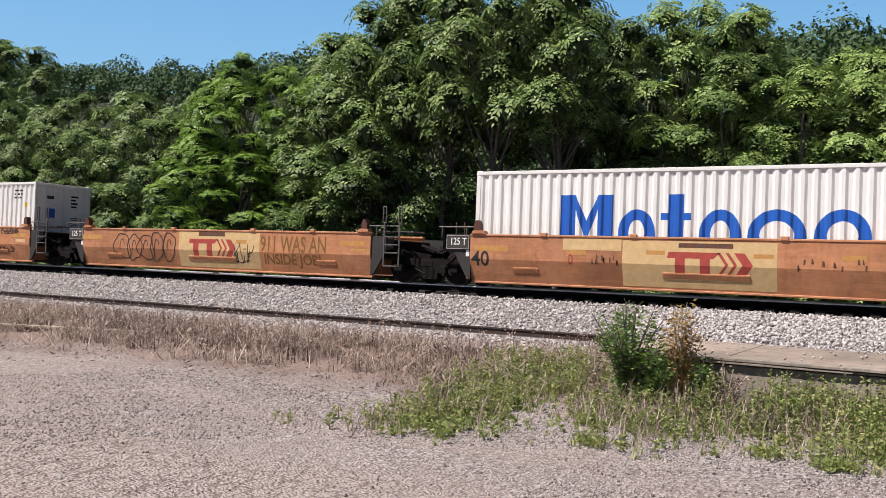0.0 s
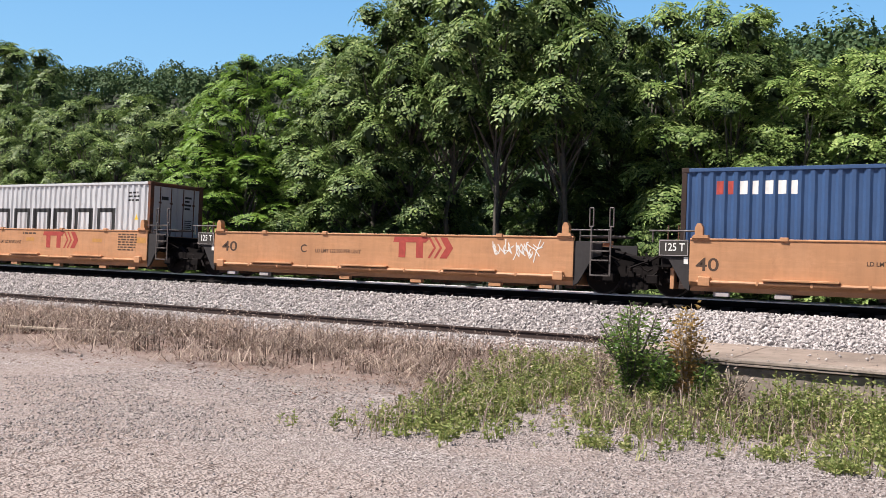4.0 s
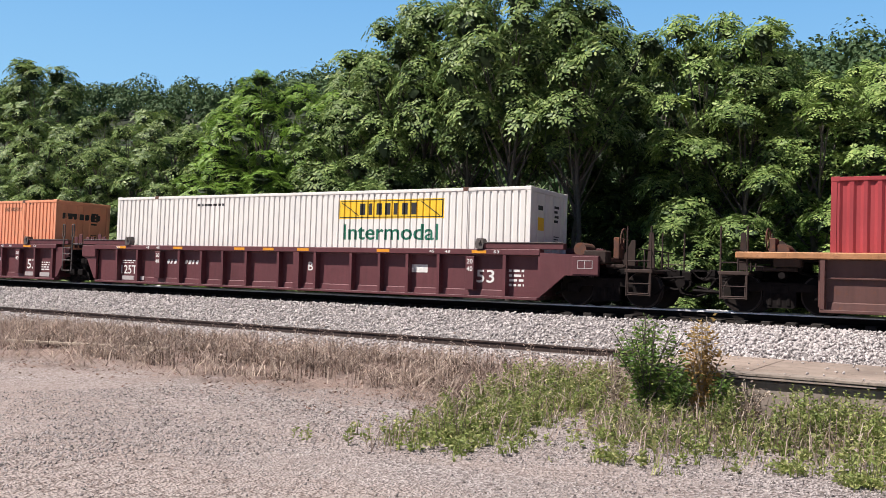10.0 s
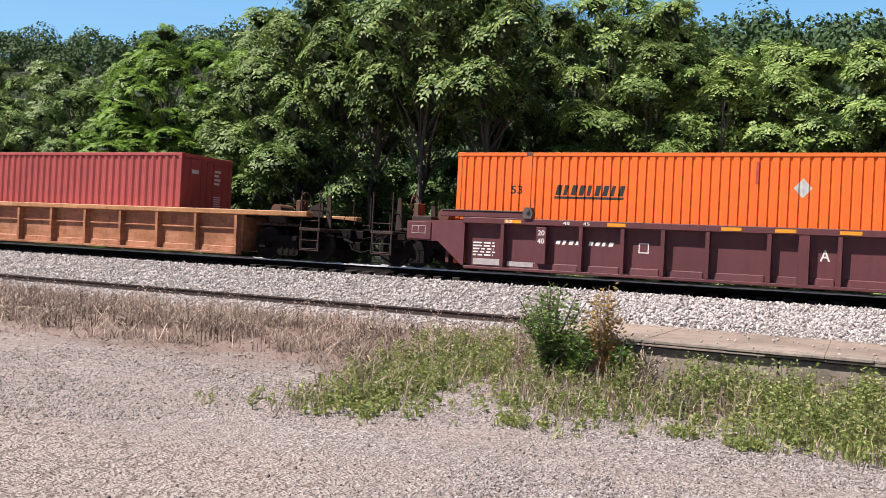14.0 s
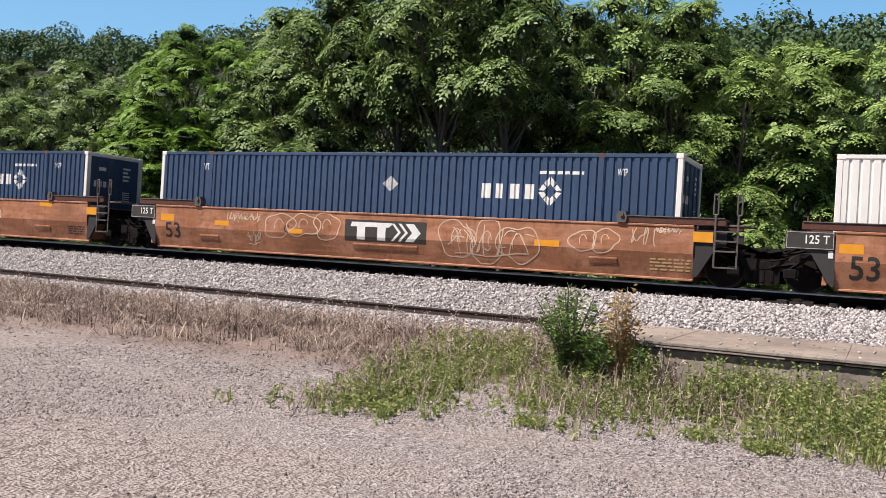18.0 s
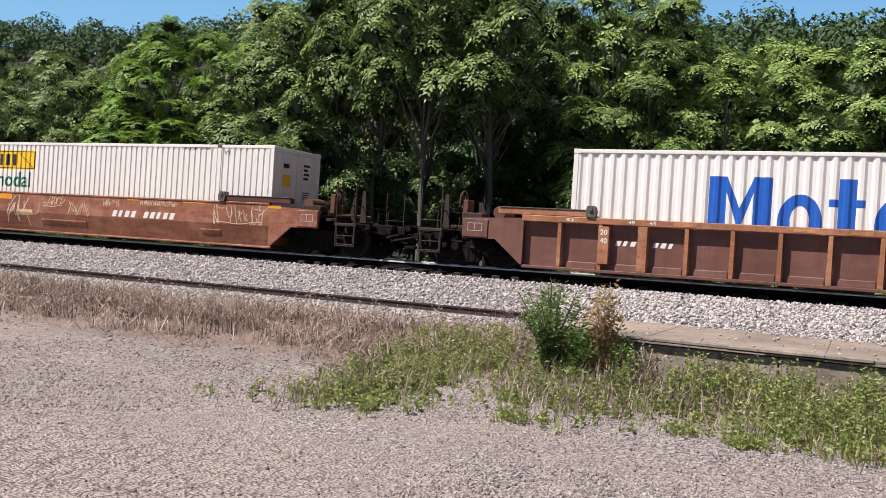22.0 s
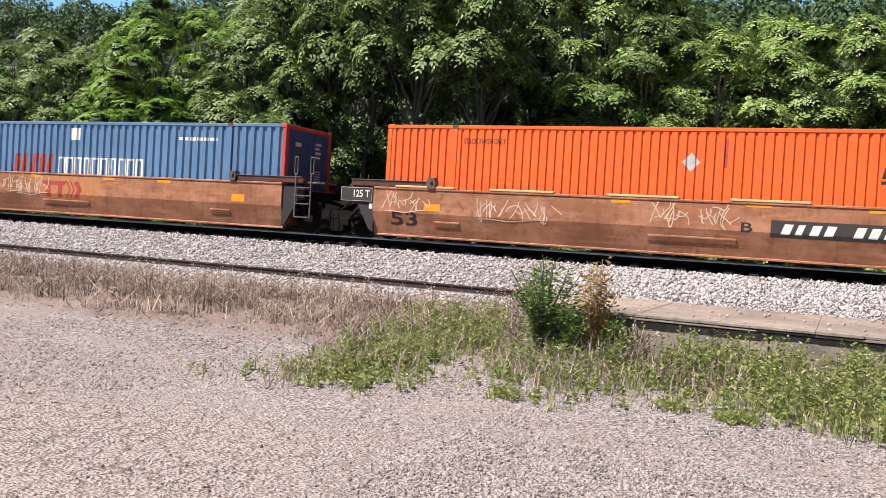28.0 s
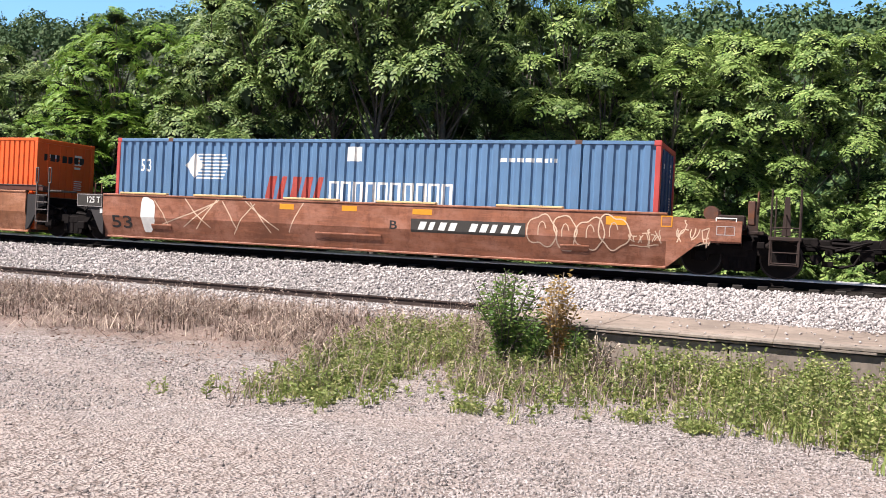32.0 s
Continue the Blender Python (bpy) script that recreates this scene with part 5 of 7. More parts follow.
            g.add([(x - w, -1.5, 0.158), (x + w, -1.5, 0.158), (x + w, -1.52, top0), (x - w, -1.52, top0),
                   (x - w - 0.03, -1.33, 0.158), (x + w + 0.03, -1.33, 0.158), (x + w, -1.33, top0), (x - w, -1.33, top0)],
                  [(0, 1, 2, 3), (1, 5, 6, 2), (4, 0, 3, 7), (3, 2, 6, 7), (4, 5, 1, 0)])
            part("rib", g, beam if m == M["oxide"] else m, car)
        for a, b in zip(at, at[1:]):
            g = Geo().profile([(-1.332, 0.16), (-1.37, 0.16), (-1.355, 0.3), (-1.332, 0.32)], a + 0.12, b - 0.1)
            part("kick_plate", g, m, car)
        if deck:
            part("side_ledge", Geo().box(x0, x1, -1.4, -1.335, 0.82, 0.86, 0.006), m, car)
    beam_mesh = Geo().box(-0.15, 0.15, -1.24, 1.24, 0.1, 0.18).mesh("floor_beam", M["steel_floor"])
    for i in range(7):
        part("floor_beam", beam_mesh, None, car).location.x = x0 + 0.15 + (n - 0.3) * i / 6
    for s in (-1, 1):
        x = x0 - room[0] if s < 0 else x1 + room[1]
        part("bulkhead", Geo().box(x - 0.05, x + 0.05, -1.3, 1.3, 0.2, 1.25, 0.01), m, car)


def rails_on_top(car, x0, x1, m, at):
    """The raised guide frames near the ends of a well for 53-foot boxes."""
    for a, b in at:
        part("guide_frame", Geo().box(a, b, -1.5, -1.3, 1.405, 1.56, 0.012), m, car, "raised container guide frame")
        part("guide_frame", Geo().box(a, b, 1.3, 1.5, 1.405, 1.56, 0.012), m, car, "raised container guide frame")
        x = b if b < (x0 + x1) / 2 else a
        g = Geo().prism([(x - 0.1, 1.404), (x + 0.1, 1.404), (x + 0.13, 1.55), (x + 0.08, 1.68), (x - 0.08, 1.68), (x - 0.13, 1.55)], -1.56, -1.34)
        g.tube((x, -1.6, 1.6), (x, -1.3, 1.6), 0.05, 8)
        part("guide_clamp", g, M["worn_steel"], car, "worn pivoting clamp of the guide frame")
        part("guide_edge", Geo().box(a + 0.02, b - 0.02, -1.52, -1.46, 1.561, 1.585, 0.004), M["worn_steel"], car, "paler strip along the upper edge of the guide frame")


def well_unit(style, x0, x1, left, right, m, beam, label, guides=True, room=(0.0, 0.0)):
    """left, right: (truck, coupling or None); trucks at shared joints belong to the unit that is ahead of them on the left."""
    xc = (x0 + x1) / 2
    car = mover("well_car", xc, RAIL, label, "railcar", "well cars of the train")
    a, b = x0 - xc, x1 - xc
    well_sides(car, style, a, b, m, beam, room)
    ends(car, -1, a, left[0] - xc, None if left[1] is None else left[1] - xc, m, style, xc, left[1] is not None, room[0])
    ends(car, 1, b, right[0] - xc, None if right[1] is None else right[1] - xc, m, style, xc, True, room[1])
    if style == "deck":
        lo, hi = left[0] - xc - 0.9, right[0] - xc + 0.9
        for s in (-1, 1):
            c, d = sorted((s * 1.54, s * 1.2))
            part("deck_beam", Geo().box(lo, hi, c, d, 1.25, 1.4, 0.02), beam, car, "long orange deck beam")
        part("end_deck", Geo().box(lo, a - 0.06, -1.2, 1.2, 1.2, 1.28, 0.01), M["black"], car)
        part("end_deck", Geo().box(b + 0.06, hi, -1.2, 1.2, 1.2, 1.28, 0.01), M["black"], car)
    elif guides:
        gm = M["guide"] if style != "ribbed" else beam
        rails_on_top(car, a, b, gm, ((a - 0.7, a + 1.7), (b - 1.7, b + 0.7)))
    return car


D_ORANGE = "faded orange steel well car with graffiti on its sides"
D_TAN = "clean tan orange well car with a pipe along its side"
D_MAROON = "maroon well car with ribbed sides and white stencils"
D_BROWN = "rusty orange brown well car covered with graffiti"
UNITS = [
    ("bend", -11.15, 1.2, (-12.73, None), (2.9, None), "orange", "orange", D_ORANGE),
    ("bend", -26.5, -14.35, (-27.98, None), (-12.73, None), "orange", "orange", "empty " + D_ORANGE),
    ("bend", -41.95, -29.45, (-43.3, -45.45), (-27.98, None), "orange", "orange", D_ORANGE),
    ("flat", -61.05, -48.75, (-62.5, None), (-47.3, -45.45), "tan", "tan", D_TAN),
    ("flat", -76.1, -63.95, (-77.6, None), (-62.5, None), "tan", "tan", "empty " + D_TAN),
    ("flat", -91.35, -79.15, (-92.8, None), (-77.6, None), "tan", "tan", D_TAN),
    ("flat", -106.75, -94.3, (-108.25, None), (-92.8, None), "tan", "tan", "empty " + D_TAN),
    ("flat", -122.3, -109.75, (-123.6, -126.0), (-108.25, None), "tan", "tan", D_TAN),
    ("deck", -141.95, -128.7, (-142.85, -144.95), (-127.65, -126.0), "maroon_dark", "beam", "dark maroon well car with an orange deck beam"),
    ("ribbed", -165.95, -148.7, (-167.1, None), (-147.0, -144.95), "maroon", "maroon", D_MAROON),
    ("ribbed", -184.95, -168.2, (-186.2, None), (-167.1, None), "maroon", "maroon", D_MAROON),
    ("ribbed", -203.8, -187.4, (-205.3, -207.4), (-186.2, None), "maroon", "maroon", D_MAROON),
]
UNITS += [
    ("deck", -227.5, -211.0, (-229.0, -231.0), (-209.5, -207.4), "brown", "beam", "rusty orange well car with a deck beam and side ribs"),
    ("bend", -251.1, -234.35, (-252.6, None), (-232.6, -231.0), "brown", "brown", D_BROWN),
    ("bend", -270.5, -254.1, (-272.0, None), (-252.6, None), "brown", "brown", D_BROWN),
    ("bend", -289.55, -273.45, (-291.4, -293.5), (-272.0, None), "brown", "brown", D_BROWN),
    ("ribbed", -313.45, -297.2, (-315.1, -317.3), (-295.8, -293.5), "oxide", "brown", "oxide brown well car with ribbed sides"),
    ("bend", -337.35, -321.15, (-338.9, None), (-319.6, -317.3), "umber", "umber", D_BROWN),
    ("bend", -357.05, -340.45, (-358.5, None), (-338.9, None), "umber", "umber", D_BROWN),
    ("bend", -375.7, -359.95, (-377.8, -380.1), (-358.5, None), "umber", "umber", D_BROWN),
    ("bend", -400.9, -384.2, (-402.4, None), (-382.6, -380.1), "brown", "brown", D_BROWN),
    ("bend", -420.45, -403.85, (-422.05, None), (-402.4, None), "brown", "brown", D_BROWN),
    ("bend", -440.05, -423.65, (-441.7, -444.1), (-422.05, None), "umber", "umber", D_BROWN),
    ("bend", -464.4, -447.8, (-465.95, None), (-446.2, -444.1), "umber", "umber", D_BROWN),
    ("bend", -483.9, -467.5, (-485.4, -487.5), (-465.95, None), "brown", "brown", D_BROWN),
]
# how far the wells reach between their end plates, left and right
ROOM = {0: (0.15, 0), 3: (0.45, 0), 5: (0.35, 0), 11: (0.55, 0), 13: (0.2, 0), 14: (0.28, 0), 15: (0.6, 0), 17: (0.25, 0), 19: (1.05, 0), 22: (0.2, 0), 24: (0, 0.25)}
UNIT_PAINT = [M[u[5]] for u in UNITS]
CARS = [well_unit(s, a, b, l, r, M[m], M[bm], lab, guides=not (i < 8 or i == 12 or i == 23), room=ROOM.get(i, (0.0, 0.0))) for i, (s, a, b, l, r, m, bm, lab) in enumerate(UNITS)]


# ---- containers ----
BOX_H, BOX_Z = 2.896, 0.2     # height, and floor above the rail


def corrugated(x0, x1, z0, z1, y, out, pitch, depth, flat, inner):
    """A pressed wall: flats that stand out, joined by slants to recessed ones. out: the way that it faces along y."""
    xs = []
    count = max(1, int(round((x1 - x0) / pitch)))
    p = (x1 - x0) / count
    slant = (1 - flat - inner) / 2
    for i in range(count):
        a = x0 + i * p
        for f, d in ((0, 0), (flat, 0), (flat + slant, depth), (flat + slant + inner, depth)):
            xs.append((a + f * p, d))
    xs.append((x1, 0))
    g = Geo()
    v = [(x, y - out * d, z) for x, d in xs for z in (z0, z1)]
    f = [(2 * i, 2 * i + 2, 2 * i + 3, 2 * i + 1) if out < 0 else (2 * i, 2 * i + 1, 2 * i + 3, 2 * i + 2) for i in range(len(xs) - 1)]
    return g.add(v, f)


WALLS = {}      # of each container: half its length and the shape of its wall


def container(x0, length, m, label, style="iso", posts=None, end=None):
    """A steel shipping box from x0 on, on the floor of its well."""
    xc = x0 + length / 2
    box = mover("shipping_container", xc, RAIL + BOX_Z, label, "container", "containers of the train")
    h, H = length / 2, BOX_H
    posts = posts or m
    end = end or m
    pitch, depth, flat, inner = {"iso": (0.278, 0.042, 0.27, 0.29), "dom": (0.213, 0.032, 0.62, 0.13), "deep": (0.213, 0.036, 0.56, 0.16), "wide": (0.29, 0.048, 0.46, 0.2), "plate": (0.41, 0.018, 0.86, 0.05)}[style]
    WALLS[box.name] = (h, pitch, depth, flat, inner)
    for s in (-1, 1):
        part("side_wall", corrugated(-h + 0.1, h - 0.1, 0.16, H - 0.1, s * 1.205, s, pitch, depth, flat, inner), m, box)
        part("top_rail", Geo().box(-h + 0.1, h - 0.1, *sorted((s * 1.219, s * 1.15)), H - 0.1, H - 0.01, 0.008), m, box)
        part("bottom_rail", Geo().box(-h + 0.1, h - 0.1, *sorted((s * 1.219, s * 1.15)), 0.02, 0.16, 0.008), m, box)
        for k in (-1, 1):
            part("corner_post", Geo().box(*sorted((k * h, k * (h - 0.13))), *sorted((s * 1.219, s * 1.06)), 0.12, H - 0.12, 0.012), posts, box)
            for z in (0, H - 0.118):
                part("corner_casting", Geo().box(*sorted((k * (h + 0.003), k * (h - 0.178))), *sorted((s * 1.222, s * 1.06)), z, z + 0.118, 0.01), posts, box)
    part("roof", Geo().box(-h + 0.1, h - 0.1, -1.16, 1.16, H - 0.06, H - 0.02, 0.005), m, box)
    part("floor", Geo().box(-h + 0.1, h - 0.1, -1.15, 1.15, 0.08, 0.16), M["steel_floor"], box)
    # closed front end
    g = Geo()
    for i in range(9):
        y = -1.04 + 2.08 * i / 8
        g.box(-h + 0.03, -h + 0.07, y - 0.07, y + 0.07, 0.14, H - 0.12)
    g.box(-h + 0.065, -h + 0.09, -1.06, 1.06, 0.12, H - 0.1)
    part("front_wall", g, m, box)
    # doors
    for s in (-1, 1):
        door = part("door", Geo().box(h - 0.075, h - 0.03, *sorted((s * 0.012, s * 1.05)), 0.15, H - 0.14, 0.01), end, box)
        for y in (0.28, 0.78):
            g = Geo().tube((h - 0.012, s * y, 0.16), (h - 0.012, s * y, H - 0.16), 0.018, 6)
            for z in (0.5, 1.3, 2.2):
                g.box(h - 0.03, h + 0.004, s * y - 0.05, s * y + 0.05, z - 0.03, z + 0.03)
            part("lock_rod", g, M["rusty"] if m == M["grey"] else end, door)
    part("door_header", Geo().box(h - 0.12, h - 0.005, -1.06, 1.06, H - 0.135, H - 0.012, 0.008), posts, box)
    part("door_sill", Geo().box(h - 0.12, h - 0.005, -1.06, 1.06, 0.01, 0.145, 0.008), posts, box)
    if length > 15:
        for x in (-6.096, 6.096):
            for s in (-1, 1):
                part("stacking_post", Geo().box(x - 0.07, x + 0.07, *sorted((s * 1.222, s * 1.17)), 0.0, H - 0.09, 0.008), m, box)
                part("corner_casting", Geo().box(x - 0.089, x + 0.089, *sorted((s * 1.225, s * 1.06)), H - 0.11, H + 0.002, 0.01), M["rusty"], box)
    return box


L40, L45, L53 = 12.192, 13.716, 16.154
W = "white shipping container with large blue lettering blocks"
J = "ivory white domestic container with a yellow and green sign"
S = "orange domestic container with dark lettering bars"
U = "dark navy container with white posts and a white diamond"
P = "faded sky blue container with white and red lettering bars"
BOXES = {
    "w1": container(-11.17, L40, M["white"], W),
    "w3": container(-41.81, L40, M["white"], W),
    "s4": container(-61.36, L40, M["blue"], "blue shipping container with a small red and white mark", posts=M["end_steel"]),
    "m6": container(-91.58, L40, M["grey"], "grey weathered shipping container with a cyan star panel", posts=M["rusty"]),
    "s8": container(-122.16, L40, M["slate"], "slate blue shipping container with a small yellow mark"),
    "r9": container(-141.78, L40, M["red"], "crimson shipping container with white marks"),
    "j10": container(-165.23, L53, M["ivory"], J, "dom"),
    "c11": container(-184.81, L53, M["peach"], "faded peach " + S, "dom"),
    "c12": container(-204.21, L53, M["bright"], "bright " + S, "dom"),
    "t13": container(-225.62, L40, M["brick"], "rose red shipping container with a column of white blocks"),
    "j14": container(-251.18, L53, M["ivory"], J, "dom"),
    "n15": container(-270.64, L53, M["navy"], U, "deep", M["ivory"]),
    "n16": container(-290.02, L53, M["navy"], U, "deep", M["ivory"]),
    "w17": container(-312.35, L45, M["white"], "white 45-foot container with large blue lettering blocks"),
    "j18": container(-337.46, L53, M["ivory"], J, "dom"),
    "n19": container(-356.87, L53, M["navy"], U, "deep", M["ivory"]),
    "c20": container(-376.65, L53, M["bright"], "smooth-sided " + S, "plate"),
    "c21": container(-400.72, L53, M["vermilion"], "vermilion " + S, "dom"),
    "p22": container(-420.14, L53, M["sky"], P, "wide", M["post_red"], M["blue"]),
    "n23": container(-440.11, L53, M["charcoal"], "charcoal container with white posts and a white diamond", "deep", M["ivory"]),
    "p24": container(-464.21, L53, M["sky"], P, "wide", M["post_red"], M["blue"]),
    "c25": container(-483.54, L53, M["vermilion"], "vermilion " + S, "dom"),
}


# ---- paint, lettering and graffiti on the cars and containers ----
THINGS = {"u%d" % (i + 1): (car, UNITS[i][0]) for i, car in enumerate(CARS)}
THINGS.update({k: (b, "box") for k, b in BOXES.items()})
LAYER = {"bar": 0.002, "sign": 0.002, "number": 0.002, "fill": 0.003, "rows": 0.002}
LAID = {}


def face_y(style, z):
    """The outer surface of a side at the height z."""
    if style == "bend":
        return -1.5 if z > 0.74 else -1.5 + (0.74 - z) * 0.17 / 0.58
    if style in ("ribbed", "deck"):
        return -1.375 if z < 0.4 and style == "ribbed" else -1.33 if z < 1.18 else -1.53
    return -1.205 if style == "box" else -1.5


class Flat:
    """Shapes in the plane of a side: polygons of (x, z)."""

    def __init__(self):
        self.polys = []

    def quad(self, a, b, c, d):
        self.polys.append([a, b, c, d])
        return self

    def rect(self, x0, x1, z0, z1):
        """A rectangle, cut at the bend of a car's side and into short lengths."""
        n = max(1, int((x1 - x0) / 0.6))
        zs = [z0] + ([0.74] if z0 < 0.7 and z1 > 0.78 else []) + [z1]
        for i in range(n):
            a, b = x0 + (x1 - x0) * i / n, x0 + (x1 - x0) * (i + 1) / n
            for c, d in zip(zs, zs[1:]):
                self.polys.append([(a, c), (b, c), (b, d), (a, d)])
        return self

    def ribbon(self, pts, w):
        for (ax, az), (bx, bz) in zip(pts, pts[1:]):
            dx, dz = bx - ax, bz - az
            d = sqrt(dx * dx + dz * dz) or 1e-6
            nx, nz = -dz / d * w, dx / d * w
            ex, ez = dx / d * w * 0.6, dz / d * w * 0.6
            self.polys.append([(ax - ex + nx, az - ez + nz), (ax - ex - nx, az - ez - nz), (bx + ex - nx, bz + ez - nz), (bx + ex + nx, bz + ez + nz)])
        return self

    def arc(self, cx, cz, rx, rz, w, a0, a1, n=14):
        for i in range(n):
            a, b = a0 + (a1 - a0) * i / n, a0 + (a1 - a0) * (i + 1) / n
            self.polys.append([(cx + (rx - s) * cos(t), cz + (rz - s) * sin(t)) for t, s in ((a, 0), (b, 0), (b, w), (a, w))])
        return self


def glyphs(text):
    """A flat mesh of the built-in font, as polygons one unit high or so."""
    curve = bpy.data.curves.new("lettering", "FONT")
    curve.body = text
    curve.resolution_u = 3
    curve.offset = 0.012
    ob = new("lettering", curve)
    me = bpy.data.meshes.new_from_object(ob.evaluated_get(bpy.context.evaluated_depsgraph_get()))
    bpy.data.objects.remove(ob)
    polys = [[(me.vertices[i].co.x, me.vertices[i].co.y) for i in p.vertices] for p in me.polygons]
    bpy.data.meshes.remove(me)
    return polys


GLYPHS = {}


def shape(kind, x0, x1, z0, z1, extra, rng):
    f, w, h = Flat(), x1 - x0, z1 - z0
    n = extra if isinstance(extra, int) else 1
    if kind == "bar":
        f.rect(x0, x1, z0, z1)
    elif kind == "text":
        if extra not in GLYPHS:
            GLYPHS[extra] = glyphs(extra)
        polys = GLYPHS[extra]
        us, vs = [p[0] for q in polys for p in q], [p[1] for q in polys for p in q]
        a, b = w / (max(us) - min(us)), h / (max(vs) - min(vs))
        f.polys = [[(x0 + (u - min(us)) * a, z0 + (v - min(vs)) * b) for u, v in q] for q in polys]
    elif kind in ("blocks", "slant", "number"):
        # a row of plain solid blocks
        lean = h * 0.22 if kind != "blocks" else 0
        a, b = (x0, x1) if kind != "number" else (x0 + 0.05 * w, x1 - 0.04 * w)
        c, d = (z0, z1) if kind != "number" else (z0 + 0.2 * h, z1 - 0.2 * h)
        step = (b - a) / n
        tilt = lambda x, z: (x + lean * (z - c) / (d - c), z)
        piece = lambda p, q, u, v: f.quad(tilt(p, u), tilt(q, u), tilt(q, v), tilt(p, v))
        for i in range(n):
            if kind == "number" and i == 4:
                continue
            p, q = a + step * (i + 0.16), a + step * (i + 0.8)
            piece(p, q - (0.16 if i % 3 == 1 else 0.0) * step, c, d)
    elif kind == "stack":
        for i in range(n):
            f.rect(x0, x1, z0 + h * (i + 0.12) / n, z0 + h * (i + 0.88) / n)
    elif kind == "gates":
        for i in range(n):
            a, b = x0 + w * (i + 0.06) / n, x0 + w * (i + 0.9) / n
            t = min(0.2, (b - a) * 0.27)
            bar = t * 0.72
            f.rect(a, a + t, z0, z1).rect(b - t, b, z0, z1 - bar).rect(a + t, b, z1 - bar, z1)
    elif kind == "arches":
        # two bars and a wedge, a bar with a cross piece, and four arches; their feet go down behind the side of the car
        at = lambda a: x0 + w * a
        z0 -= 0.3
        f.rect(at(0), at(0.055), z0, z1).rect(at(0.138), at(0.193), z0, z1)
        f.quad((at(0.055), z1), (at(0.055), z1 - 0.35), (at(0.0965), z0 + 0.2), (at(0.0965), z0 + 0.75))
        f.quad((at(0.0965), z0 + 0.75), (at(0.0965), z0 + 0.2), (at(0.138), z1 - 0.35), (at(0.138), z1))
        f.rect(at(0.385), at(0.435), z0, z1).rect(at(0.358), at(0.385), z1 - 0.62, z1 - 0.45).rect(at(0.435), at(0.46), z1 - 0.62, z1 - 0.45)
        for a, b in ((0.212, 0.342), (0.487, 0.622), (0.64, 0.817), (0.838, 1.0)):
            r = w * (b - a) / 2
            top = z1 - 0.36
            f.arc((at(a) + at(b)) / 2, top - 0.62, r, 0.62, 0.26, 0, pi)
            f.rect(at(b) - 0.27, at(b), z0, top - 0.62).rect(at(a), at(a) + 0.27, z0, top - 0.62)
    elif kind == "mark":
        # a long bar on two stems and two chevrons
        f.quad((x0, z1 - 0.26 * h), (x0 + 0.02 * w, z1), (x0 + 0.64 * w, z1), (x0 + 0.56 * w, z1 - 0.26 * h))
        f.rect(x0 + 0.1 * w, x0 + 0.22 * w, z0, z1 - 0.26 * h).rect(x0 + 0.4 * w, x0 + 0.52 * w, z0, z1 - 0.26 * h)
        for a, b in ((0.6, 0.04), (0.7, 0.04), (0.8, 0.12)):
            f.quad((x0 + a * w, z1), (x0 + (a + b) * w, z1), (x0 + (a + b + 0.1) * w, z0 + h / 2), (x0 + (a + 0.1) * w, z0 + h / 2))
            f.quad((x0 + (a + 0.1) * w, z0 + h / 2), (x0 + (a + b + 0.1) * w, z0 + h / 2), (x0 + (a + b) * w, z0), (x0 + a * w, z0))
    elif kind in ("diamond", "ring"):
        cx, cz = (x0 + x1) / 2, (z0 + z1) / 2
        c = [(cx, z0), (x1, cz), (cx, z1), (x0, cz)]
        if kind == "diamond":
            f.polys.append(c)
        else:
            for (ax, az), (bx, bz) in zip(c, c[1:] + c[:1]):
                for s, e in ((0.08, 0.46), (0.54, 0.92)):
                    p, q = (ax + (bx - ax) * s, az + (bz - az) * s), (ax + (bx - ax) * e, az + (bz - az) * e)
                    f.quad(p, q, (cx + (q[0] - cx) * 0.5, cz + (q[1] - cz) * 0.5), (cx + (p[0] - cx) * 0.5, cz + (p[1] - cz) * 0.5))
    elif kind == "star":
        cx, cz, r = (x0 + x1) / 2, (z0 + z1) / 2, w / 2
        for i in range(7):
            a = pi / 2 + 2 * pi * i / 7
            f.polys.append([(cx, cz)] + [(cx + k * r * cos(a + d), cz + k * r * sin(a + d)) for d, k in ((-0.45, 0.42), (0, 1.0), (0.45, 0.42))])
    elif kind == "disc":
        f.arc((x0 + x1) / 2, (z0 + z1) / 2, w / 2, h / 2, w * 0.18, 0, 2 * pi)
    elif kind == "tri":
        f.polys.append([(x0, z0), (x1, z0), ((x0 + x1) / 2, z1)])
    elif kind == "frame":
        t = 0.025
        f.rect(x0, x1, z1 - t, z1).rect(x0, x1, z0, z0 + t).rect(x0, x0 + t, z0 + t, z1 - t).rect(x1 - t, x1, z0 + t, z1 - t)
    elif kind == "lines":
        for i in range(n):
            c = z0 + h * (i + 0.25) / n
            a = x0
            while a < x1 - 0.04:
                b = min(x1 - (w * 0.2 * rng.random() if a > x0 else 0), a + rng.uniform(0.07, 0.25))
                if b > a:
                    f.rect(a, b, c, c + min(0.1, h / n * 0.5))
                a = b + 0.05
    elif kind == "rows":
        for i in range(n):
            c = z0 + h * i / n
            f.rect(x0, x1 - w * 0.3 * abs(i - n / 2) / n, c, c + h / n * 0.45)
    elif kind == "scribble":
        # quick angular tags: two or three crossing strokes to a cell, with hooks, and a long underline
        cells = max(3, int(w / (h * rng.uniform(0.42, 0.55))))
        thick = 0.007 + 0.009 * min(1.0, h)
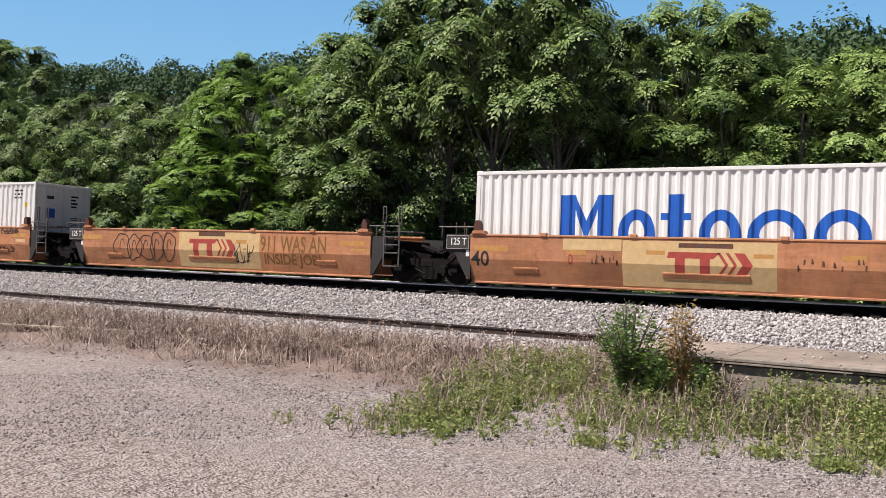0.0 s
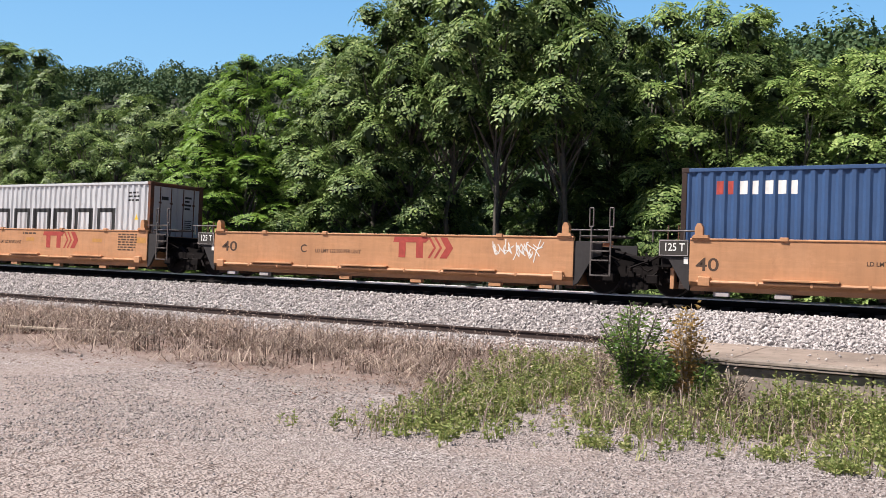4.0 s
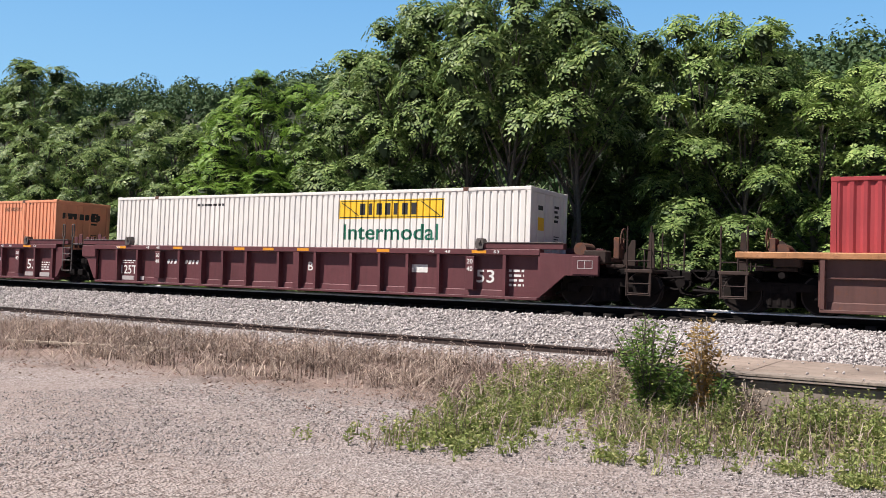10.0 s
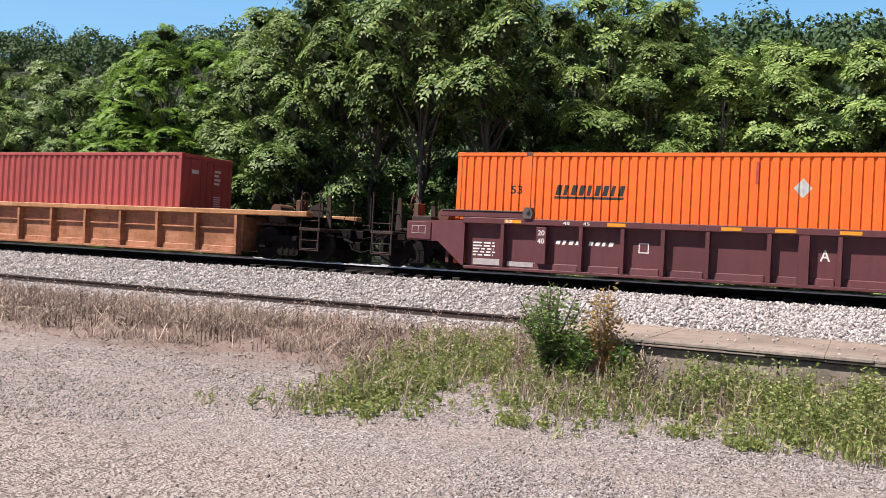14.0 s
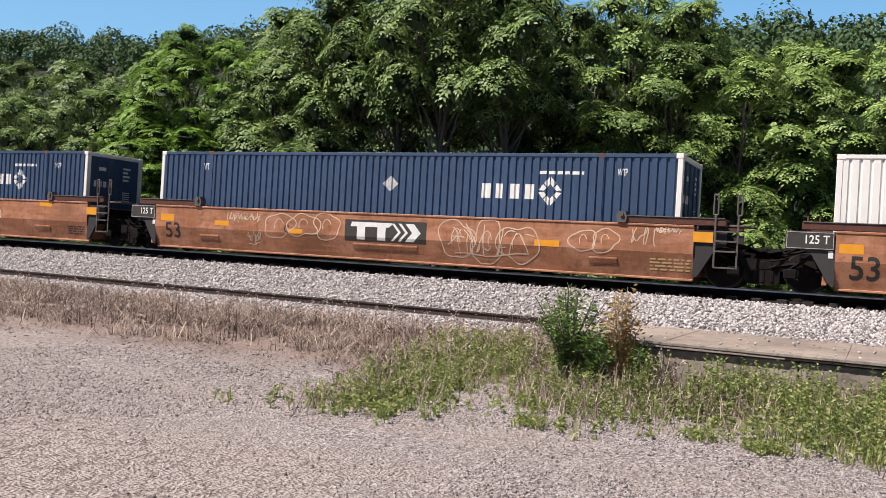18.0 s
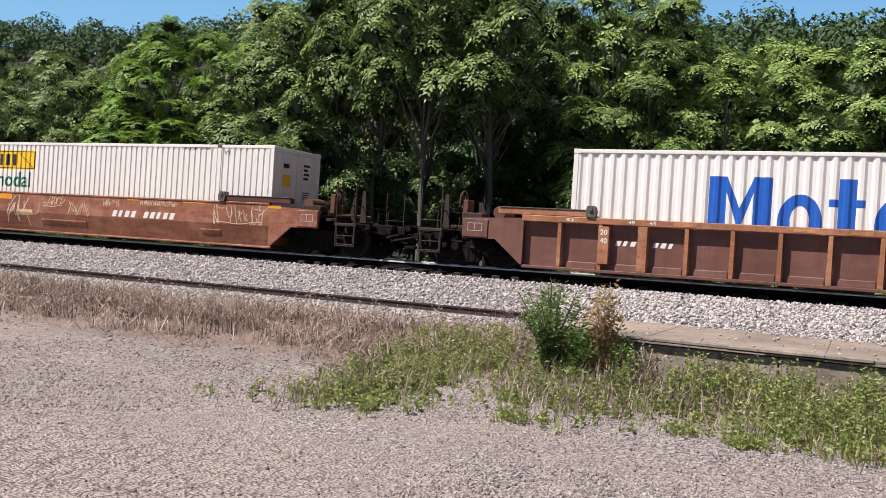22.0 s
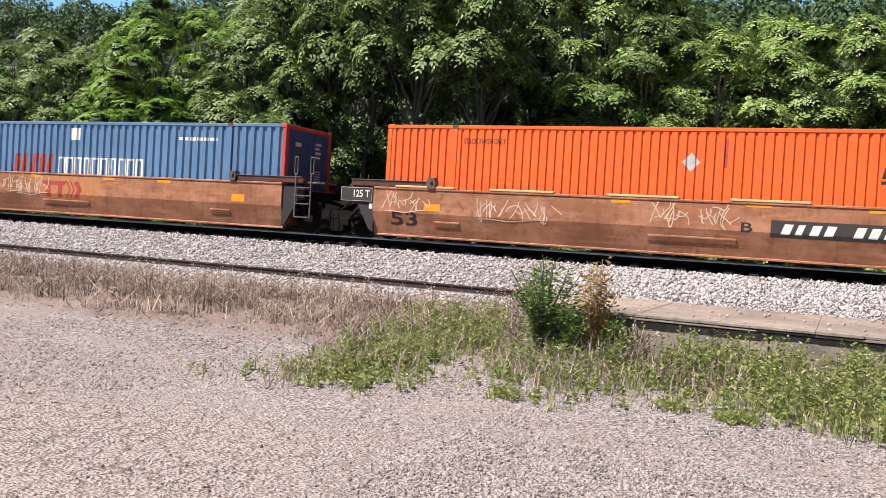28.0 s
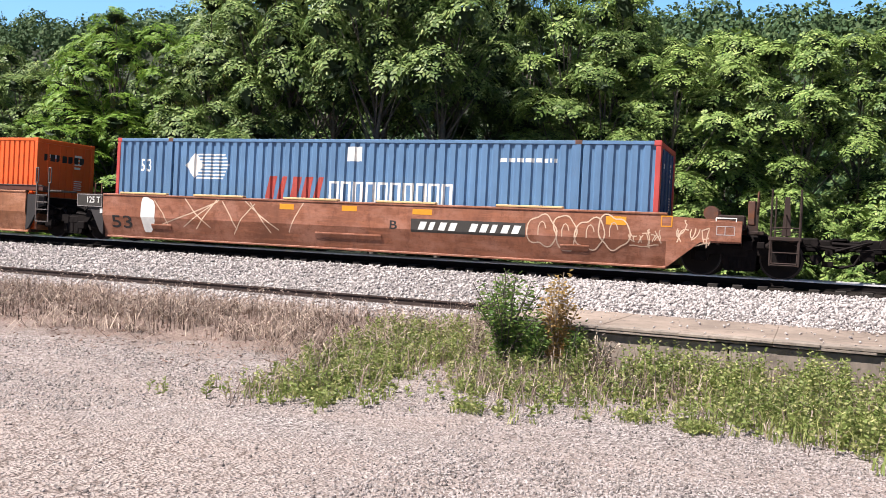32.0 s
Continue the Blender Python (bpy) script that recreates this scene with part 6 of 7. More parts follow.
        for i in range(cells):
            cx, cw = x0 + w * (i + 0.5) / cells, w / cells
            lean = 0.25 * cw
            for j in range(int(rng.integers(2, 5))):
                a = np.array((cx + cw * rng.uniform(-0.6, 0.5), z0 + h * rng.uniform(0.6, 1.0)))
                b = np.array((cx + cw * rng.uniform(-0.5, 0.6), z0 + h * rng.uniform(0.0, 0.4)))
                if j == 1:
                    a[1], b[1] = z0 + h * rng.uniform(0.3, 0.9), z0 + h * rng.uniform(0.3, 0.9)
                    b[0] = a[0] + cw * rng.uniform(0.4, 0.9)
                m = (a + b) / 2 + rng.normal(size=2) * np.array((0.22 * cw, 0.14 * h))
                pts = [(1 - t) ** 2 * a + 2 * t * (1 - t) * m + t * t * b for t in np.linspace(0, 1, 6)]
                if rng.random() < 0.45:
                    k = rng.choice((-1, 1)) * cw * 0.22
                    pts += [b + np.array((k * 0.6, 0.05 * h)), b + np.array((k, 0.2 * h)), b + np.array((k * 0.7, 0.32 * h))]
                f.ribbon([(float(p[0] + lean * (p[1] - z0) / h), float(min(z1, max(z0, p[1])))) for p in pts], thick)
        if rng.random() < 0.6:
            f.ribbon([(x0 + w * t, z0 + h * (0.06 + 0.1 * t + 0.05 * sin(9 * t))) for t in np.linspace(0.1, 0.95, 8)], thick)
    elif kind in ("bubble", "fill"):
        for i in range(n):
            cx = x0 + w * (i + 0.5) / n + rng.uniform(-0.05, 0.05) * w / n
            p, rx, rz = rng.uniform(0, 6, 3), w / n * rng.uniform(0.5, 0.66), h * rng.uniform(0.42, 0.5)
            cz = (z0 + z1) / 2 + h * rng.uniform(-0.04, 0.04)
            pts = []
            for j in range(33):
                a = 2 * pi * j / 32
                k = 1 + 0.13 * sin(2 * a + p[0]) + 0.09 * sin(3 * a + p[1]) + 0.06 * sin(5 * a + p[2])
                pts.append((cx + rx * k * cos(a), max(z0, min(z1, cz + rz * k * sin(a)))))
            if kind == "fill":
                f.polys += [[(cx, cz), a, b] for a, b in zip(pts, pts[1:])]
            else:
                f.ribbon(pts, 0.016)
                f.ribbon([(cx + rx * 0.3 * cos(t), cz + rz * 0.55 * sin(t)) for t in (0.3, 0.9, 1.5, 2.1, 2.8, 3.6)], 0.012)
    elif kind == "streaks":
        for i in range(5):
            a = (x0 + w * rng.random(), z1 - 0.1 * h * rng.random())
            b = (x0 + w * rng.random(), z0 + 0.2 * h * rng.random())
            m = ((a[0] + b[0]) / 2 + rng.uniform(-0.1, 0.1), (a[1] + b[1]) / 2)
            f.ribbon([a, m, b], 0.016)
    elif kind == "scratch":
        for i in range(12):
            a, c = x0 + w * rng.random(), z0 + h * rng.random() * 0.6
            f.quad((a, c), (a + rng.uniform(0.02, 0.06), c), (a + rng.uniform(0.01, 0.05), c + h * 0.35), (a + 0.005, c + h * 0.4))
    return f


def cut(poly, x, side):
    """The part of a convex polygon on one side of a line of constant x."""
    out = []
    for a, b in zip(poly, poly[1:] + poly[:1]):
        da, db = (a[0] - x) * side, (b[0] - x) * side
        if da >= 0:
            out.append(a)
        if da * db < 0:
            k = da / (da - db)
            out.append((x, a[1] + (b[1] - a[1]) * k))
    return out


def folded(polys, z):
    """Convex polygons cut along a line of constant z."""
    for q in polys:
        if min(v[1] for v in q) < z < max(v[1] for v in q):
            turned = [(b, a) for a, b in q]
            for side in (-1, 1):
                w = cut(turned, z, side)
                if len(w) > 2:
                    yield [(b, a) for a, b in w]
        else:
            yield q


def pressed(box, polys):
    """Polygons cut at the folds of a container's wall, with their depths in it."""
    h, pitch, depth, flat, inner = WALLS[box.name]
    count = max(1, int(round((2 * h - 0.2) / pitch)))
    p, slant = (2 * h - 0.2) / count, (1 - flat - inner) / 2
    folds = [(-h, 0.0)]
    for i in range(count):
        folds += [(-h + 0.1 + (i + f) * p, e) for f, e in ((0, 0.0), (flat, 0.0), (flat + slant, depth), (flat + slant + inner, depth))]
    folds += [(h - 0.1, 0.0), (h, 0.0)]
    for q in polys:
        lo, hi = min(v[0] for v in q), max(v[0] for v in q)
        for (xa, ea), (xb, eb) in zip(folds, folds[1:]):
            if xb <= lo or xa >= hi or xb - xa < 1e-6:
                continue
            w = cut(cut(q, xa, 1), xb, -1)
            if len(w) > 2:
                yield [(x, ea + (eb - ea) * (x - xa) / (xb - xa), z) for x, z in w]


def lay(key, name, flat, colour, lift, label=""):
    thing, style = THINGS[key]
    g = Geo()
    rise = 0.00003 if name == "graffiti" else 0.0
    for i, q in enumerate(folded(flat.polys, 0.74) if style == "bend" else flat.polys):
        area = sum(a[0] * b[1] - b[0] * a[1] for a, b in zip(q, q[1:] + q[:1]))
        q = q if area > 0 else q[::-1]
        if style != "box":
            g.add([(x, face_y(style, z) - lift - rise * i, z) for x, z in q], [tuple(range(len(q)))])
        else:
            for w in pressed(thing, [q]):
                g.add([(x, -1.205 + e - lift * 0.5, z) for x, e, z in w], [tuple(range(len(w)))])
    ob = part(name, g, M[colour], thing, label)
    return ob if name in ("painted_panel", "reflector", "sign_panel") else tagged(ob, kind="stuff")


NAMES = {"bar": "painted_panel", "text": "lettering", "number": "lettering", "blocks": "lettering", "slant": "lettering", "lines": "small_print", "scribble": "graffiti", "bubble": "graffiti", "fill": "graffiti",
         "streaks": "graffiti", "scratch": "rust_mark", "frame": "label_frame", "sign": "sign_panel", "arches": "lettering", "gates": "lettering", "mark": "painted_mark", "stack": "lettering"}


def decal(key, kind, x0, x1, z0, z1, colour, extra=1):
    n = LAID[key] = LAID.get(key, 0) + 1
    if colour == "letter_white" and kind in ("scribble", "bubble", "streaks") and key[0] == "u" and int(key[1:]) > 12:
        colour = "cream_spray"
    lift = LAYER.get(kind, 0.0035) + 0.00012 * n
    rng = np.random.default_rng(n * 131 + sum(ord(c) for c in key))
    name = "reflector" if colour in ("reflector", "faded_tape") and kind == "bar" else NAMES.get(kind, "painted_sign")
    if kind == "number":
        if colour != "none":
            lay(key, "painted_panel", shape("bar", x0, x1, z0, z1, 1, rng), colour, lift)
        lay(key, name, shape(kind, x0, x1, z0, z1, extra, rng), "letter_white", lift + 0.0015, "row of plain white number blocks")
    elif kind == "sign":
        lay(key, name, shape("bar", x0, x1, z0, z1, 1, rng), colour, lift, "yellow sign panel")
        w, h = x1 - x0, z1 - z0
        f = shape("frame", x0 + 0.03, x1 - 0.03, z0 + 0.03, z1 - 0.03, 1, rng)
        f.ribbon([(x0 + 0.03 * w, z1 - 0.15 * h), (x0 + 0.12 * w, z1 - 0.5 * h), (x0 + 0.2 * w, z0 + 0.15 * h)], 0.014)
        f.ribbon([(x1 - 0.2 * w, z1 - 0.15 * h), (x1 - 0.12 * w, z0 + 0.5 * h), (x1 - 0.03 * w, z0 + 0.12 * h)], 0.014)
        lay(key, "sign_border", f, "letter_black", lift + 0.002)
        lay(key, "lettering", shape("blocks", x0 + 0.2 * w, x1 - 0.23 * w, z0 + 0.2 * h, z1 - 0.2 * h, 7, rng), "letter_black", lift + 0.003)
    else:
        lay(key, name, shape(kind, x0, x1, z0, z1, extra, rng), colour, lift)
        if kind == "fill" and colour == "silver":
            rng = np.random.default_rng(n * 131 + sum(ord(c) for c in key))
            lay(key, name, shape("bubble", x0, x1, z0, z1, extra, rng), "letter_black", lift + 0.0015)


def door_marks():
    """Small print and signs on the doors of the containers."""
    for key, box in BOXES.items():
        h = max(abs(v.co.x) for o in box.children if o.name.startswith("corner_casting") for v in o.data.vertices) - 0.003
        x = h - 0.0265
        ink = M["letter_white"] if key[0] in "srtnpc" and key != "c11" else M["letter_black"]
        g = Geo()
        for i, (y, n) in enumerate(((0.36, 0.32), (0.36, 0.22), (0.36, 0.3), (0.36, 0.26))):
            z = 2.42 - 0.13 * i
            g.box(x, x + 0.003, y, y + n, z, z + 0.07)
        for i in range(5):
            g.box(x, x + 0.003, 0.36, 0.7 - 0.03 * (i % 2), 1.62 - 0.07 * i, 1.65 - 0.07 * i)
        g.box(x, x + 0.003, -0.7, -0.4, 2.3, 2.42)
        tagged(part("small_print", g, ink, box, "rows of small print on the doors"), kind="stuff")
        if key[0] == "c":
            for i in range(7):
                y = -0.92 + 0.25 * i
                part("lettering", Geo().box(x, x + 0.004, y, y + 0.19, 2.2, 2.42), M["letter_black"], box, "plain dark block on the doors")
        if key[0] == "n":
            for i in range(4):
                y = -0.9 + 0.2 * i
                part("lettering", Geo().box(x, x + 0.004, y, y + 0.14, 1.75, 1.95), M["letter_white"], box, "plain white block on the doors")
        if key[0] == "j":
            part("sign_panel", Geo().box(x, x + 0.004, -0.72, -0.32, 1.75, 2.1), M["letter_yellow"], box, "yellow sign on the door")
        if key == "w17":
            g = Geo()
            for q in glyphs("45"):
                g.add([(x + 0.004, -0.75 + 0.45 * u, 1.55 + 0.6 * v) for u, v in q], [tuple(range(len(q)))])
            tagged(part("lettering", g, M["letter_black"], box, "black length number on the door"), kind="stuff")
        elif key[0] == "w":
            part("lettering", Geo().box(x, x + 0.004, -0.72, -0.34, 1.6, 1.95), M["letter_blue"], box, "blue block on the door")


def extras():
    """Capacity plates at the shared trucks, pads on the chords, amber tape on the ribbed cars."""
    rng = np.random.default_rng(4)
    for i, (style, a, b, left, right, *_r) in enumerate(UNITS):
        car, h = CARS[i], (b - a) / 2
        if left[1] is None and style != "ribbed":
            w = plate_reach(style, car)
            f = shape("text", -h - w + 0.16 + 0.25 * (w > 0.9), -h - 0.12, 1.1, 1.29, "125 T", rng)
            g = Geo()
            for q in f.polys:
                g.add([(x, -1.503, z) for x, z in q], [tuple(range(len(q)))])
            tagged(part("lettering", g, M["letter_white"], car, "white stencilled capacity"), kind="stuff")
            g = Geo()
            for p, q, u, v in ((w - 0.02, 0.04, 1.34, 1.352), (w - 0.02, 0.04, 0.99, 1.002), (w - 0.02, w - 0.032, 1.002, 1.34), (0.052, 0.04, 1.002, 1.34)):
                g.box(-h - p, -h - q, -1.506, -1.501, u, v)
            part("plate_rim", g, M["pale_grey"], car, "pale rim of the capacity plate")
            part("label", Geo().box(-h - 0.14, -h - 0.04, -1.47, -1.462, 0.8, 0.96), M["letter_white"], car, "pale square label")
        if style == "ribbed":
            for f in (0.08, 0.24, 0.4, 0.47, 0.55, 0.72, 0.9):
                x = -h + 2 * h * f
                part("reflector", Geo().box(x - 0.22, x + 0.22, -1.526, -1.52, 1.28, 1.36), M["reflector" if i != 16 else "beam"], car)
            for x, n in ((-h + 1.2, "53"), (-h + 2.7, "48"), (-h + 3.2, "45"), (h - 1.2, "53"), (h - 2.7, "48"), (h - 3.2, "45")):
                f = shape("text", x - 0.085, x + 0.085, 1.285, 1.36, n, rng)
                g = Geo()
                for q in f.polys:
                    g.add([(u, -1.5275, v) for u, v in q], [tuple(range(len(q)))])
                tagged(part("lettering", g, M["letter_white"], car, "small white length mark on the chord"), kind="stuff")
            for x in (-h + 2.05, h - 2.05) if i == 16 else (rib_centre(2 * h) - 6.03, rib_centre(2 * h) + 6.03):
                g = Geo()
                for n, v0 in (("20", 1.0), ("40", 0.8)):
                    for q in shape("text", x - 0.09, x + 0.09, v0, v0 + 0.13, n, rng).polys:
                        g.add([(u, -1.527, v) for u, v in q], [tuple(range(len(q)))])
                tagged(part("lettering", g, M["letter_white"], car, "white length stencils"), kind="stuff")
                part("stencil_strip", Geo().box(x - 0.13, x + 0.13, -1.525, -1.34, 0.3, 1.2, 0.008), M["maroon"] if i != 16 else M["brown"], car, "narrow plate for the stencils")
        if i in (20, 23):
            for f in (0.09, 0.25, 0.43, 0.6, 0.8):
                x = -h + 2 * h * f
                part("pad", Geo().box(x - 0.85, x + 0.85, -1.53, -1.38, 1.402, 1.46, 0.012), M["pale_panel"], car, "pale worn guide pad on the top chord")
        if i < 8:
            for f in (0.02, 0.98):
                x = -h + 2 * h * f
                part("corner_guide", Geo().prism([(x - 0.2, 1.41), (x + 0.2, 1.41), (x + 0.17, 1.49), (x - 0.15, 1.49)], -1.56, -1.36), UNIT_PAINT[i], car, "low container corner guide")
            for f in (0.17, 0.36, 0.64, 0.83):
                x = -h + 2 * h * f
                part("guide_clip", Geo().box(x - 0.09, x + 0.09, -1.545, -1.44, 1.36, 1.452, 0.01), UNIT_PAINT[i], car, "small clip on the top chord")


decal("w1", "arches", -3.66, 3.56, 1.13, 2.24, "letter_blue")
decal("u1", "text", -6.13, -5.61, 0.56, 0.96, "letter_black", "40")
decal("u1", "bar", -1.99, 1.58, 0.20, 1.30, "pale_panel")
decal("u1", "bar", -3.54, -2.02, 1.04, 1.33, "pale_panel")
decal("u1", "mark", -0.90, 1.03, 0.49, 1.05, "letter_red")
decal("u1", "bar", -1.40, -0.95, 0.97, 1.07, "faded_tape")
decal("u1", "bar", 1.07, 1.51, 0.94, 1.04, "faded_tape")
decal("u1", "bar", -6.06, -5.06, 0.96, 1.10, "faded_tape")
decal("u1", "bar", -3.43, -2.92, 0.91, 1.03, "faded_tape")
decal("u1", "bar", 2.92, 3.39, 0.93, 1.06, "faded_tape")
decal("u1", "text", -3.38, -3.26, 0.68, 0.93, "letter_red", "D")
decal("u1", "bar", -0.63, 0.62, 1.15, 1.26, "rusty")
decal("u1", "scratch", -2.80, -2.00, 0.66, 0.97, "rusty")
decal("u1", "scratch", 1.88, 3.46, 0.68, 1.00, "rusty")
decal("u2", "bar", -1.44, 1.98, 0.20, 1.33, "pale_panel")
decal("u2", "mark", -0.99, 0.97, 0.54, 1.10, "letter_red")
decal("u2", "bar", 1.01, 1.45, 0.98, 1.09, "faded_tape")
decal("u2", "text", 2.02, 4.51, 0.75, 1.24, "graffiti_brown", "911 WAS AN")
decal("u2", "text", 2.16, 4.31, 0.29, 0.70, "graffiti_brown", "INSIDE JOB!")
decal("u2", "bubble", -4.35, -1.62, 0.33, 1.27, "letter_black", 5)
decal("u2", "scribble", 0.89, 1.58, 0.35, 0.98, "letter_black")
decal("u2", "bar", 4.98, 5.87, 1.00, 1.14, "faded_tape")
decal("u2", "bar", 5.39, 6.07, 0.84, 0.92, "faded_tape")
decal("u2", "bar", -6.09, -5.08, 1.00, 1.16, "faded_tape")
decal("u2", "bar", -0.57, 0.55, 1.19, 1.33, "rusty")
decal("u3", "bubble", -4.62, -0.87, 0.24, 1.32, "letter_black", 4)
decal("u3", "bubble", 1.23, 4.43, 0.28, 1.31, "letter_black", 5)
decal("u3", "number", -4.81, -2.84, 0.71, 0.98, "dark_panel", 9)
decal("u3", "scribble", -5.49, -4.62, 0.46, 0.70, "letter_white")
decal("u3", "scribble", -0.14, 1.10, 0.61, 1.09, "letter_black")
decal("u3", "scribble", 4.27, 5.34, 0.41, 0.72, "letter_black")
decal("u3", "scribble", 4.50, 5.59, 1.12, 1.33, "letter_black")
decal("u3", "text", 1.15, 2.09, 0.94, 1.26, "graffiti_brown", "911")
decal("u3", "bar", -1.33, -0.92, 0.96, 1.10, "faded_tape")
decal("u3", "bar", 5.20, 6.04, 1.00, 1.16, "faded_tape")
decal("u3", "bar", -5.95, -5.20, 1.02, 1.15, "faded_tape")
decal("u3", "bar", 5.46, 6.02, 0.83, 0.94, "pale_panel")
decal("u3", "text", -2.09, -1.96, 0.74, 0.97, "letter_black", "B")
decal("u4", "text", -6.00, -5.47, 0.65, 0.96, "letter_brown", "40")
decal("u4", "text", -0.71, -0.45, 0.80, 1.04, "letter_brown", "B")
decal("u4", "number", 0.17, 3.33, 0.73, 1.07, "dark_panel", 10)
decal("u4", "text", -2.38, -0.98, 0.85, 0.96, "letter_brown", "LD LMT 122,900 PER UNIT")
decal("u4", "scribble", 4.12, 5.11, 0.75, 1.24, "letter_white")
decal("u4", "lines", 5.92, 6.62, 0.74, 1.20, "letter_brown", 5)
decal("u4", "frame", 6.70, 7.14, 1.03, 1.26, "letter_white")
decal("u4", "frame", 3.94, 4.16, 0.78, 0.99, "letter_brown")
decal("u5", "text", -5.74, -5.11, 0.80, 1.11, "letter_brown", "40")
decal("u5", "text", -2.58, -2.36, 0.82, 1.06, "letter_brown", "C")
decal("u5", "text", -2.03, -0.39, 0.81, 0.94, "letter_brown", "LD LMT 122,900 PER UNIT")
decal("u5", "mark", 0.70, 2.59, 0.76, 1.33, "letter_red")
decal("u5", "scribble", 3.60, 5.23, 0.69, 1.33, "letter_white")
decal("u5", "scribble", 3.78, 4.96, 0.74, 1.28, "letter_white")
decal("u6", "text", -6.02, -5.49, 0.60, 0.94, "letter_brown", "40")
decal("u6", "text", -2.60, -2.33, 0.79, 1.05, "letter_brown", "D")
decal("u6", "text", -1.99, -0.56, 0.83, 0.97, "letter_brown", "LD LMT 122,900 PER UNIT")
decal("u6", "mark", 0.68, 2.59, 0.73, 1.32, "letter_red")
decal("u6", "bar", -3.25, -2.76, 0.97, 1.10, "faded_tape")
decal("u6", "bar", -0.28, 0.18, 0.96, 1.09, "faded_tape")
decal("u6", "bar", 3.36, 3.87, 0.97, 1.09, "faded_tape")
decal("u6", "bar", 5.59, 6.04, 0.97, 1.16, "faded_tape")
decal("u6", "bar", -6.03, -5.64, 1.05, 1.20, "faded_tape")
decal("u6", "lines", 4.68, 5.62, 0.69, 1.30, "letter_brown", 7)
decal("u6", "lines", -0.49, 0.38, 1.18, 1.30, "letter_brown", 1)
decal("u7", "text", -5.67, -5.05, 0.78, 1.10, "letter_brown", "40")
decal("u7", "mark", -2.66, -0.75, 0.76, 1.31, "letter_red")
decal("u7", "text", 2.31, 2.54, 0.82, 1.09, "letter_brown", "E")
decal("u7", "text", 0.47, 1.95, 0.86, 1.00, "letter_brown", "LD LMT 122,900 PER UNIT")
decal("u7", "scribble", 3.25, 4.39, 0.85, 1.31, "letter_white")
decal("u7", "scribble", 3.30, 4.27, 0.85, 1.26, "letter_white")
decal("u7", "lines", 4.81, 5.73, 0.77, 1.21, "letter_brown", 5)
decal("u7", "bar", 5.78, 6.14, 1.19, 1.33, "faded_tape")
decal("u8", "text", -5.95, -5.37, 0.64, 0.98, "letter_brown", "40")
decal("u8", "number", -3.29, -0.16, 0.75, 1.08, "dark_panel", 10)
decal("u8", "text", 0.48, 0.74, 0.80, 1.07, "letter_brown", "A")
decal("u8", "text", 0.95, 2.39, 0.80, 0.98, "letter_brown", "LD LMT 122,900 PER UNIT")
decal("u8", "scribble", 3.21, 4.72, 0.52, 1.31, "letter_black")
decal("u8", "scribble", 3.31, 4.53, 0.73, 1.26, "letter_black")
decal("u8", "scribble", -5.25, -4.30, 0.91, 1.31, "letter_white")
decal("u8", "scribble", -3.96, -2.70, 1.03, 1.33, "letter_white")
decal("u8", "lines", 4.82, 5.69, 0.71, 1.30, "letter_brown", 7)
decal("u8", "bar", 5.78, 6.13, 1.00, 1.19, "faded_tape")
decal("u9", "scribble", 0.75, 1.45, 0.51, 0.75, "letter_white")
decal("u9", "scribble", -2.51, -1.98, 0.32, 0.61, "letter_white")
decal("u10", "text", -7.43, -6.64, 0.41, 0.71, "letter_white", "125T")
decal("u10", "text", 0.94, 1.12, 0.70, 0.96, "letter_white", "B")
decal("u10", "number", -5.28, -3.61, 0.75, 0.98, "none", 9)
decal("u10", "text", 6.74, 7.29, 0.50, 0.85, "letter_white", "53")
decal("u10", "bar", 4.65, 5.19, 0.73, 0.95, "letter_white")
decal("u10", "bar", -7.31, -6.73, 0.20, 0.34, "pale_grey")
decal("u10", "bar", -6.42, -6.2, 0.21, 0.34, "pale_grey")
decal("u10", "lines", -7.37, -6.68, 0.76, 0.90, "letter_white", 2)
decal("u10", "lines", 7.59, 8.21, 0.40, 0.90, "letter_white", 4)
decal("u11", "text", -7.87, -7.08, 0.34, 0.68, "letter_white", "125T")
decal("u11", "text", 6.50, 7.01, 0.47, 0.83, "letter_white", "53")
decal("u11", "text", 0.39, 0.61, 0.72, 0.95, "letter_white", "C")
decal("u11", "number", -5.70, -4.04, 0.76, 0.96, "none", 9)
decal("u11", "bar", -7.81, -7.13, 0.20, 0.29, "pale_grey")
decal("u11", "bar", -6.95, -6.33, 0.20, 0.28, "pale_grey")
decal("u11", "bar", 6.45, 7.08, 0.21, 0.36, "pale_grey")
decal("u11", "bar", 7.34, 7.91, 0.20, 0.35, "pale_grey")
decal("u11", "bar", 4.42, 4.88, 0.75, 0.89, "pale_grey")
decal("u11", "lines", 7.37, 7.88, 0.42, 0.77, "letter_white", 4)
decal("u12", "text", 6.35, 6.85, 0.51, 0.84, "letter_white", "53")
decal("u12", "bar", 6.21, 7.06, 0.20, 0.36, "pale_grey")
decal("u12", "bar", 7.17, 7.75, 0.20, 0.35, "pale_grey")
decal("u12", "bar", 5.4, 5.9, 0.20, 0.37, "pale_grey")
decal("u12", "text", 0.22, 0.43, 0.69, 0.94, "letter_white", "A")
decal("u12", "number", -5.92, -4.28, 0.77, 0.94, "none", 9)
decal("u12", "bar", -7.98, -7.19, 0.20, 0.36, "pale_grey")
decal("u12", "bar", -7.05, -6.36, 0.20, 0.32, "pale_grey")
decal("u12", "bar", 4.24, 4.72, 0.73, 0.90, "pale_grey")
decal("u12", "lines", -8.01, -7.35, 0.41, 0.80, "letter_white", 5)
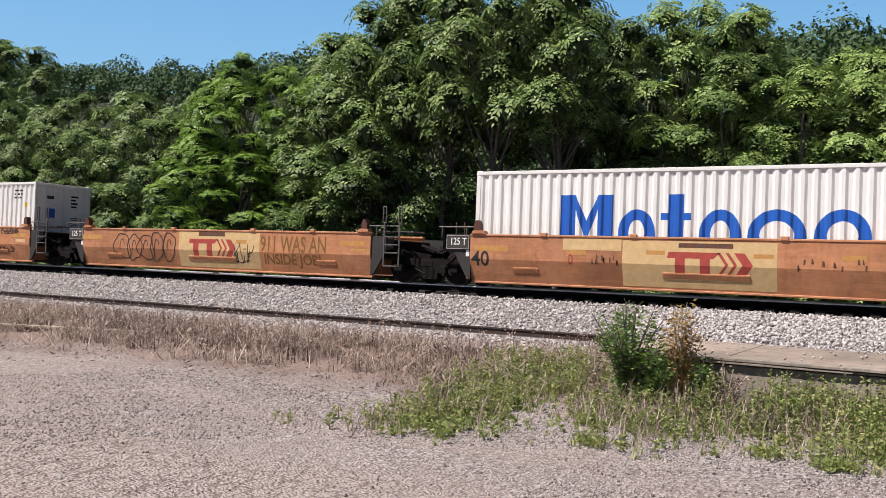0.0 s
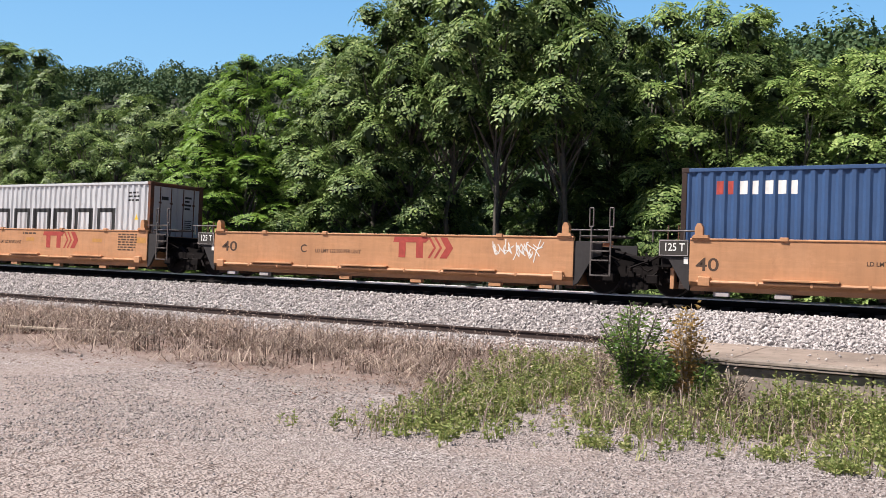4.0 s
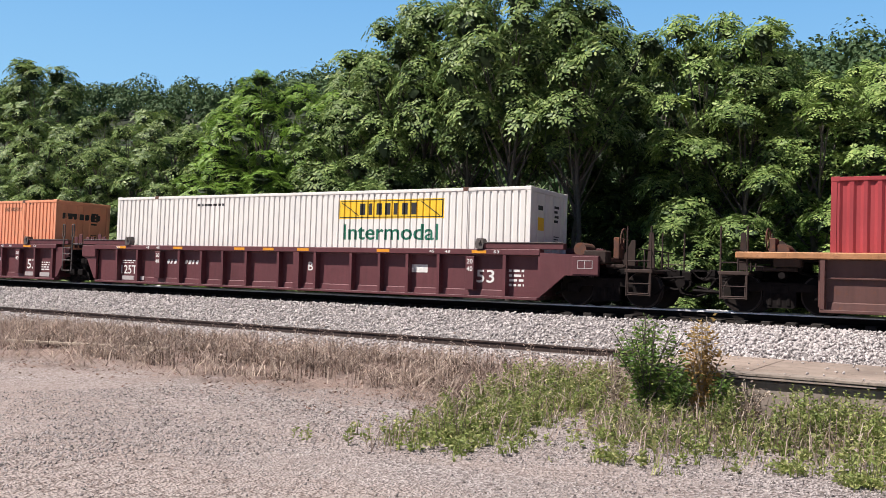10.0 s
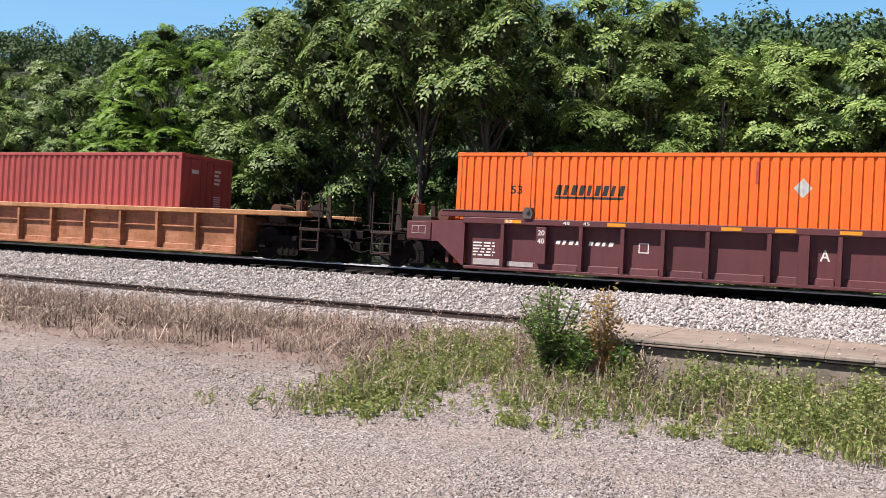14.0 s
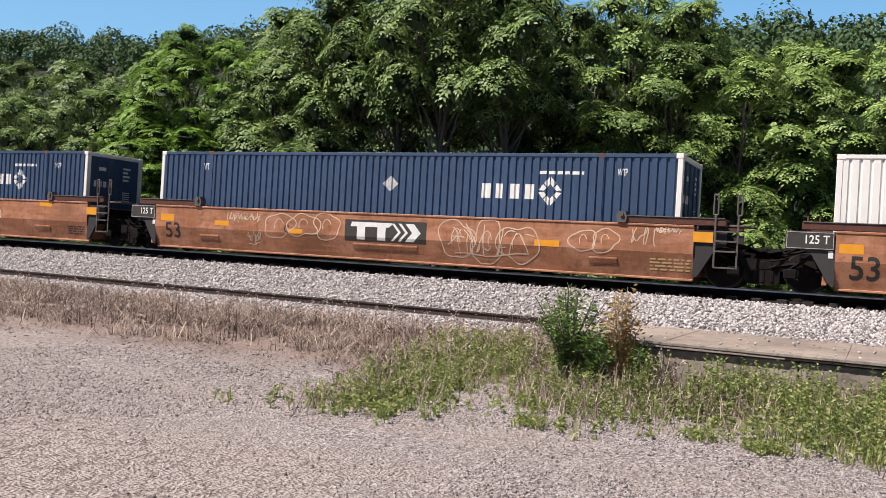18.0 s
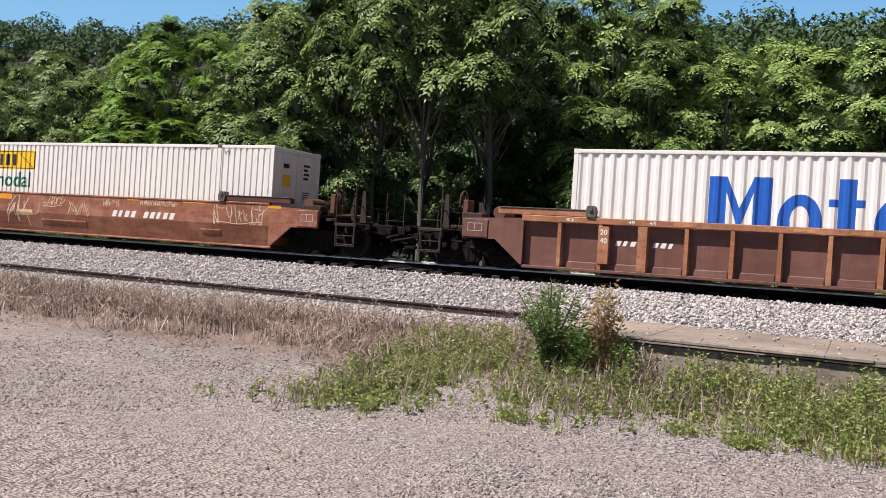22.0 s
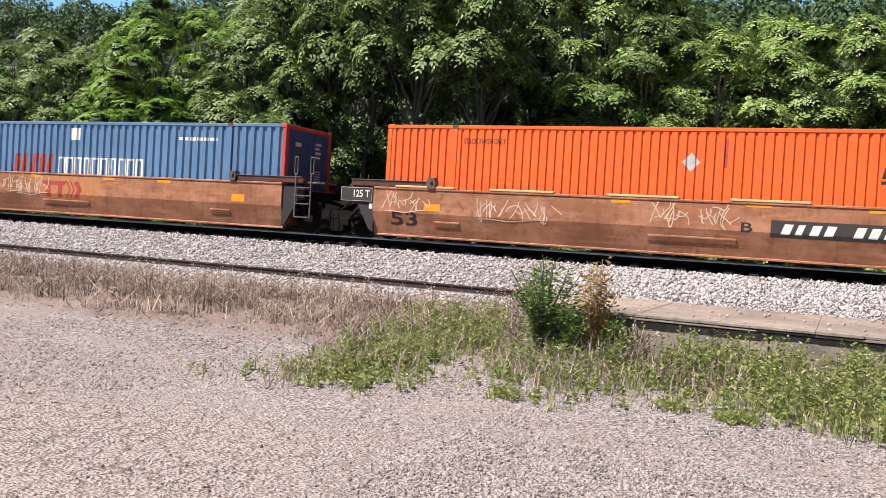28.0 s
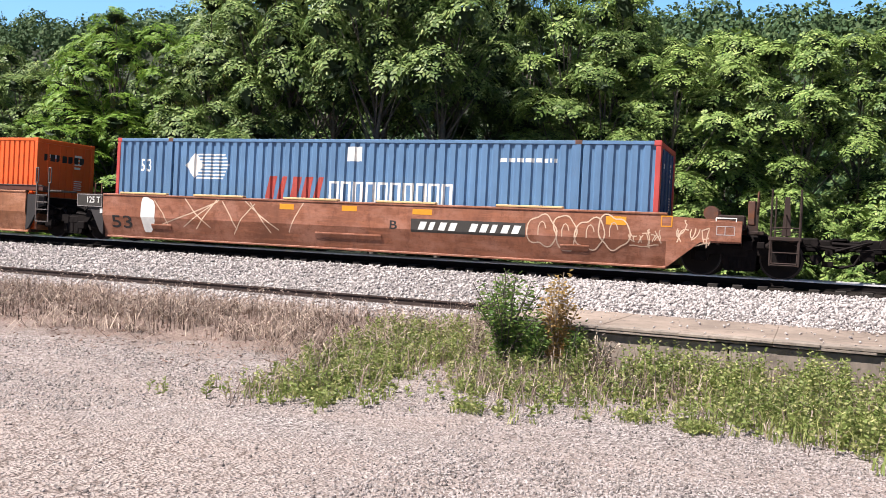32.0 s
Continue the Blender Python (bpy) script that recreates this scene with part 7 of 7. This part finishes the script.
decal("u12", "lines", 7.20, 7.91, 0.51, 0.82, "letter_white", 4)
decal("u12", "frame", -3.75, -3.51, 0.68, 0.92, "letter_white")
decal("u13", "number", -4.95, -3.00, 0.31, 0.54, "none", 10)
decal("u14", "fill", -6.45, -3.63, 0.20, 1.33, "silver", 5)
decal("u14", "bubble", -0.08, 2.73, 0.46, 1.33, "letter_black", 5)
decal("u14", "scribble", -0.01, 2.67, 0.52, 1.31, "letter_black")
decal("u14", "number", 1.64, 4.56, 0.64, 0.98, "dark_panel", 10)
decal("u14", "scribble", -2.57, -1.27, 1.03, 1.33, "letter_white")
decal("u14", "scribble", -1.19, -0.25, 1.00, 1.33, "letter_white")
decal("u14", "text", -8.08, -7.49, 0.36, 0.88, "letter_black", "53")
decal("u14", "bar", 4.74, 5.25, 0.75, 0.92, "reflector")
decal("u14", "bar", -8.30, -7.82, 0.92, 1.13, "reflector")
decal("u14", "bar", -2.16, -1.62, 0.75, 0.93, "reflector")
decal("u14", "scribble", 3.47, 4.07, 1.07, 1.33, "letter_white")
decal("u14", "disc", -3.65, -3.28, 0.91, 1.33, "letter_green")
decal("u15", "bar", -1.26, 1.28, 0.61, 1.20, "dark_panel")
decal("u15", "mark", -1.08, 1.07, 0.66, 1.14, "letter_white")
decal("u15", "text", -7.79, -7.20, 0.41, 0.88, "letter_black", "53")
decal("u15", "bubble", -3.87, -1.46, 0.59, 1.33, "letter_white", 3)
decal("u15", "bubble", 1.72, 4.31, 0.21, 1.33, "letter_white", 3)
decal("u15", "scribble", 1.88, 4.23, 0.35, 1.23, "letter_white")
decal("u15", "bubble", 5.26, 6.38, 0.63, 1.25, "letter_white", 2)
decal("u15", "scribble", 6.72, 7.32, 0.82, 1.33, "letter_white")
decal("u15", "scribble", 7.31, 7.90, 1.18, 1.33, "letter_white")
decal("u15", "scribble", -4.66, -4.19, 0.31, 0.80, "letter_white")
decal("u15", "scribble", -5.44, -4.19, 0.97, 1.27, "letter_white")
decal("u15", "bar", 8.18, 8.63, 1.02, 1.26, "reflector")
decal("u15", "bar", -7.98, -7.45, 0.92, 1.13, "reflector")
decal("u15", "bar", -3.16, -2.67, 0.71, 0.86, "reflector")
decal("u15", "bar", 4.31, 4.97, 0.74, 0.90, "reflector")
decal("u15", "bar", -5.85, -5.32, 0.85, 1.00, "reflector")
decal("u15", "text", -3.32, -3.13, 0.74, 0.96, "letter_black", "C")
decal("u15", "lines", 7.20, 8.17, 0.3, 0.62, "pale_panel", 4)
decal("u16", "fill", -6.35, -2.04, 0.21, 1.33, "silver", 6)
decal("u16", "fill", -9.3, -6.75, 0.25, 1.28, "cream_spray", 4)
decal("u16", "bubble", -9.25, -6.85, 0.20, 1.26, "pink", 4)
decal("u16", "scribble", -9.54, -8.92, 0.64, 1.24, "letter_white")
decal("u16", "text", -1.96, -1.76, 0.72, 0.96, "letter_black", "B")
decal("u16", "scribble", 1.60, 2.81, 0.26, 1.33, "letter_white")
decal("u16", "scribble", 2.64, 3.79, 0.39, 1.33, "letter_white")
decal("u16", "scribble", -1.44, 1.34, 1.01, 1.33, "letter_black")
decal("u16", "scribble", -0.23, 1.67, 0.45, 0.87, "letter_black")
decal("u16", "scribble", -2.47, -1.58, 1.11, 1.33, "letter_white")
decal("u16", "bar", 8.02, 8.46, 0.99, 1.23, "reflector")
decal("u16", "bar", 5.82, 6.42, 1.19, 1.33, "reflector")
decal("u16", "lines", 7.14, 7.95, 0.31, 0.61, "letter_black", 4)
decal("u17", "number", -5.94, -4.37, 0.72, 0.92, "none", 8)
decal("u18", "number", 1.93, 4.75, 0.70, 1.03, "none", 10)
decal("u18", "scribble", -7.79, -5.87, 0.43, 1.04, "letter_white")
decal("u18", "scribble", -5.29, -3.43, 0.60, 1.33, "letter_white")
decal("u18", "scribble", -2.70, -1.49, 0.26, 1.33, "letter_white")
decal("u18", "scribble", -1.01, -0.03, 0.94, 1.33, "letter_white")
decal("u18", "scribble", 0.15, 1.08, 0.71, 1.19, "letter_white")
decal("u18", "scribble", 1.68, 2.42, 1.07, 1.33, "letter_white")
decal("u18", "scribble", 3.21, 4.65, 1.15, 1.33, "letter_white")
decal("u18", "scribble", 6.05, 7.93, 0.71, 1.33, "letter_white")
decal("u18", "bar", -7.94, -7.42, 1.20, 1.33, "reflector")
decal("u18", "bar", -3.00, -2.38, 1.15, 1.33, "reflector")
decal("u18", "bar", 2.70, 3.20, 1.29, 1.33, "reflector")
decal("u18", "bar", 4.92, 5.77, 1.29, 1.33, "reflector")
decal("u18", "bar", 8.04, 8.50, 1.25, 1.33, "reflector")
decal("u18", "bar", -2.00, -1.40, 0.65, 0.83, "pale_panel")
decal("u19", "bar", -1.26, 1.36, 0.55, 1.23, "pale_orange")
decal("u19", "mark", -0.91, 1.23, 0.58, 1.16, "letter_red")
decal("u19", "scribble", 1.82, 3.93, 0.57, 1.33, "letter_white")
decal("u19", "bubble", 2.00, 4.02, 0.57, 1.33, "letter_white", 3)
decal("u19", "scribble", 3.93, 5.74, 0.76, 1.33, "letter_white")
decal("u19", "bubble", 6.22, 7.74, 0.75, 1.33, "letter_white", 3)
decal("u19", "scribble", -7.52, -6.32, 0.66, 1.21, "letter_white")
decal("u19", "scribble", -5.97, -4.93, 0.73, 1.33, "letter_white")
decal("u19", "scribble", -4.49, -3.39, 1.00, 1.33, "letter_white")
decal("u19", "bar", -7.80, -7.07, 1.21, 1.33, "reflector")
decal("u19", "bar", -3.07, -2.54, 1.29, 1.33, "reflector")
decal("u19", "bar", 5.04, 5.91, 1.28, 1.33, "reflector")
decal("u19", "bar", 7.35, 7.92, 1.20, 1.33, "reflector")
decal("u19", "text", -6.25, -5.51, 0.20, 0.33, "letter_black", "53")
decal("u20", "number", -5.45, -3.00, 0.71, 1.05, "none", 10)
decal("u20", "scribble", -2.16, -0.81, 0.89, 1.33, "letter_black")
decal("u20", "fill", -0.15, 1.80, 0.72, 1.33, "blue_spray", 3)
decal("u20", "scribble", 1.98, 5.35, 0.73, 1.33, "letter_black")
decal("u20", "fill", 5.54, 6.71, 0.20, 1.14, "blue_spray", 2)
decal("u20", "bubble", -7.95, -6.46, 0.25, 1.33, "letter_white", 2)
decal("u20", "bubble", -5.24, -2.44, 0.38, 1.33, "letter_white", 4)
decal("u20", "scribble", -2.14, -0.79, 0.61, 1.13, "letter_black")
decal("u20", "bar", -3.72, -3.33, 1.19, 1.31, "reflector")
decal("u20", "bar", 5.49, 6.01, 1.22, 1.33, "reflector")
decal("u20", "bar", 6.67, 7.10, 1.23, 1.33, "reflector")
decal("u20", "scribble", 6.62, 7.33, 0.79, 1.22, "letter_white")
decal("u21", "number", 1.71, 4.92, 0.64, 1.02, "dark_panel", 10)
decal("u21", "text", 1.08, 1.33, 0.73, 0.94, "letter_black", "B")
decal("u21", "scribble", -5.52, -3.42, 0.62, 1.22, "letter_white")
decal("u21", "scribble", -1.02, 0.87, 0.72, 1.33, "letter_white")
decal("u21", "scribble", -8.11, -6.75, 0.71, 1.29, "letter_white")
decal("u21", "scribble", 6.32, 8.31, 1.21, 1.33, "letter_white")
decal("u21", "scribble", 4.91, 6.50, 0.23, 0.71, "letter_white")
decal("u21", "scribble", 6.38, 7.57, 0.31, 0.63, "letter_white")
decal("u21", "text", -7.81, -7.03, 0.41, 0.76, "letter_black", "53")
decal("u21", "bar", -6.84, -6.37, 0.81, 1.00, "reflector")
decal("u21", "bar", -1.91, -1.44, 1.25, 1.33, "reflector")
decal("u21", "bar", 1.17, 1.71, 1.28, 1.33, "reflector")
decal("u21", "bar", 3.66, 4.04, 1.26, 1.33, "reflector")
decal("u21", "bar", 6.38, 6.88, 0.82, 1.02, "reflector")
decal("u22", "bar", -1.08, 1.49, 0.58, 1.31, "faded_orange")
decal("u22", "mark", -0.99, 0.71, 0.62, 1.15, "letter_red")
decal("u22", "text", -7.63, -6.93, 0.51, 0.95, "letter_black", "53")
decal("u22", "scribble", -3.47, -2.00, 0.65, 1.33, "letter_white")
decal("u22", "scribble", -2.33, -0.68, 0.62, 1.32, "letter_white")
decal("u22", "scribble", -5.48, -3.56, 0.76, 1.07, "letter_white")
decal("u22", "bar", -4.03, -3.49, 1.24, 1.33, "reflector")
decal("u22", "bar", -1.52, -1.10, 1.25, 1.33, "reflector")
decal("u22", "bar", 1.59, 2.09, 1.25, 1.33, "reflector")
decal("u22", "bar", 3.79, 4.30, 1.24, 1.33, "reflector")
decal("u22", "bar", 6.57, 7.03, 0.80, 1.01, "reflector")
decal("u22", "bar", -6.64, -6.20, 0.80, 1.02, "reflector")
decal("u23", "text", -7.90, -7.13, 0.42, 0.90, "letter_black", "53")
decal("u23", "number", -5.00, -1.82, 0.65, 1.05, "dark_panel", 10)
decal("u23", "frame", -1.74, -0.40, 0.35, 1.13, "beam")
decal("u23", "scribble", -1.70, -0.40, 0.40, 1.10, "beam")
decal("u23", "scribble", -0.33, 2.08, 0.66, 1.33, "letter_white")
decal("u23", "bubble", 4.15, 5.77, 0.76, 1.33, "letter_white", 3)
decal("u23", "scribble", 6.41, 8.05, 0.44, 1.24, "letter_white")
decal("u23", "scribble", 6.55, 7.97, 0.65, 1.31, "letter_white")
decal("u23", "bar", -5.48, -5.03, 1.22, 1.33, "reflector")
decal("u23", "bar", -2.31, -1.64, 1.22, 1.33, "reflector")
decal("u23", "bar", 1.06, 1.48, 1.25, 1.33, "reflector")
decal("u23", "bar", 3.63, 4.08, 1.25, 1.33, "reflector")
decal("u23", "bar", 6.01, 6.55, 0.93, 1.09, "reflector")
decal("u23", "bar", 8.05, 8.45, 0.78, 0.99, "reflector")
decal("u24", "number", 1.84, 4.91, 0.68, 1.02, "dark_panel", 10)
decal("u24", "text", 1.24, 1.45, 0.73, 0.95, "letter_black", "B")
decal("u24", "bubble", 5.06, 7.37, 0.40, 1.33, "letter_white", 4)
decal("u24", "scribble", 7.38, 8.16, 0.56, 0.99, "letter_white")
decal("u24", "scribble", 8.50, 9.31, 0.62, 1.23, "letter_white")
decal("u24", "streaks", -6.60, -4.06, 0.38, 1.33, "letter_white")
decal("u24", "streaks", -4.25, -1.30, 0.37, 1.33, "letter_white")
decal("u24", "fill", -6.85, -6.35, 0.30, 1.33, "letter_white", 1)
decal("u24", "bar", -2.12, -1.67, 1.13, 1.28, "reflector")
decal("u24", "bar", 6.88, 7.36, 1.07, 1.27, "reflector")
decal("u24", "bar", 1.87, 2.42, 1.13, 1.27, "reflector")
decal("u24", "bar", -0.19, 0.26, 1.15, 1.29, "reflector")
decal("u24", "text", -7.97, -7.21, 0.39, 0.76, "letter_black", "53")
decal("u24", "frame", 8.16, 8.42, 1.07, 1.33, "reflector")
decal("u24", "frame", 9.37, 9.83, 1.00, 1.33, "letter_white")
decal("w3", "arches", -3.66, 3.56, 1.13, 2.24, "letter_blue")
decal("w3", "lines", 4.80, 5.34, 2.24, 2.64, "letter_black", 3)
decal("w3", "bar", 5.49, 5.60, 1.96, 2.12, "letter_yellow")
decal("s4", "blocks", -5.33, -4.80, 2.26, 2.57, "letter_red", 2)
decal("s4", "blocks", -4.80, -3.39, 2.26, 2.57, "letter_white", 5)
decal("s4", "bar", 5.42, 5.48, 1.29, 2.64, "letter_white")
decal("s4", "bar", 5.71, 5.78, 2.10, 2.69, "letter_white")
decal("s4", "tri", 5.69, 5.86, 1.23, 1.42, "letter_yellow")
decal("m6", "bar", -4.71, -3.22, 1.17, 2.34, "cyan")
decal("m6", "star", -4.48, -3.30, 1.14, 2.04, "letter_white")
decal("m6", "gates", -2.56, 4.48, 1.15, 1.98, "letter_black", 6)
decal("m6", "lines", 4.98, 5.58, 2.19, 2.58, "letter_black", 3)
decal("m6", "tri", 5.29, 5.52, 1.58, 1.81, "letter_yellow")
decal("s8", "blocks", -5.37, -3.93, 2.20, 2.55, "letter_yellow", 5)
decal("s8", "blocks", -5.30, -4.98, 1.91, 2.04, "letter_white", 2)
decal("s8", "blocks", -4.98, -4.57, 1.90, 2.07, "pink", 2)
decal("s8", "blocks", -4.57, -4.01, 1.91, 2.04, "letter_white", 4)
decal("r9", "slant", -4.87, -4.40, 1.91, 2.39, "letter_white", 1)
decal("r9", "slant", -4.84, -4.37, 1.24, 1.74, "letter_white", 1)
decal("r9", "tri", 5.40, 5.62, 2.09, 2.33, "beam")
decal("r9", "bar", 5.76, 5.83, 1.22, 2.77, "letter_white")
decal("r9", "bar", 6.02, 6.11, 2.11, 2.53, "letter_white")
decal("r9", "bar", 6.03, 6.13, 1.89, 2.04, "beam")
decal("r9", "bar", 6.04, 6.16, 1.39, 1.57, "letter_white")
decal("j10", "sign", 1.75, 5.40, 2.06, 2.62, "letter_yellow")
decal("j10", "text", 1.95, 5.24, 1.44, 1.90, "letter_green", "Intermodal")
decal("j10", "diamond", -0.14, 0.35, 1.90, 2.35, "letter_white")
decal("j10", "lines", -4.16, -2.90, 2.49, 2.64, "letter_black", 1)
decal("j14", "sign", 1.69, 5.40, 1.83, 2.43, "letter_yellow")
decal("j14", "text", 1.90, 5.22, 1.20, 1.73, "letter_green", "Intermodal")
decal("j14", "diamond", -0.20, 0.24, 1.80, 2.27, "letter_white")
decal("j14", "text", 4.83, 5.86, 2.54, 2.63, "letter_black", "STACK 3 HIGH ONLY")
decal("j14", "text", 6.40, 6.56, 2.50, 2.61, "letter_black", "WTP")
decal("j18", "sign", -5.29, -1.62, 1.97, 2.61, "letter_yellow")
decal("j18", "text", -5.04, -1.80, 1.37, 1.89, "letter_green", "Intermodal")
decal("j18", "diamond", -0.23, 0.20, 1.83, 2.30, "letter_white")
decal("j18", "text", 4.64, 5.74, 2.73, 2.82, "letter_black", "STACK LIMIT 3 HIGH")
decal("j18", "text", 6.24, 6.48, 2.58, 2.71, "letter_black", "WTP")
decal("c11", "slant", -5.54, -3.78, 1.82, 2.13, "letter_black", 9)
decal("c11", "bar", -5.53, -3.77, 1.75, 1.78, "letter_black")
decal("c11", "text", -6.74, -6.38, 1.86, 2.09, "letter_black", "53")
decal("c11", "diamond", -0.08, 0.37, 1.84, 2.34, "silver")
decal("c11", "text", 4.91, 5.97, 2.48, 2.63, "letter_black", "STACK 3 HIGH ONLY")
decal("c11", "bar", -0.84, -0.75, 1.89, 2.69, "letter_red")
decal("c11", "text", 6.40, 6.70, 2.71, 2.83, "letter_black", "WTP")
decal("c12", "slant", -5.42, -3.65, 1.83, 2.08, "letter_black", 9)
decal("c12", "bar", -5.41, -3.67, 1.74, 1.80, "letter_black")
decal("c12", "text", -6.57, -6.26, 1.84, 2.05, "letter_black", "53")
decal("c12", "diamond", 0.14, 0.53, 1.87, 2.32, "silver")
decal("c12", "text", 5.06, 6.14, 2.47, 2.61, "letter_black", "STACK 3 HIGH ONLY")
decal("c12", "bar", -0.67, -0.59, 2.17, 2.68, "letter_red")
decal("c12", "text", 6.60, 6.86, 2.70, 2.82, "letter_black", "WTP")
decal("c20", "slant", 3.37, 5.12, 2.26, 2.52, "letter_black", 9)
decal("c20", "bar", 3.37, 5.10, 2.12, 2.22, "letter_black")
decal("c20", "text", 6.36, 6.66, 2.39, 2.53, "letter_black", "WTP")
decal("c20", "diamond", -6.77, -6.38, 1.56, 2.02, "letter_black")
decal("c20", "bar", -5.15, -5.02, 1.51, 2.58, "letter_red")
decal("c20", "bar", -4.71, -4.58, 1.59, 2.55, "letter_red")
decal("c21", "slant", 3.92, 5.70, 1.82, 2.06, "letter_black", 9)
decal("c21", "bar", 3.94, 5.69, 1.70, 1.77, "letter_black")
decal("c21", "text", 6.63, 6.93, 1.81, 2.05, "letter_black", "53")
decal("c21", "diamond", -0.27, 0.15, 1.86, 2.30, "silver")
decal("c21", "text", 4.67, 5.80, 2.42, 2.55, "letter_black", "STACK 3 HIGH ONLY")
decal("c21", "text", -5.83, -4.68, 2.41, 2.55, "letter_black", "STACK 3 HIGH ONLY")
decal("c21", "bar", 0.67, 0.75, 1.97, 2.63, "letter_red")
decal("t13", "stack", -5.04, -4.69, 0.97, 2.54, "letter_white", 6)
decal("w17", "arches", -3.58, 3.58, 1.13, 2.30, "letter_blue")
decal("w17", "text", 6.20, 6.54, 1.74, 2.19, "letter_black", "45")
decal("w17", "lines", 4.84, 5.26, 2.20, 2.61, "letter_black", 3)
decal("n15", "blocks", 2.87, 4.46, 1.72, 2.10, "letter_white", 4)
decal("n15", "ring", 4.46, 5.14, 1.53, 2.32, "letter_white")
decal("n15", "diamond", -0.05, 0.45, 1.82, 2.25, "silver")
decal("n15", "lines", 4.50, 5.69, 2.32, 2.48, "letter_white", 1)
decal("n15", "text", -6.38, -6.10, 2.33, 2.54, "letter_white", "WTP")
decal("n15", "text", 6.51, 6.76, 2.34, 2.52, "letter_white", "WTP")
decal("n16", "blocks", 2.94, 4.48, 1.72, 2.08, "letter_white", 4)
decal("n16", "ring", 4.48, 5.21, 1.52, 2.28, "letter_white")
decal("n16", "diamond", -0.02, 0.47, 1.81, 2.27, "silver")
decal("n16", "lines", 4.58, 5.75, 2.31, 2.49, "letter_white", 1)
decal("n16", "text", 6.55, 6.84, 2.30, 2.49, "letter_white", "WTP")
decal("n19", "blocks", -4.97, -3.34, 1.74, 2.09, "letter_white", 4)
decal("n19", "ring", -3.39, -2.72, 1.55, 2.31, "letter_white")
decal("n19", "diamond", -0.22, 0.27, 1.80, 2.28, "silver")
decal("n19", "lines", -5.29, -4.11, 2.35, 2.52, "letter_white", 1)
decal("n19", "text", 6.34, 6.65, 2.37, 2.55, "letter_white", "WTP")
decal("n23", "blocks", -4.95, -3.41, 1.70, 2.08, "letter_white", 4)
decal("n23", "ring", -3.46, -2.71, 1.52, 2.33, "letter_white")
decal("n23", "lines", -5.28, -4.07, 2.33, 2.53, "letter_white", 1)
decal("n23", "text", 6.32, 6.63, 2.33, 2.50, "letter_white", "WTP")
decal("p22", "text", -7.20, -6.82, 1.94, 2.29, "letter_white", "53")
decal("p22", "rows", -5.38, -3.96, 1.69, 2.48, "letter_white", 8)
decal("p22", "diamond", -5.56, -4.86, 1.79, 2.43, "letter_white")
decal("p22", "slant", -2.89, -0.98, 1.22, 1.83, "letter_red", 5)
decal("p22", "gates", -0.81, 2.87, 1.16, 1.75, "letter_white", 10)
decal("p22", "bar", -0.28, 0.16, 2.30, 2.69, "letter_white")
decal("p22", "lines", 4.18, 5.65, 2.31, 2.50, "letter_white", 1)
decal("p24", "text", -7.20, -6.78, 1.90, 2.28, "letter_white", "53")
decal("p24", "rows", -5.17, -4.03, 1.73, 2.50, "letter_white", 8)
decal("p24", "diamond", -5.55, -4.89, 1.75, 2.47, "letter_white")
decal("p24", "slant", -2.84, -0.92, 1.22, 1.85, "letter_red", 5)
decal("p24", "gates", -0.78, 2.90, 1.20, 1.75, "letter_white", 10)
decal("p24", "bar", -0.25, 0.21, 2.30, 2.69, "letter_white")
decal("p24", "lines", 4.10, 5.63, 2.29, 2.49, "letter_white", 1)
extras()
door_marks()


# ---- what moves ----
def motions():
    for ob, x, y, z in MOVING:
        walk(ob, [(t, pose(x + SPEED * t, y, z)) for t in (0.0, 16.0, END)])
    step = SPEED / FPS / 0.455
    for ob, x, dx in WHEELS:
        a, b = (-34 - x) / SPEED, (6 - x) / SPEED       # while it rolls past
        first, last = max(0, int(a * FPS)), min(int(END * FPS), int(b * FPS))
        rows = [(0.0, pose(dx, 0, 0.455))] if first > 0 or last < 0 else []
        for i in range(first, last + 1):
            rows.append((i / FPS, pose(dx, 0, 0.455, 0, math.degrees(step * (i - first)) % 360, 0)))
        if rows[-1][0] < END:
            rows.append((END, rows[-1][1]))
        walk(ob, rows)


motions()
